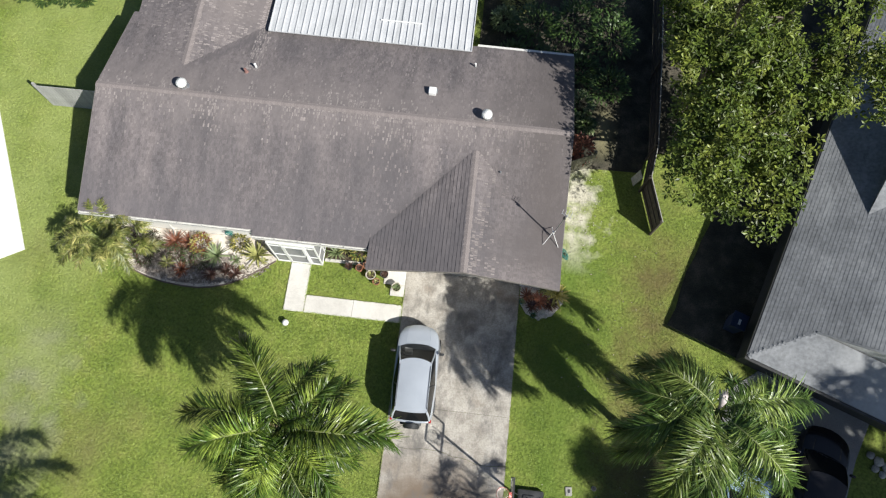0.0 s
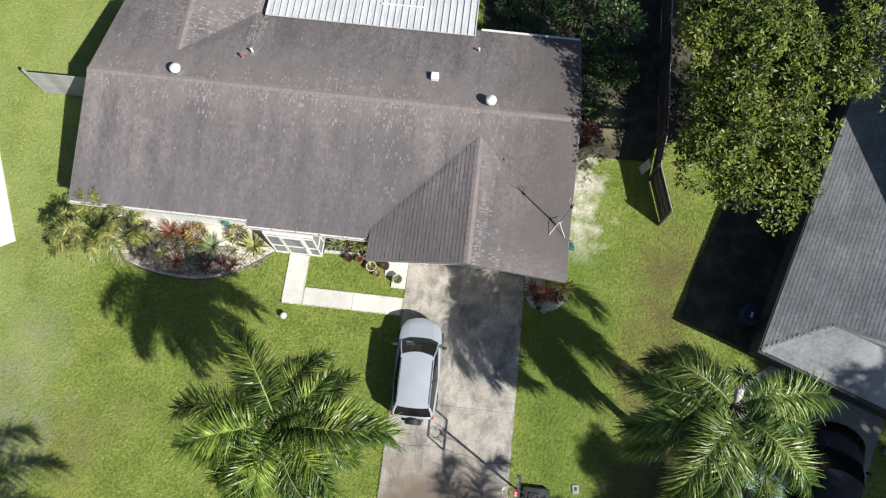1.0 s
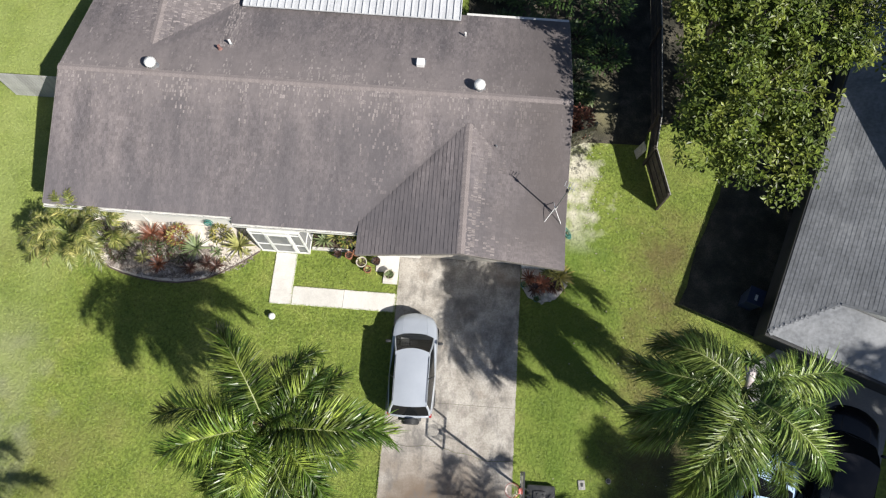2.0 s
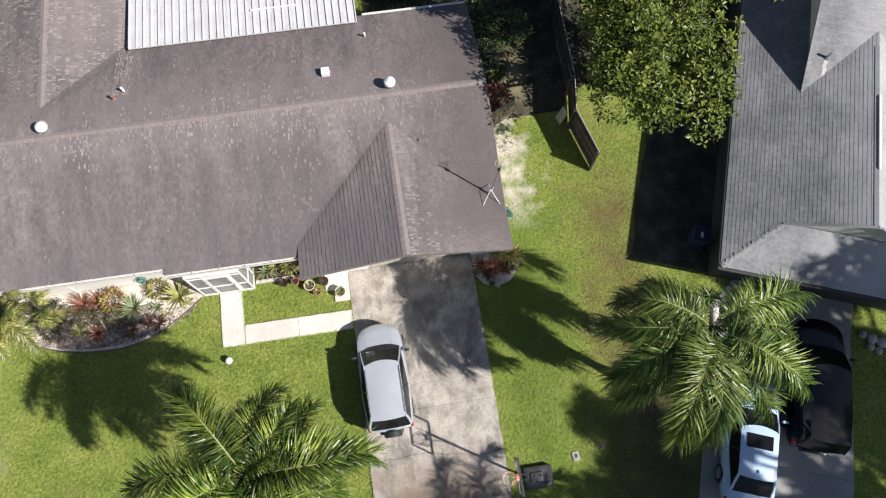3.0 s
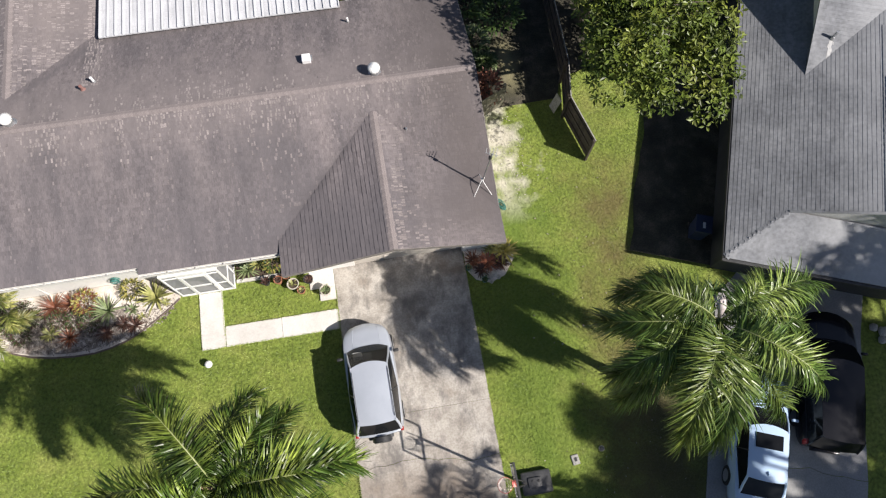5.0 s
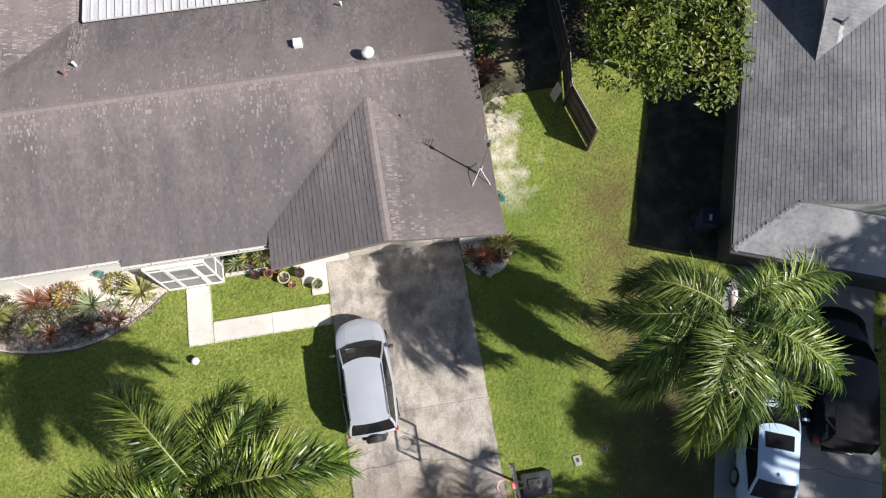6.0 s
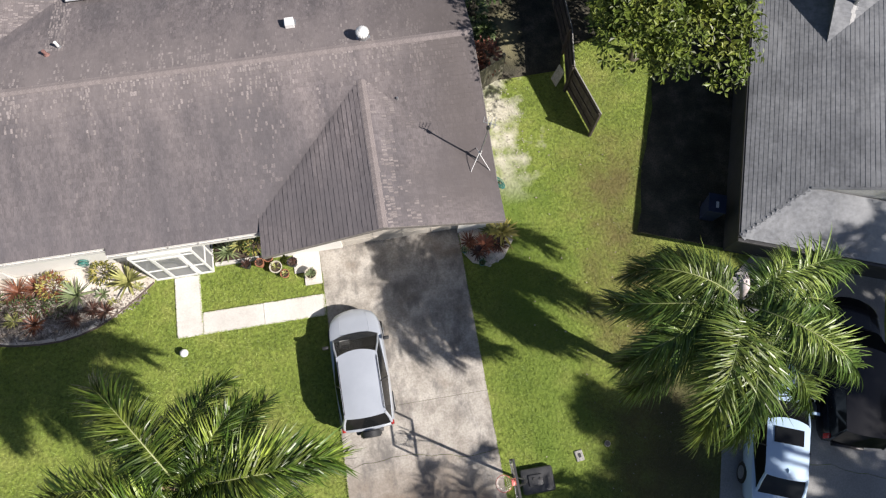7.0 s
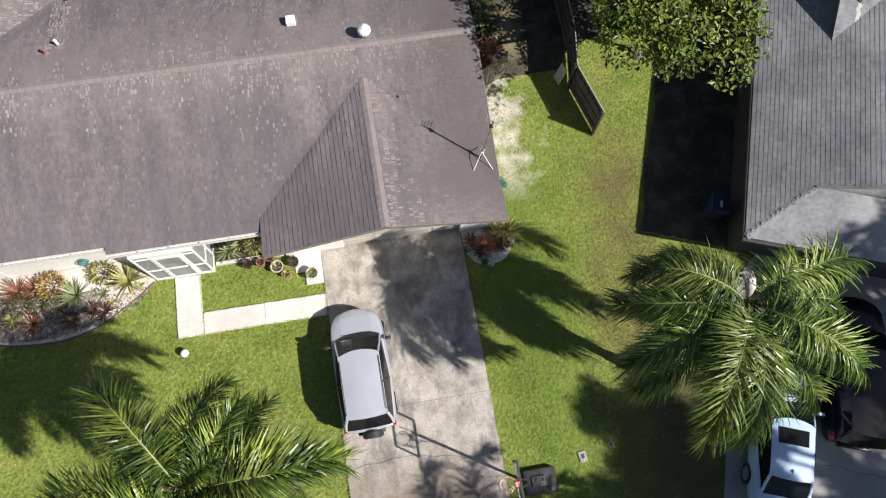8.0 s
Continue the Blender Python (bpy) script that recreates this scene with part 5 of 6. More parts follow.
for x, y, r, h, m in ((1.6, 22.4, 1.0, 1.6, DEEPGREEN), (3.4, 22.6, 1.2, 2.0, DEEPGREEN), (5.2, 21.9, 1.1, 1.9, DEEPGREEN), (4.6, 24.0, 1.2, 1.8, DEEPGREEN), (0.1, 22.8, 0.6, 0.9, AGAVE_G), (0.7, 23.9, 0.7, 1.0, AGAVE_Y), (0.0, 24.9, 0.6, 0.8, CROTON_R)):
    shrub("back_shrub", "untrimmed leafy shrub behind the house", x, y, [m], r, h, 520, 0.2)
for x, y, r, h in ((-23.4, 21.7, 0.7, 0.8), (-22.3, 21.5, 0.5, 0.6), (-21.3, 21.7, 0.6, 0.7), (-20.4, 21.6, 0.4, 0.5)):
    shrub("hedge_shrub", "low dark green shrub in a row at the lawn edge", x, y, [DEEPGREEN], r, h, 260, 0.16)

shrub("croton", "orange-red croton bush beside the wooden side gate", 4.0, 16.05, [CROTON_R, TERRALEAF], 0.6, 1.7, 300, 0.17)
for x, y, r, h in ((3.9, 18.5, 0.6, 1.0), (4.3, 17.6, 0.35, 0.5)):
    shrub("back_shrub", "olive green shrub against the side of the house", x, y, [AGAVE_G, DEEPGREEN], r, h, 300, 0.2)


# ---------------------------------------------------------------- screened entry
entry = thing("screened_entry", "white-framed screened entry box at the front door", "porch", at=(0, 0, 0))
EX0, EX1, EY0, EY1, EH = -8.62, -6.66, 9.62, 11.4, 2.36
F = 0.06


def frame_bar(x0, x1, y0, y1, z0, z1, name="frame_bar"):
    return part(name, one_box(x0, x1, y0, y1, z0, z1, bevel=0.006), WHITE, entry)


DOOR0, DOOR1 = -8.02, -7.12
for x in (EX0, DOOR0 - F, DOOR1, EX1 - F):
    frame_bar(x, x + F, EY0, EY0 + F, 0.02, EH)
for a, b in ((EX0 + F, DOOR0 - F), (DOOR1 + F, EX1 - F)):
    for z in (0.02, 0.9, EH - 0.3, EH - F):
        frame_bar(a, b, EY0 + 0.002, EY0 + F - 0.002, z, z + F)
    part("screen", one_box(a, b, EY0 + 0.028, EY0 + 0.032, 0.05, EH - 0.05), SCREEN, entry, "dark insect screen")
frame_bar(DOOR0, DOOR1, EY0 + 0.002, EY0 + F - 0.002, EH - 0.24, EH)
for y in (10.2, 10.8):
    frame_bar(EX1 - F + 0.002, EX1 - 0.002, y, y + F, 0.02, EH)
for z in (0.02, 0.9, EH - F):
    frame_bar(EX1 - F + 0.004, EX1 - 0.004, EY0 + F, EY1, z, z + F)
part("screen", one_box(EX1 - 0.034, EX1 - 0.030, EY0 + F, EY1, 0.05, EH - 0.05), SCREEN, entry, "dark insect screen")
frame_bar(EX0 + 0.002, EX0 + F - 0.002, 10.4, 10.4 + F, 0.02, EH)
for z in (0.02, 0.9, EH - F):
    frame_bar(EX0 + 0.004, EX0 + F - 0.004, EY0 + F, EY1, z, z + F)
part("screen", one_box(EX0 + 0.030, EX0 + 0.034, EY0 + F, EY1, 0.05, EH - 0.05), SCREEN, entry, "dark insect screen")
sdoor = part("door", one_box(DOOR0, DOOR0 + 0.09, EY0 - 0.02, EY0 + 0.02, 0.03, EH - 0.24), WHITE, entry, "white screen door")
part("stile", one_box(DOOR1 - 0.09, DOOR1, EY0 - 0.02, EY0 + 0.02, 0.03, EH - 0.24), WHITE, sdoor)
for z in (0.03, 0.95, EH - 0.36):
    part("rail", one_box(DOOR0 + 0.09, DOOR1 - 0.09, EY0 - 0.018, EY0 + 0.018, z, z + 0.12), WHITE, sdoor)
part("screen", one_box(DOOR0 + 0.09, DOOR1 - 0.09, EY0 - 0.002, EY0 + 0.002, 0.1, EH - 0.3), SCREEN, sdoor)
bm = bmesh.new()
tube(bm, [(DOOR1 - 0.05, EY0 - 0.02, 1.0), (DOOR1 - 0.05, EY0 - 0.07, 1.02), (DOOR1 - 0.05, EY0 - 0.07, 1.12), (DOOR1 - 0.05, EY0 - 0.02, 1.14)], 0.01, 6)
part("handle", bm, DARKMETAL, sdoor)
part("fascia", one_box(EX0, EX1, EY0 + 0.004, 9.9, EH, EH + 0.05), WHITE, entry)
part("floor_slab", one_box(EX0, EX1, EY0 - 0.01, EY1, -0.08, 0.02), WALKWAY, entry)
part("entry_door", one_box(-8.05, -7.12, WALL_Y + 0.86, WALL_Y + 0.9, 0.04, 2.07, bevel=0.006), BEIGE, house, "cream front door")


# ---------------------------------------------------------------- fences
def fence(name, label, pts, h, mat, board=0.14, gap=0.004, face=1, group="garden fences", cap=None):
    """Vertical boards on two rails between posts."""
    ob = thing(name, label, "fence", group)
    bme = finish("board", one_box(0, board, -0.01, 0.01, 0.04, h, bevel=0.004), mat)
    for (xa, ya), (xb, yb) in zip(pts, pts[1:]):
        d = Vector((xb - xa, yb - ya, 0))
        ang = math.degrees(math.atan2(d.y, d.x))
        m = pose(xa, ya, 0, 0, 0, ang)
        for s in (0.0, d.length):
            p = part("post", one_box(s - 0.05, s + 0.05, 0.03 * face, 0.13 * face, -0.1, h + 0.05, bevel=0.006) if face > 0 else one_box(s - 0.05, s + 0.05, -0.13, -0.03, -0.1, h + 0.05, bevel=0.006), mat, ob)
            p.matrix_basis = m
        for z in (0.3, h * 0.5, h - 0.28):
            y0, y1 = (0.012, 0.05) if face > 0 else (-0.05, -0.012)
            r = part("rail", one_box(0.05, d.length - 0.05, y0, y1, z, z + 0.09), mat, ob)
            r.matrix_basis = m
        if cap is not None:
            c = part("cap_rail", one_box(-0.02, d.length + 0.02, -0.016, 0.022, h + 0.002, h + 0.022, bevel=0.004), cap, ob)
            c.matrix_basis = m
        k = int(d.length / (board + gap))
        for i in range(k):
            b = new("board", bme)
            b.parent = ob
            b.matrix_basis = m @ pose(i * d.length / k, 0, 0)
    return ob


fence("wood_fence", "dark weathered board fence between the two houses", [(7.47, 12.7), (6.98, 14.7), (7.25, 16.3), (7.35, 20.5), (7.4, 26)], 1.55, FENCEWOOD, face=1, cap=WEATHERED)
fence("side_gate", "weathered olive-grey wooden gate beside the house", [(3.15, 14.95), (4.62, 15.62)], 1.4, GATEWOOD, face=1)
fence("grey_fence", "short pale grey board fence beside the house", [(-20.4, 15.85), (-16.0, 15.9)], 1.75, FENCEGREY, face=1)
panel = part("leaning_board", one_box(-0.2, 0.2, -0.012, 0.012, 0, 0.85, bevel=0.004), WEATHERED, None, "grey sheet of board leaning on the wooden fence")
tagged(panel, category="board")
panel.matrix_basis = pose(6.55, 15.1, 0, 14, 0, 105)

# pale gravel patch beside the house
grng = random.Random(8)
verts, faces = [], []
for i in range(220):
    x, y = grng.gauss(4.42, 0.38), grng.uniform(11.4, 15.1)
    r = grng.uniform(0.012, 0.035)
    k = len(verts)
    a0 = grng.random() * 6.28
    verts += [(x + r * math.cos(a0 + j * 1.57), y + r * math.sin(a0 + j * 1.57) * 0.8, 0.0) for j in range(4)]
    verts += [(x + 0.6 * r * math.cos(a0 + j * 1.57), y + 0.6 * r * math.sin(a0 + j * 1.57) * 0.8, r * 0.5 + 0.003) for j in range(4)]
    faces += [(k + 4, k + 5, k + 6, k + 7)] + [(k + j, k + (j + 1) % 4, k + 4 + (j + 1) % 4, k + 4 + j) for j in range(4)]
tagged(mesh_ob("gravel", verts, faces, GRAVEL), "loose pale gravel stones beside the house", "gravel", kind="stuff")


# ---------------------------------------------------------------- cars
def patch(bm, p00, p10, p11, p01, nu=6, nv=4, bulge=0.0, bow=(0.0, 0.0)):
    """A curved sheet over four corners."""
    p00, p10, p11, p01 = (Vector(p) for p in (p00, p10, p11, p01))
    n = (p10 - p00).cross(p01 - p00).normalized()
    g = []
    for j in range(nv + 1):
        v = j / nv
        row = []
        for i in range(nu + 1):
            u = i / nu
            p = p00.lerp(p10, u).lerp(p01.lerp(p11, u), v)
            p.y += (bow[0] * (1 - v) + bow[1] * v) * (1 - (2 * u - 1) ** 2)
            row.append(bm.verts.new(p + n * bulge * (1 - (2 * u - 1) ** 2) * (0.4 + 0.6 * (1 - (2 * v - 1) ** 2))))
        g.append(row)
    for j in range(nv):
        for i in range(nu):
            bm.faces.new((g[j][i], g[j][i + 1], g[j + 1][i + 1], g[j + 1][i]))


def car(label, L, W, H, paint, glassmat, at, turn, suv=True, roof_rails=False, spare=False, sunroof=False, wheel_r=0.34, sunshade=False, rear=(-0.43, -0.49)):
    ob = thing("car", label, "car", "parked cars", at=at, turn=turn)
    zb = 1.0 if suv else 0.93
    yA, yB = (0.255 * L, 0.078 * L) if suv else (0.215 * L, 0.055 * L)
    yC, yD = rear[0] * L, rear[1] * L

    def top(y):
        t = (y / L)
        if t > 0.2:
            return zb + 0.02 - (t - 0.2) / 0.3 * 0.16 - max(0, (t - 0.44) / 0.06) ** 2 * 0.12
        if not suv and t < -0.38:
            return zb + 0.02 - max(0, (-t - 0.46) / 0.04) ** 2 * 0.10
        return zb + 0.02

    def hw(y):
        t = abs(2 * y / L)
        return W / 2 * (1 - 0.05 * t ** 2 - (0.24 if y > 0 else 0.10) * t ** 8)
    st = [-0.5, -0.492, -0.47, -0.43, -0.36, -0.28, -0.18, -0.08, 0.04, 0.14, 0.22, 0.30, 0.37, 0.42, 0.455, 0.48, 0.493, 0.5]
    bm = bmesh.new()
    rows = []
    for t in st:
        y = t * L
        w, z = hw(y), top(y)
        endf = max(0.0, (abs(t) - 0.455) / 0.045)
        lo = 0.24 + 0.12 * endf
        half = [(w * 0.90, lo), (w * 0.985, lo + 0.12), (w, 0.58), (w * 0.985, 0.58 + (z - 0.58) * 0.55), (w * 0.94, z - 0.03), (w * 0.85, z + 0.005), (w * 0.45, z + 0.028), (0.0, z + 0.034)]
        prof = [(-x, zz) for x, zz in half] + [(x, zz) for x, zz in half[-2::-1]]
        nose, tail = max(0.0, (t - 0.28) / 0.22) ** 2 * 0.30, max(0.0, (-t - 0.38) / 0.12) ** 2 * 0.12
        rows.append([bm.verts.new((x, y + (tail - nose) * (2 * x / W) ** 2, zz)) for x, zz in prof])
    for a, b in zip(rows, rows[1:]):
        for i in range(len(a) - 1):
            bm.faces.new((a[i], a[i + 1], b[i + 1], b[i]))
        bm.faces.new((a[-1], a[0], b[0], b[-1]))
    bm.faces.new(rows[0]), bm.faces.new(rows[-1][::-1])
    bmesh.ops.recalc_face_normals(bm, faces=bm.faces)
    body = part("body", bm, paint, ob, smooth=True)
    # cabin
    wb, wr = W / 2 * 0.93, W / 2 * 0.72
    zr = H - 0.06
    A = [Vector((s * wb * 0.88, yA, zb + 0.01)) for s in (-1, 1)]
    B = [Vector((s * wr * 0.96, yB, zr)) for s in (-1, 1)]
    C = [Vector((s * wr * 0.94, yC, zr - 0.02)) for s in (-1, 1)]
    D = [Vector((s * wb * (0.90 if suv else 0.80), yD, zb + 0.02)) for s in (-1, 1)]
    M = [Vector((s * wb, (yA + yD) / 2, zb + 0.0)) for s in (-1, 1)]
    MR = [Vector((s * wr, (yB + yC) / 2, zr + 0.005)) for s in (-1, 1)]
    bm = bmesh.new()
    patch(bm, C[0] + Vector((-0.03, -0.05, 0)), C[1] + Vector((0.03, -0.05, 0)), B[1] + Vector((0.03, 0.02, 0)), B[0] + Vector((-0.03, 0.02, 0)), 10, 8, 0.06, (-0.05, 0.15))
    geo = bmesh.ops.extrude_face_region(bm, geom=bm.faces[:])["geom"]
    bmesh.ops.translate(bm, vec=(0, 0, -0.035), verts=[v for v in geo if isinstance(v, bmesh.types.BMVert)])
    bmesh.ops.recalc_face_normals(bm, faces=bm.faces)
    part("roof", bm, paint, ob, smooth=True)
    for s in (0, 1):
        for p, q, r in ((A[s], B[s], 0.032), (M[s], MR[s], 0.022), (D[s], C[s], 0.045)):
            bm = bmesh.new()
            tube(bm, [p - Vector((0, 0, 0.05)), p.lerp(q, 0.5) + Vector(((0.025 if s else -0.025), 0, 0)), q], r, 8)
            part("pillar", bm, PLASTIC if r == 0.022 else paint, ob, smooth=True)
    gl = [("windshield", A[0], A[1], B[1], B[0], 0.10), ("rear_window", D[1], D[0], C[0], C[1], 0.04)]
    for s in (0, 1):
        o = Vector((0.01 if s else -0.01, 0, 0))
        if s:
            gl += [("side_window", M[s] + o, A[s] + o, B[s] + o, MR[s] + o, 0.02), ("side_window", D[s] + o, M[s] + o, MR[s] + o, C[s] + o, 0.02)]
        else:
            gl += [("side_window", A[s] + o, M[s] + o, MR[s] + o, B[s] + o, 0.02), ("side_window", M[s] + o, D[s] + o, C[s] + o, MR[s] + o, 0.02)]
    for nm, a, b, c, d, bu in gl:
        bm = bmesh.new()
        mid = (a + b + c + d) / 4
        q = [mid + (p - mid) * 0.985 for p in (a, b, c, d)]
        bow = {"windshield": (0.20, 0.13), "rear_window": (-0.08, -0.05)}.get(nm, (0.0, 0.0))
        patch(bm, *q, 8, 4, bu, bow)
        patch(bm, *[p - (q[1] - q[0]).cross(q[3] - q[0]).normalized() * 0.006 for p in q], 8, 4, bu, bow)
        part(nm, bm, TINTED if nm == "windshield" and sunshade else glassmat, ob, smooth=True)
    # inside
    inside = part("interior", one_box(-wb * 0.86, wb * 0.86, yD + 0.12, yA - 0.12, zb + 0.04, zb + 0.06), INTERIOR, ob)
    part("dashboard", one_box(-wb * 0.84, wb * 0.84, yA - 0.40, yA - 0.10, zb + 0.03, zb + 0.09, bevel=0.025), INTERIOR, ob)
    for x in (-W * 0.2, W * 0.2):
        seat = part("seat", one_box(x - 0.23, x + 0.23, yB - 0.62, yB - 0.46, zb + 0.06, zr - 0.16, bevel=0.05), INTERIOR, ob)
    if sunshade:
        part("seat_cover", one_box(-W * 0.2 - 0.16, -W * 0.2 + 0.16, yB + 0.34, yB + 0.62, zb + 0.09, zb + 0.12, bevel=0.01), SUNSHADE, ob, "pale cloth seat cover")
    # trim: mirrors, lights, bumpers, wipers
    for s in (-1, 1):
        bm = bmesh.new()
        box(bm, -0.10, 0.10, -0.05, 0.05, -0.07, 0.07, bevel=0.03)
        bmesh.ops.translate(bm, vec=(s * (W / 2 + 0.09), yA - 0.22, zb + 0.10), verts=bm.verts[:])
        part("mirror", bm, paint if paint is not SILVER else PLASTIC, ob, smooth=True)
        bm = bmesh.new()
        box(bm, s * W * 0.30 - 0.13, s * W * 0.30 + 0.13, L * 0.42, L * 0.45, 0.66, 0.78, bevel=0.02)
        part("headlight", bm, CLEARLENS, ob, smooth=True)
        bm = bmesh.new()
        box(bm, s * W * 0.43 - 0.05, s * W * 0.43 + 0.05, -L * 0.484, -L * 0.45, 0.70, (1.04 if suv else 0.88), bevel=0.02)
        part("tail_light", bm, REDLENS, ob, smooth=True)
        if roof_rails:
            bm = bmesh.new()
            x = s * wr * 0.95
            tube(bm, [(x, yB - 0.10, zr + 0.01), (x, yB - 0.2, zr + 0.035), (x, yC + 0.2, zr + 0.035), (x, yC + 0.08, zr + 0.01)], 0.011, 6)
            part("roof_rail", bm, PLASTIC, ob, smooth=True)
    for name, y0, y1 in (("front_bumper", L * 0.46, L * 0.488), ("rear_bumper", -L * 0.512, -L * 0.47)):
        part(name, one_box(-W * 0.24, W * 0.24, y0, y1, 0.36, 0.62, bevel=0.03), PLASTIC if paint is SILVER else paint, ob, smooth=True)
    for x in (-0.42, 0.12):
        bm = bmesh.new()
        tube(bm, [(x, yA + 0.06, zb + 0.10), (x + 0.45, yA + 0.02, zb + 0.15)], 0.007, 5)
        part("wiper", bm, PLASTIC, ob)
    for x in (-W * 0.27, W * 0.27):
        bm = bmesh.new()
        tube(bm, [(x, yA + 0.12, top(yA + .12) + 0.020), (x * 0.98, L * 0.36, top(L * .36) + 0.019), (x * 0.9, L * 0.45, top(L * .45) + 0.01)], 0.012, 5)
        part("hood_crease", bm, paint, ob, smooth=True)
    for x in (-W / 2 + 0.10, W / 2 - 0.10):
        for y in (0.30 * L, -0.29 * L):
            wheel = part("wheel", bmesh.new(), RUBBER, ob)
            bm = bmesh.new()
            cone(bm, wheel_r, wheel_r, -0.11, 0.11, seg=24)
            bmesh.ops.bevel(bm, geom=[e for e in bm.edges if abs(e.verts[0].co.z - e.verts[1].co.z) < 1e-4], offset=0.03, segments=2, affect="EDGES")
            bmesh.ops.transform(bm, matrix=pose(x, y, wheel_r, 0, 90, 0), verts=bm.verts[:])
            part("tyre", bm, RUBBER, wheel, smooth=True)
            bm = bmesh.new()
            cone(bm, wheel_r * 0.62, wheel_r * 0.62, -0.118, 0.118, seg=20)
            bmesh.ops.transform(bm, matrix=pose(x, y, wheel_r, 0, 90, 0), verts=bm.verts[:])
            part("rim", bm, GALV, wheel, smooth=True)
    if spare:
        bm = bmesh.new()
        cone(bm, 0.33, 0.33, -0.1, 0.1, seg=28)
        bmesh.ops.bevel(bm, geom=[e for e in bm.edges if abs(e.verts[0].co.z - e.verts[1].co.z) < 1e-4], offset=0.04, segments=2, affect="EDGES")
        bmesh.ops.transform(bm, matrix=pose(0.05, -L / 2 - 0.10, 0.86, 90, 0, 0), verts=bm.verts[:])
        part("spare_wheel_cover", bm, PLASTIC, ob, "black spare wheel cover", True)
    if sunroof:
        part("sunroof", one_box(-wr * 0.68, wr * 0.68, yB - 0.62, yB - 0.14, zr + 0.028, zr + 0.062, bevel=0.008), DARKGLASS, ob, "dark glass sunroof")
        bm = bmesh.new()
        cone(bm, 0.05, 0.012, 0, 0.07, seg=8, m=Matrix.Translation((0, yC + 0.16, zr + 0.03)) @ Matrix.Diagonal((0.5, 1.6, 1, 1)))
        part("antenna_fin", bm, paint, ob, smooth=True)
    return ob


car("silver compact sport utility car with roof rails on the driveway", 3.92, 1.76, 1.66, SILVER, DARKGLASS, (-2.08, 5.38, 0.02), 1.0, True, True, True, sunshade=True, rear=(-0.385, -0.467))
car("pale blue-white sedan with a dark sunroof on the apron", 4.7, 1.82, 1.45, CARWHITE, DARKGLASS, (10.58, 1.22, 0.025), -21, False, sunroof=True, rear=(-0.275, -0.40))
car("large black sport utility car on the shaded apron", 4.85, 1.95, 1.75, CARBLACK, DARKGLASS, (13.55, 2.75, 0.025), -19.5, True)

# ---------------------------------------------------------------- portable basketball hoop
hoop = thing("basketball_hoop", "portable basketball hoop with a black base and red rim", "basketball hoop", at=(0, 0, 0))
bm = bmesh.new()
box(bm, 2.38, 3.42, 0.72, 1.5, 0.0, 0.24, bevel=0.09)
box(bm, 2.6, 3.05, 0.95, 1.29, 0.22, 0.29, bevel=0.03)
base = part("base_tank", bm, TANK, hoop, "black plastic weight tank", True)
for x, y in ((2.78, 1.16), (2.98, 1.14)):
    bm = bmesh.new()
    cone(bm, 0.05, 0.045, 0.285, 0.315, x=x, y=y, seg=12)
    part("cap", bm, DARKMETAL, base)
bm = bmesh.new()
tube(bm, [(2.52, 1.12, 0.2), (2.40, 1.16, 1.0), (2.25, 1.22, 2.2), (2.14, 1.26, 3.0), (2.1, 1.27, 3.3)], 0.045, 10)
part("pole", bm, DARKMETAL, hoop, smooth=True)
bm = bmesh.new()
for dy in (-0.12, 0.12):
    tube(bm, [(2.18, 1.25 + dy * 0.3, 2.7), (1.88, 1.28 + dy, 3.1)], 0.016, 6)
    tube(bm, [(2.12, 1.26 + dy * 0.3, 3.2), (1.88, 1.28 + dy, 3.5)], 0.016, 6)
part("bracket", bm, DARKMETAL, hoop)
board = part("backboard", one_box(1.835, 1.862, 0.74, 1.86, 2.92, 3.66, bevel=0.006), glass("clear_acrylic", (0.9, 0.92, 0.93), 0.05), hoop, "clear backboard in a dark frame")
board.visible_shadow = False
bm = bmesh.new()
for y0, y1, z0, z1 in ((0.71, 0.75, 2.89, 3.69), (1.85, 1.89, 2.89, 3.69), (0.75, 1.85, 2.89, 2.93), (0.75, 1.85, 3.65, 3.69)):
    box(bm, 1.82, 1.877, y0, y1, z0, z1)
part("frame", bm, DARKMETAL, board)
bm = bmesh.new()
seg = 28
tube(bm, [(1.55 + 0.225 * math.cos(2 * math.pi * k / seg), 1.29 + 0.225 * math.sin(2 * math.pi * k / seg), 3.05) for k in range(seg + 1)], 0.009, 6)
box(bm, 1.76, 1.84, 1.2, 1.38, 2.98, 3.06, bevel=0.006)
rim = part("rim", bm, REDPAINT, hoop, "red metal rim", True)
bm = bmesh.new()
for k in range(12):
    a = 2 * math.pi * k / 12
    for s in (-1, 1):
        pts = []
        for j in range(6):
            r = 0.222 - 0.02 * j
            b = a + s * j * 0.26
            pts.append((1.55 + r * math.cos(b), 1.29 + r * math.sin(b), 3.04 - 0.085 * j))
        tube(bm, pts, 0.006, 4)
part("net", bm, NET, rim, "white and red cord net")

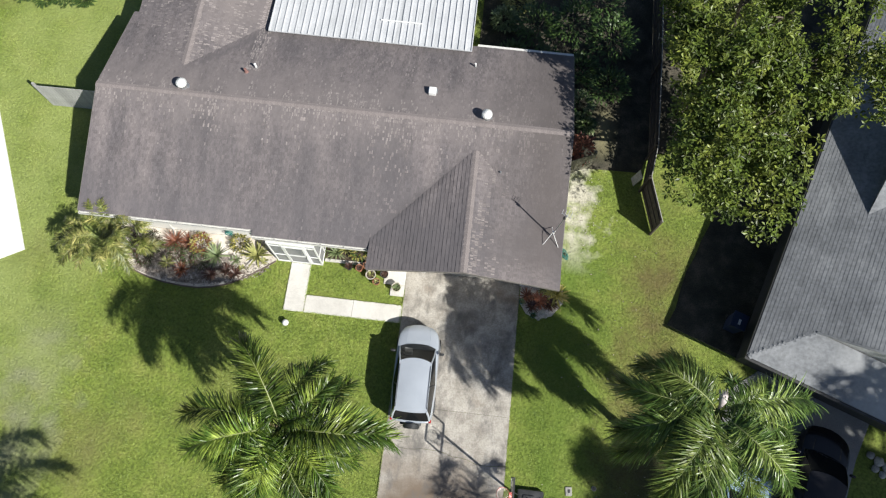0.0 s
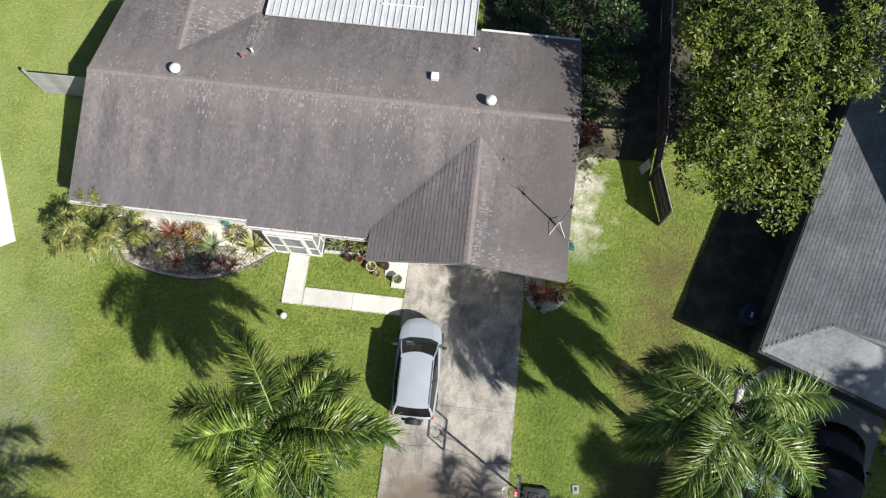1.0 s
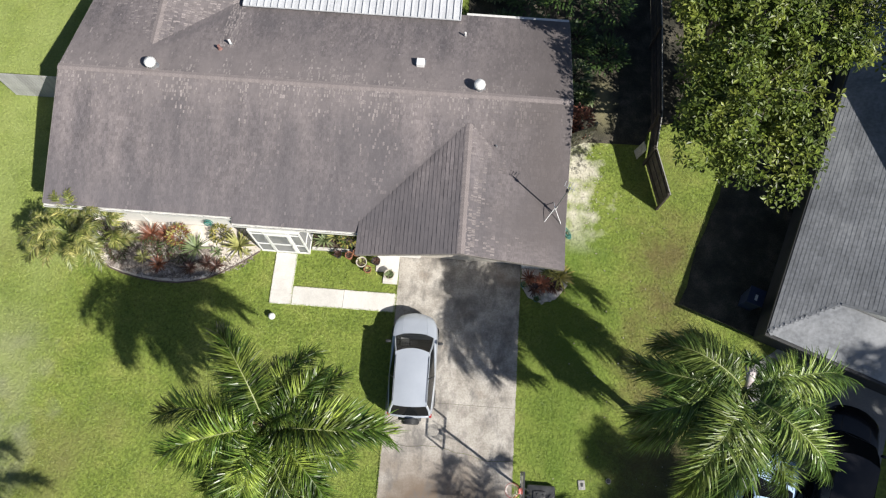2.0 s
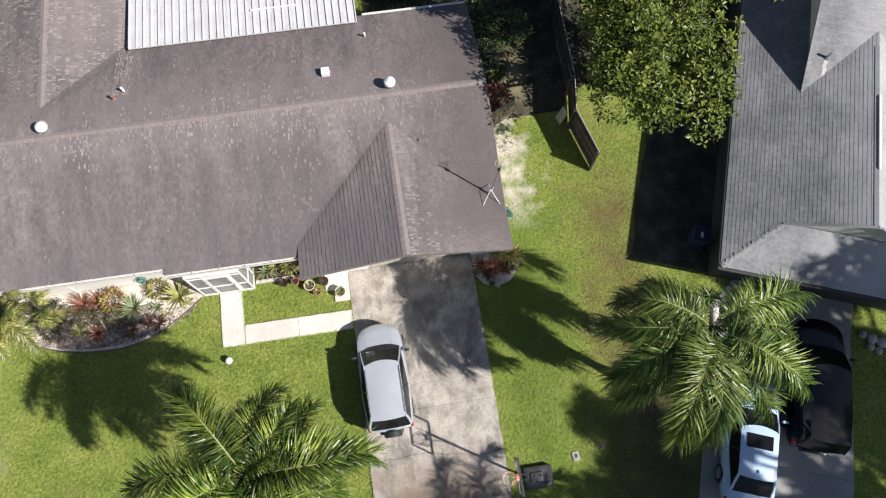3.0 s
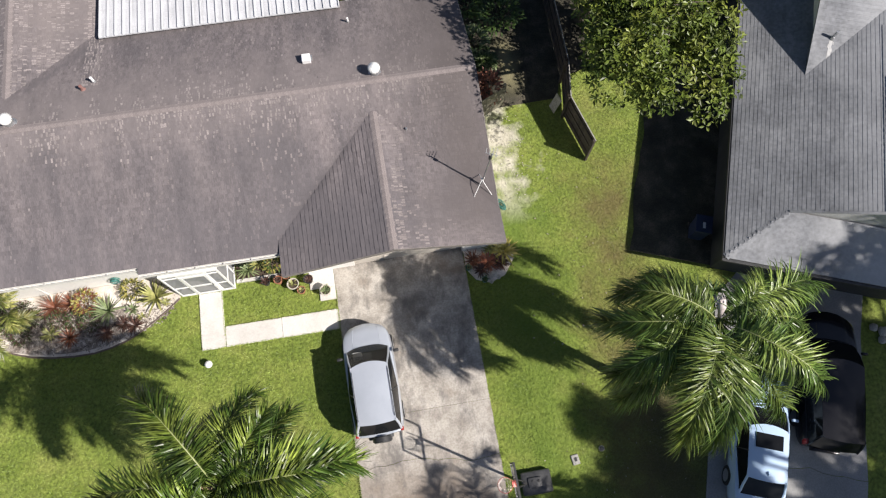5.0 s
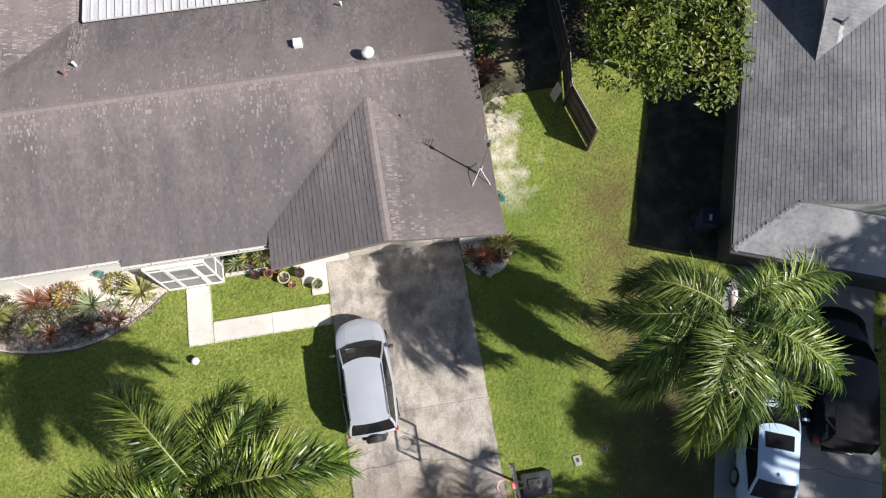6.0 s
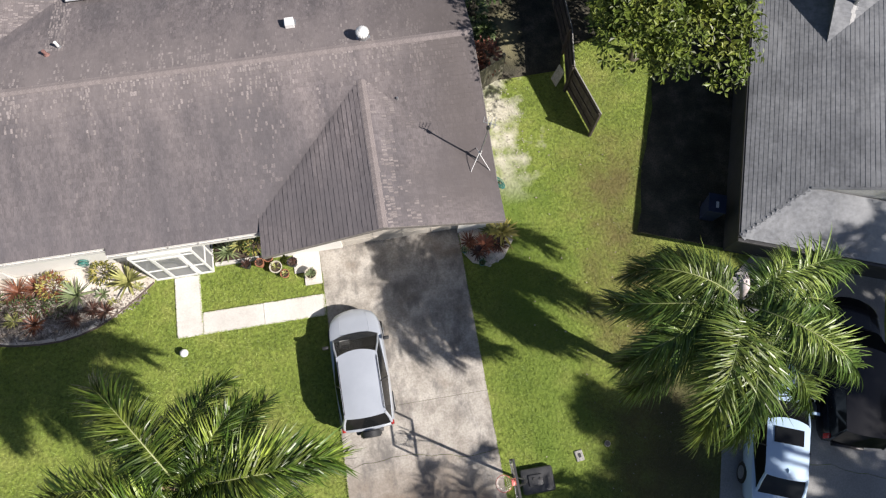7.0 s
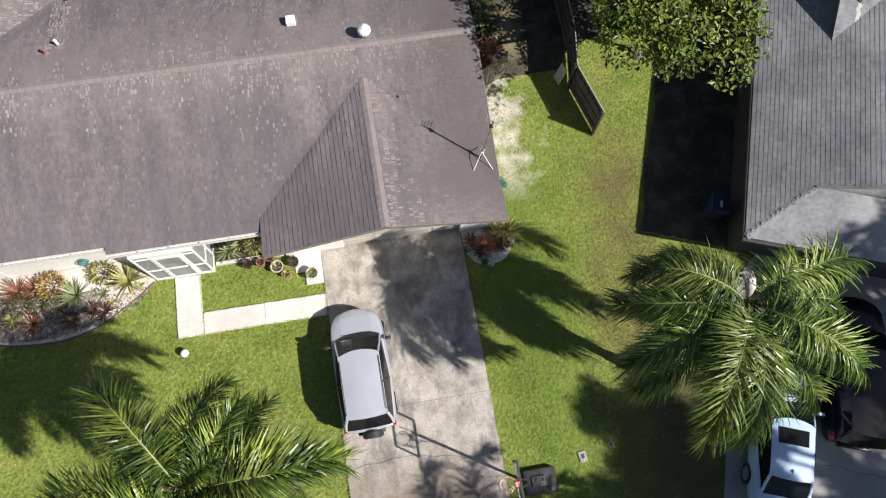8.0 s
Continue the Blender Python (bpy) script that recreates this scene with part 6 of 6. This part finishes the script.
# ---------------------------------------------------------------- roof antenna
MX, MY = 2.64, 10.98
mast = thing("tv_antenna", "metal television antenna on a roof tripod", "antenna", at=(MX, MY, roof_z(MX, MY)))
bm = bmesh.new()
tube(bm, [(0, 0, 0), (0.09, 0, 1.15), (0.19, 0, 2.32)], 0.024, 8)
part("mast", bm, GALV, mast, smooth=True)
for a, r in ((90, 0.35), (232, 0.5), (308, 0.5)):
    x, y = r * math.cos(radians(a)), r * math.sin(radians(a))
    bm = bmesh.new()
    tube(bm, [(0, 0, 0.45), (x, y, roof_z(MX + x, MY + y) - roof_z(MX, MY) + 0.02)], 0.012, 6)
    part("leg", bm, WHITE, mast)
bm = bmesh.new()
tube(bm, [(0.02, 0.08, 2.28), (0.36, -0.08, 2.28)], 0.013, 6)
for i in range(4):
    x = 0.04 + i * 0.10
    ln = 0.09 + 0.025 * i
    tube(bm, [(x - ln * 0.4, 0.17 - x * 0.47 - ln, 2.29), (x + ln * 0.4, 0.17 - x * 0.47 + ln, 2.29)], 0.010, 5)
part("element_boom", bm, GALV, mast)
bm = bmesh.new()
for dx, dy, dz, r in ((0.0, 0.0, 0.42, 0.045), (0.03, 0.02, 0.52, 0.035), (-0.02, 0.03, 0.47, 0.03)):
    bmesh.ops.create_icosphere(bm, subdivisions=1, radius=r, matrix=Matrix.Translation((dx + 0.03, dy, dz)))
part("clamp", bm, WHITE, mast)
part("amplifier_box", one_box(0.10, 0.20, -0.04, 0.04, 1.98, 2.12, bevel=0.012), PLASTIC, mast)

# ---------------------------------------------------------------- small things on the lawn
lamp = thing("garden_lamp", "round white globe lamp on the lawn", "garden lamp", at=(-7.76, 6.92, 0))
bm = bmesh.new()
cone(bm, 0.06, 0.05, 0, 0.12, seg=14)
part("foot", bm, PLASTIC, lamp)
bm = bmesh.new()
bmesh.ops.create_uvsphere(bm, u_segments=20, v_segments=12, radius=0.135, matrix=Matrix.Translation((0, 0, 0.22)))
part("globe", bm, WHITE, lamp, smooth=True)
meter = thing("valve_box", "concrete valve box with a dark lid opening in the grass", "valve box", at=(4.4, 1.6, 0), turn=6)
part("frame", one_box(-0.13, 0.13, -0.17, 0.17, -0.05, 0.03, bevel=0.025), WEATHERED, meter)
part("lid", one_box(-0.04, 0.05, -0.06, 0.08, 0.02, 0.036, bevel=0.004), PLASTIC, meter, "dark plastic lid")


cover = thing("valve_cover", "small round grey-green plastic valve cover in the lawn", "valve cover", at=(5.38, 1.81, 0.0))
bm = bmesh.new()
cone(bm, 0.10, 0.095, -0.05, 0.03, seg=18)
part("rim", bm, WEATHERED, cover, smooth=False)
bm = bmesh.new()
cone(bm, 0.08, 0.075, 0.03, 0.038, seg=18)
part("lid", bm, TANK, cover)


def hose(x, y, z, r, label, tilt=0):
    ob = thing("garden_hose", label, "hose", "hoses", at=(x, y, z))
    bm = bmesh.new()
    pts = []
    for i in range(90):
        a = i * 0.42
        rr = r * (0.7 + 0.3 * math.sin(i * 0.11))
        pts.append((rr * math.cos(a), rr * math.sin(a), 0.03 + 0.0016 * i))
    tube(bm, pts, 0.016, 6)
    coil = part("coil", bm, TEAL, ob, smooth=True)
    return ob


h1 = hose(-10.75, 10.36, 0.6, 0.17, "coiled teal garden hose on the house wall")
h1.matrix_basis = pose(-10.75, 10.49, 0.7, 90, 0, 0)
h2 = hose(3.68, 11.3, 0.0, 0.2, "coiled teal garden hose on the ground beside the house")
h2.matrix_basis = pose(3.68, 11.3, -0.01, 0, 0, 30) @ Matrix.Diagonal((0.6, 1.3, 1, 1))
bin_ob = thing("wheeled_bin", "dark blue wheeled bin with a pale label in the shade", "waste bin", at=(10.82, 8.95, 0.0), turn=-20)
BLUE = surf("dark_blue_plastic", [(0.02, 0.03, 0.07), (0.03, 0.045, 0.10)], 5, 0.5, fine=30, fine_amt=0.1)
bm = bmesh.new()
vs = box(bm, -0.29, 0.29, -0.32, 0.32, 0.02, 0.98, bevel=0.03)
for v in bm.verts:
    if v.co.z < 0.5:
        v.co.x *= 0.84
        v.co.y *= 0.84
part("body", bm, BLUE, bin_ob)
lid = part("lid", one_box(-0.31, 0.31, -0.35, 0.35, 0.98, 1.04, bevel=0.02), BLUE, bin_ob)
part("label", one_box(-0.05, 0.05, -0.18, 0.06, 1.041, 1.044), WHITE, lid, "pale sticker")
for x in (-0.26, 0.26):
    bm = bmesh.new()
    cone(bm, 0.11, 0.11, -0.03, 0.03, seg=16, m=pose(x, 0.3, 0.11, 0, 90, 0))
    part("wheel", bm, RUBBER, bin_ob)

# ---------------------------------------------------------------- neighbouring house
nb = thing("house", "single-storey neighbouring house with a pale grey shingle roof", "house", at=(10.42, 7.21, 0), turn=-20.5)
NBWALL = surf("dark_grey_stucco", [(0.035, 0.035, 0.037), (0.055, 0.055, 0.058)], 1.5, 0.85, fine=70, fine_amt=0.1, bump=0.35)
NE, NS, NR, NV = 2.6, 0.42, 4.4, 24.0
NRZ = NE + NS * NR
DG = 1.75
DZ = NE + NS * DG


def nb_plane(pts):
    bm = bmesh.new()
    slab(bm, pts, 0.12)
    return part("roof_slope", bm, SHINGLE_GREY, nb)


nb_plane([(0, 0, NE), (DG, DG, DZ), (NR, DG, NRZ), (NR, NV, NRZ), (0, NV, NE)][::-1])
nb_plane([(0, 0, NE), (2 * NR, 0, NE), (2 * NR - DG, DG, DZ), (DG, DG, DZ)])
nb_plane([(2 * NR, 0, NE), (2 * NR, NV, NE), (NR, NV, NRZ), (NR, DG, NRZ), (2 * NR - DG, DG, DZ)])
bm = bmesh.new()
f0 = [bm.verts.new((x, DG + 0.05, z)) for x, z in ((DG - 0.05, DZ - 0.1), (2 * NR - DG + 0.05, DZ - 0.1), (NR, NRZ - 0.1))]
f1 = [bm.verts.new((v.co.x, DG + 0.2, v.co.z)) for v in f0]
bm.faces.new(f0), bm.faces.new(f1[::-1])
for i in range(3):
    bm.faces.new((f0[i], f1[i], f1[(i + 1) % 3], f0[(i + 1) % 3]))
bmesh.ops.recalc_face_normals(bm, faces=bm.faces)
part("gable", bm, BLEACHED, nb)
for xa, xb in ((DG, NR), (2 * NR - DG, NR)):
    bm = bmesh.new()
    tube(bm, [(xa, DG - 0.01, DZ), (xb, DG - 0.01, NRZ + 0.01)], 0.055, 6)
    part("rake_board", bm, SHINGLE_GREY, nb)
CU, CV0, CV1, CS = 2.1, 7.1, 12.2, 0.37
CZ0 = NE + NS * CU
CZ1 = CZ0 + CS * (CV1 - CV0)
CV2 = 2 * CV1 - CV0
nb_plane([(CU, CV0, CZ0), (11, CV0, CZ0), (11, CV1, CZ1), (CU, CV1, CZ1)])
nb_plane([(CU, CV1, CZ1), (11, CV1, CZ1), (11, CV2, CZ0), (CU, CV2, CZ0)])
part("gable", gable_wall([(CV0 + 0.1, CZ0 - 0.25), (CV2 - 0.1, CZ0 - 0.25), (CV2 - 0.1, CZ0 - 0.08), (CV1, CZ1 - 0.1), (CV0 + 0.1, CZ0 - 0.08)], CU + 0.2, CU + 0.35), STUCCO, nb)
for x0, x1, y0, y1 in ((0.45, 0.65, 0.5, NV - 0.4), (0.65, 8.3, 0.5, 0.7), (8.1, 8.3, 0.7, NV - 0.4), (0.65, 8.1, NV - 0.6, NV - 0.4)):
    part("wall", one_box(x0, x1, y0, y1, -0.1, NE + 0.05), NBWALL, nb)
nrng = random.Random(9)
NX = 0.135


def under_cross(c):
    return c.x > CU and CV0 < c.y < CV2 and c.z < CZ0 + CS * min(c.y - CV0, CV2 - c.y) - 0.04


def left_ok(c):
    return not (c.y < DG + 0.03 and c.x > c.y + 0.02) and not under_cross(c)


t1 = courses((-0.03, NV, NE), (-0.03, 0.0, NE), (NR, NV, NRZ), rng=nrng, expo=NX, widths=(0.25, 0.8), inside=left_ok, thick=(0.009, 0.011))
joined_tabs("shingles", t1, SHINGLE_GREY, nb, NX)
t2 = courses((0, -0.03, NE), (2 * NR, -0.03, NE), (0, DG, DZ), rng=nrng, expo=NX, widths=(0.25, 0.8), thick=(0.009, 0.011), inside=lambda c: c.y - 0.04 < c.x < 2 * NR - c.y + 0.04)
joined_tabs("shingles", t2, SHINGLE_GREY, nb, NX)
t3 = courses((2 * NR + 0.03, 0.0, NE), (2 * NR + 0.03, NV, NE), (NR, 0, NRZ), rng=nrng, expo=NX, widths=(0.25, 0.8), thick=(0.009, 0.011), inside=lambda c: not (c.y < DG + 0.03 and 2 * NR - c.x > c.y + 0.02) and not under_cross(c))
joined_tabs("shingles", t3, SHINGLE_GREY, nb, NX)
t4 = courses((CU - 0.02, CV0, CZ0), (11, CV0, CZ0), (CU, CV1, CZ1), rng=nrng, expo=NX, widths=(0.25, 0.8), thick=(0.009, 0.011), inside=lambda c: c.z > NE + NS * (c.x if c.x < NR else 2 * NR - c.x) - 0.06 or c.x < CU)
t4 += courses((11, CV2, CZ0), (CU - 0.02, CV2, CZ0), (11, CV1, CZ1), rng=nrng, expo=NX, widths=(0.25, 0.8), thick=(0.009, 0.011))
joined_tabs("shingles", t4, SHINGLE_GREY, nb, NX)
pale = courses((2.66, CV0, CZ0), (2.84, CV0, CZ0), (2.66, CV1, CZ1), rng=nrng, expo=NX, widths=(0.19, 0.2), thick=(0.007,), inside=lambda c: c.y < 8.36 and c.z > NE + NS * c.x - 0.03)
joined_tabs("bleached_shingles", [(Matrix.Translation((nrng.uniform(-0.02, 0.02), -0.003, 0.006)) @ m, w * nrng.uniform(0.7, 1.0), th, c) for m, w, th, c in pale], BLEACHED, nb, NX)
CAPG = cap_mesh(NS)
CAPG.materials[0] = SHINGLE_GREY
cap_run((NR, DG, NRZ + 0.01), (NR, 9.0, NRZ + 0.01), nb, CAPG)
for a, b in (((0, 0, NE), (DG, DG, DZ)), ((2 * NR, 0, NE), (2 * NR - DG, DG, DZ))):
    hip = cap_mesh(0.297, (Vector(b) - Vector(a)).length)
    hip.materials[0] = SHINGLE_GREY
    along = (Vector(b) - Vector(a)).normalized()
    side = along.cross(Vector((0, 0, 1))).normalized()
    hip_ob = new("hip_cap", hip)
    hip_ob.parent = nb
    hip_ob.matrix_basis = Matrix.Translation(Vector(a) + Vector((0, 0, 0.008))) @ Matrix((side, along, side.cross(along))).transposed().to_4x4()
part("ridge_vent", one_box(NR - 0.02, NR + 0.06, 3.9, 6.9, NRZ - 0.02, NRZ + 0.06, bevel=0.015), WHITE, nb, "long white ridge vent")
part("vent_slot", one_box(NR - 0.034, NR - 0.021, 3.95, 6.85, NRZ + 0.0, NRZ + 0.05), RUST, nb)
bm = bmesh.new()
cone(bm, 0.05, 0.05, -0.05, 0.38, x=2.75, y=8.45, seg=12)
cone(bm, 0.10, 0.06, -0.05, 0.10, x=2.75, y=8.45, seg=12)
pp = part("vent_pipe", bm, GALV, nb, "short metal vent pipe", True)
pp.location.z = CZ0 + CS * (8.45 - CV0)
part("gutter", one_box(-0.10, -0.03, 0.0, NV, NE - 0.13, NE - 0.02, bevel=0.01), DARKMETAL, nb)
part("gutter", one_box(-0.1, 2 * NR, -0.14, -0.03, NE - 0.13, NE - 0.02, bevel=0.01), DARKMETAL, nb)
rosette("bromeliad", "dark shaded bromeliad beside the neighbouring house", "bromeliad", 10.9, 6.6, DEEPGREEN, 30, 0.5, 0.06, (10, 70), 0.5)
for x, y, r in ((16.3, 4.3, 0.16), (16.6, 4.1, 0.2), (16.45, 3.8, 0.15), (16.9, 3.9, 0.2), (16.7, 3.6, 0.14), (17.1, 3.7, 0.15)):
    rock(x, y, r, "pale rock in a pile beside the apron")

# ---------------------------------------------------------------- single shingles of the front gable
tab_cache = {}
for m, w, th, c in NEAR_TABS:
    key = (round(w / 0.04), th)
    if key not in tab_cache:
        v, f = tab_mesh(1.0, 0.18, th)
        me = bpy.data.meshes.new("shingle")
        me.from_pydata(v, [], f)
        me.materials.append(SHINGLE)
        tab_cache[key] = me
    ob = new("shingle", tab_cache[key])
    ob.parent = roof
    ob.matrix_basis = m @ Matrix.Diagonal((w, 1, 1, 1))

# ---------------------------------------------------------------- grass
def on_lawn(x, y):
    if 2.9 < x < 7.3 and y > 15.5 or 7.2 < x < 8.8 and y > 16.7:
        return False
    if -16.0 < x < 3.0 and y > 10.3 or -4.2 < x < 1.9 and y > 9.6:
        return False
    if DX0 - 0.03 < x < DX1 + 0.05 and y < 9.9:
        return False
    if -8.05 < x < -7.14 and 7.45 < y < 9.7 or -7.2 < x < DX0 and 7.46 < y < 8.26:
        return False
    if x < -8.6 and x > -15.7 and y > 8.0 and inside_poly(x, y, BED):
        return False
    if -8.7 < x < -6.6 and y > 9.6 or -6.7 < x < -4.2 and y > 9.8 or -4.0 < x < -3 and y > 9.1 or -3.65 < x < -3 and 8.6 < y < 9.2:
        return False
    if x < -19 and (x + 19.6) * 6.85 + (y - 8.85) * 3.4 < 0 and (x + 19.6) * -6.2 + (y - 8.85) * 10.9 > 0:
        return False
    u, v = (x - 10.42) * 0.9367 - (y - 7.21) * 0.3502, (x - 10.42) * 0.3502 + (y - 7.21) * 0.9367
    if u > 0.4 and v > 0.4:
        return False
    if u > -3.0 and v > 0.6 and inside_poly(x, y, SIDE_STRIP):
        return False
    if x > 8.7 and y < 6.9 and (x > 9.2 + (y - 1) * 0.31):
        return False
    if 1.85 < x < 3.75 and 8.3 < y < 9.95 and abs(x - 2.8) + abs(y - 9.3) < 1.3:
        return False
    return True


def inside_poly(x, y, poly):
    c = False
    for (xa, ya), (xb, yb) in zip(poly, poly[1:] + poly[:1]):
        if (ya > y) != (yb > y) and x < (xb - xa) * (y - ya) / (yb - ya) + xa:
            c = not c
    return c


verts, faces = [], []
lrng = random.Random(77)
n = 0
while n < 280000:
    x, y = lrng.uniform(-25, 12), lrng.uniform(-5, 21)
    if not on_lawn(x, y):
        continue
    if 3.4 < x < 5.6 and 11.4 < y < 15.1 and lrng.random() < 0.2 + 0.8 * noise.noise((x * 1.6, y * 1.6, 0)):
        continue
    n += 1
    a = lrng.random() * 6.283
    h = lrng.uniform(0.025, 0.06) * max(0.35, 1 + 0.4 * noise.noise((x * 0.8, y * 0.8, 5)) + 0.8 * noise.noise((x * 6, y * 6, 2)))
    w = lrng.uniform(0.006, 0.015)
    l = lrng.uniform(0.8, 2.0) * h
    z = ground_height(x, y) - 0.005
    b = a + lrng.uniform(-0.8, 0.8)
    k = len(verts)
    verts += [(x - w * math.sin(a), y + w * math.cos(a), z), (x + w * math.sin(a), y - w * math.cos(a), z), (x + l * math.cos(b), y + l * math.sin(b), z + h)]
    faces.append((k, k + 1, k + 2))
for x0, x1, y0, y1 in ((-8.02, -7.16, 7.48, 9.60), (-7.14, -3.05, 7.48, 8.24), (DX0, DX0 + 0.01, -5, 9.0), (DX1 + 0.02, DX1 + 0.03, -5, 9.6)):
    for i in range(int((x1 - x0 + y1 - y0) * 190)):
        s = lrng.random()
        ex = lrng.random() < (x1 - x0) / (x1 - x0 + y1 - y0)
        side = lrng.choice((0, 1))
        x, y, b = (x0 + s * (x1 - x0), (y0, y1)[side], (1.57, -1.57)[side]) if ex else ((x0, x1)[side], y0 + s * (y1 - y0), (0.0, 3.14)[side])
        if x > DX0 + 0.1 and ex:
            continue
        if noise.noise((x * 2.3, y * 2.3, 4)) < lrng.uniform(-0.6, 0.25):
            continue
        b += lrng.uniform(-0.9, 0.9)
        l, w, k = lrng.uniform(0.02, 0.085), lrng.uniform(0.008, 0.016), len(verts)
        x, y = x - 0.02 * math.cos(b), y - 0.02 * math.sin(b)
        verts += [(x - w * math.sin(b), y + w * math.cos(b), 0.0), (x + w * math.sin(b), y - w * math.cos(b), 0.0), (x + l * math.cos(b), y + l * math.sin(b), 0.05)]
        faces.append((k, k + 1, k + 2))
grass = mesh_ob("grass", verts, faces, GRASS)
tagged(grass, "short mown green grass blades across the lawn", "grass", kind="stuff")
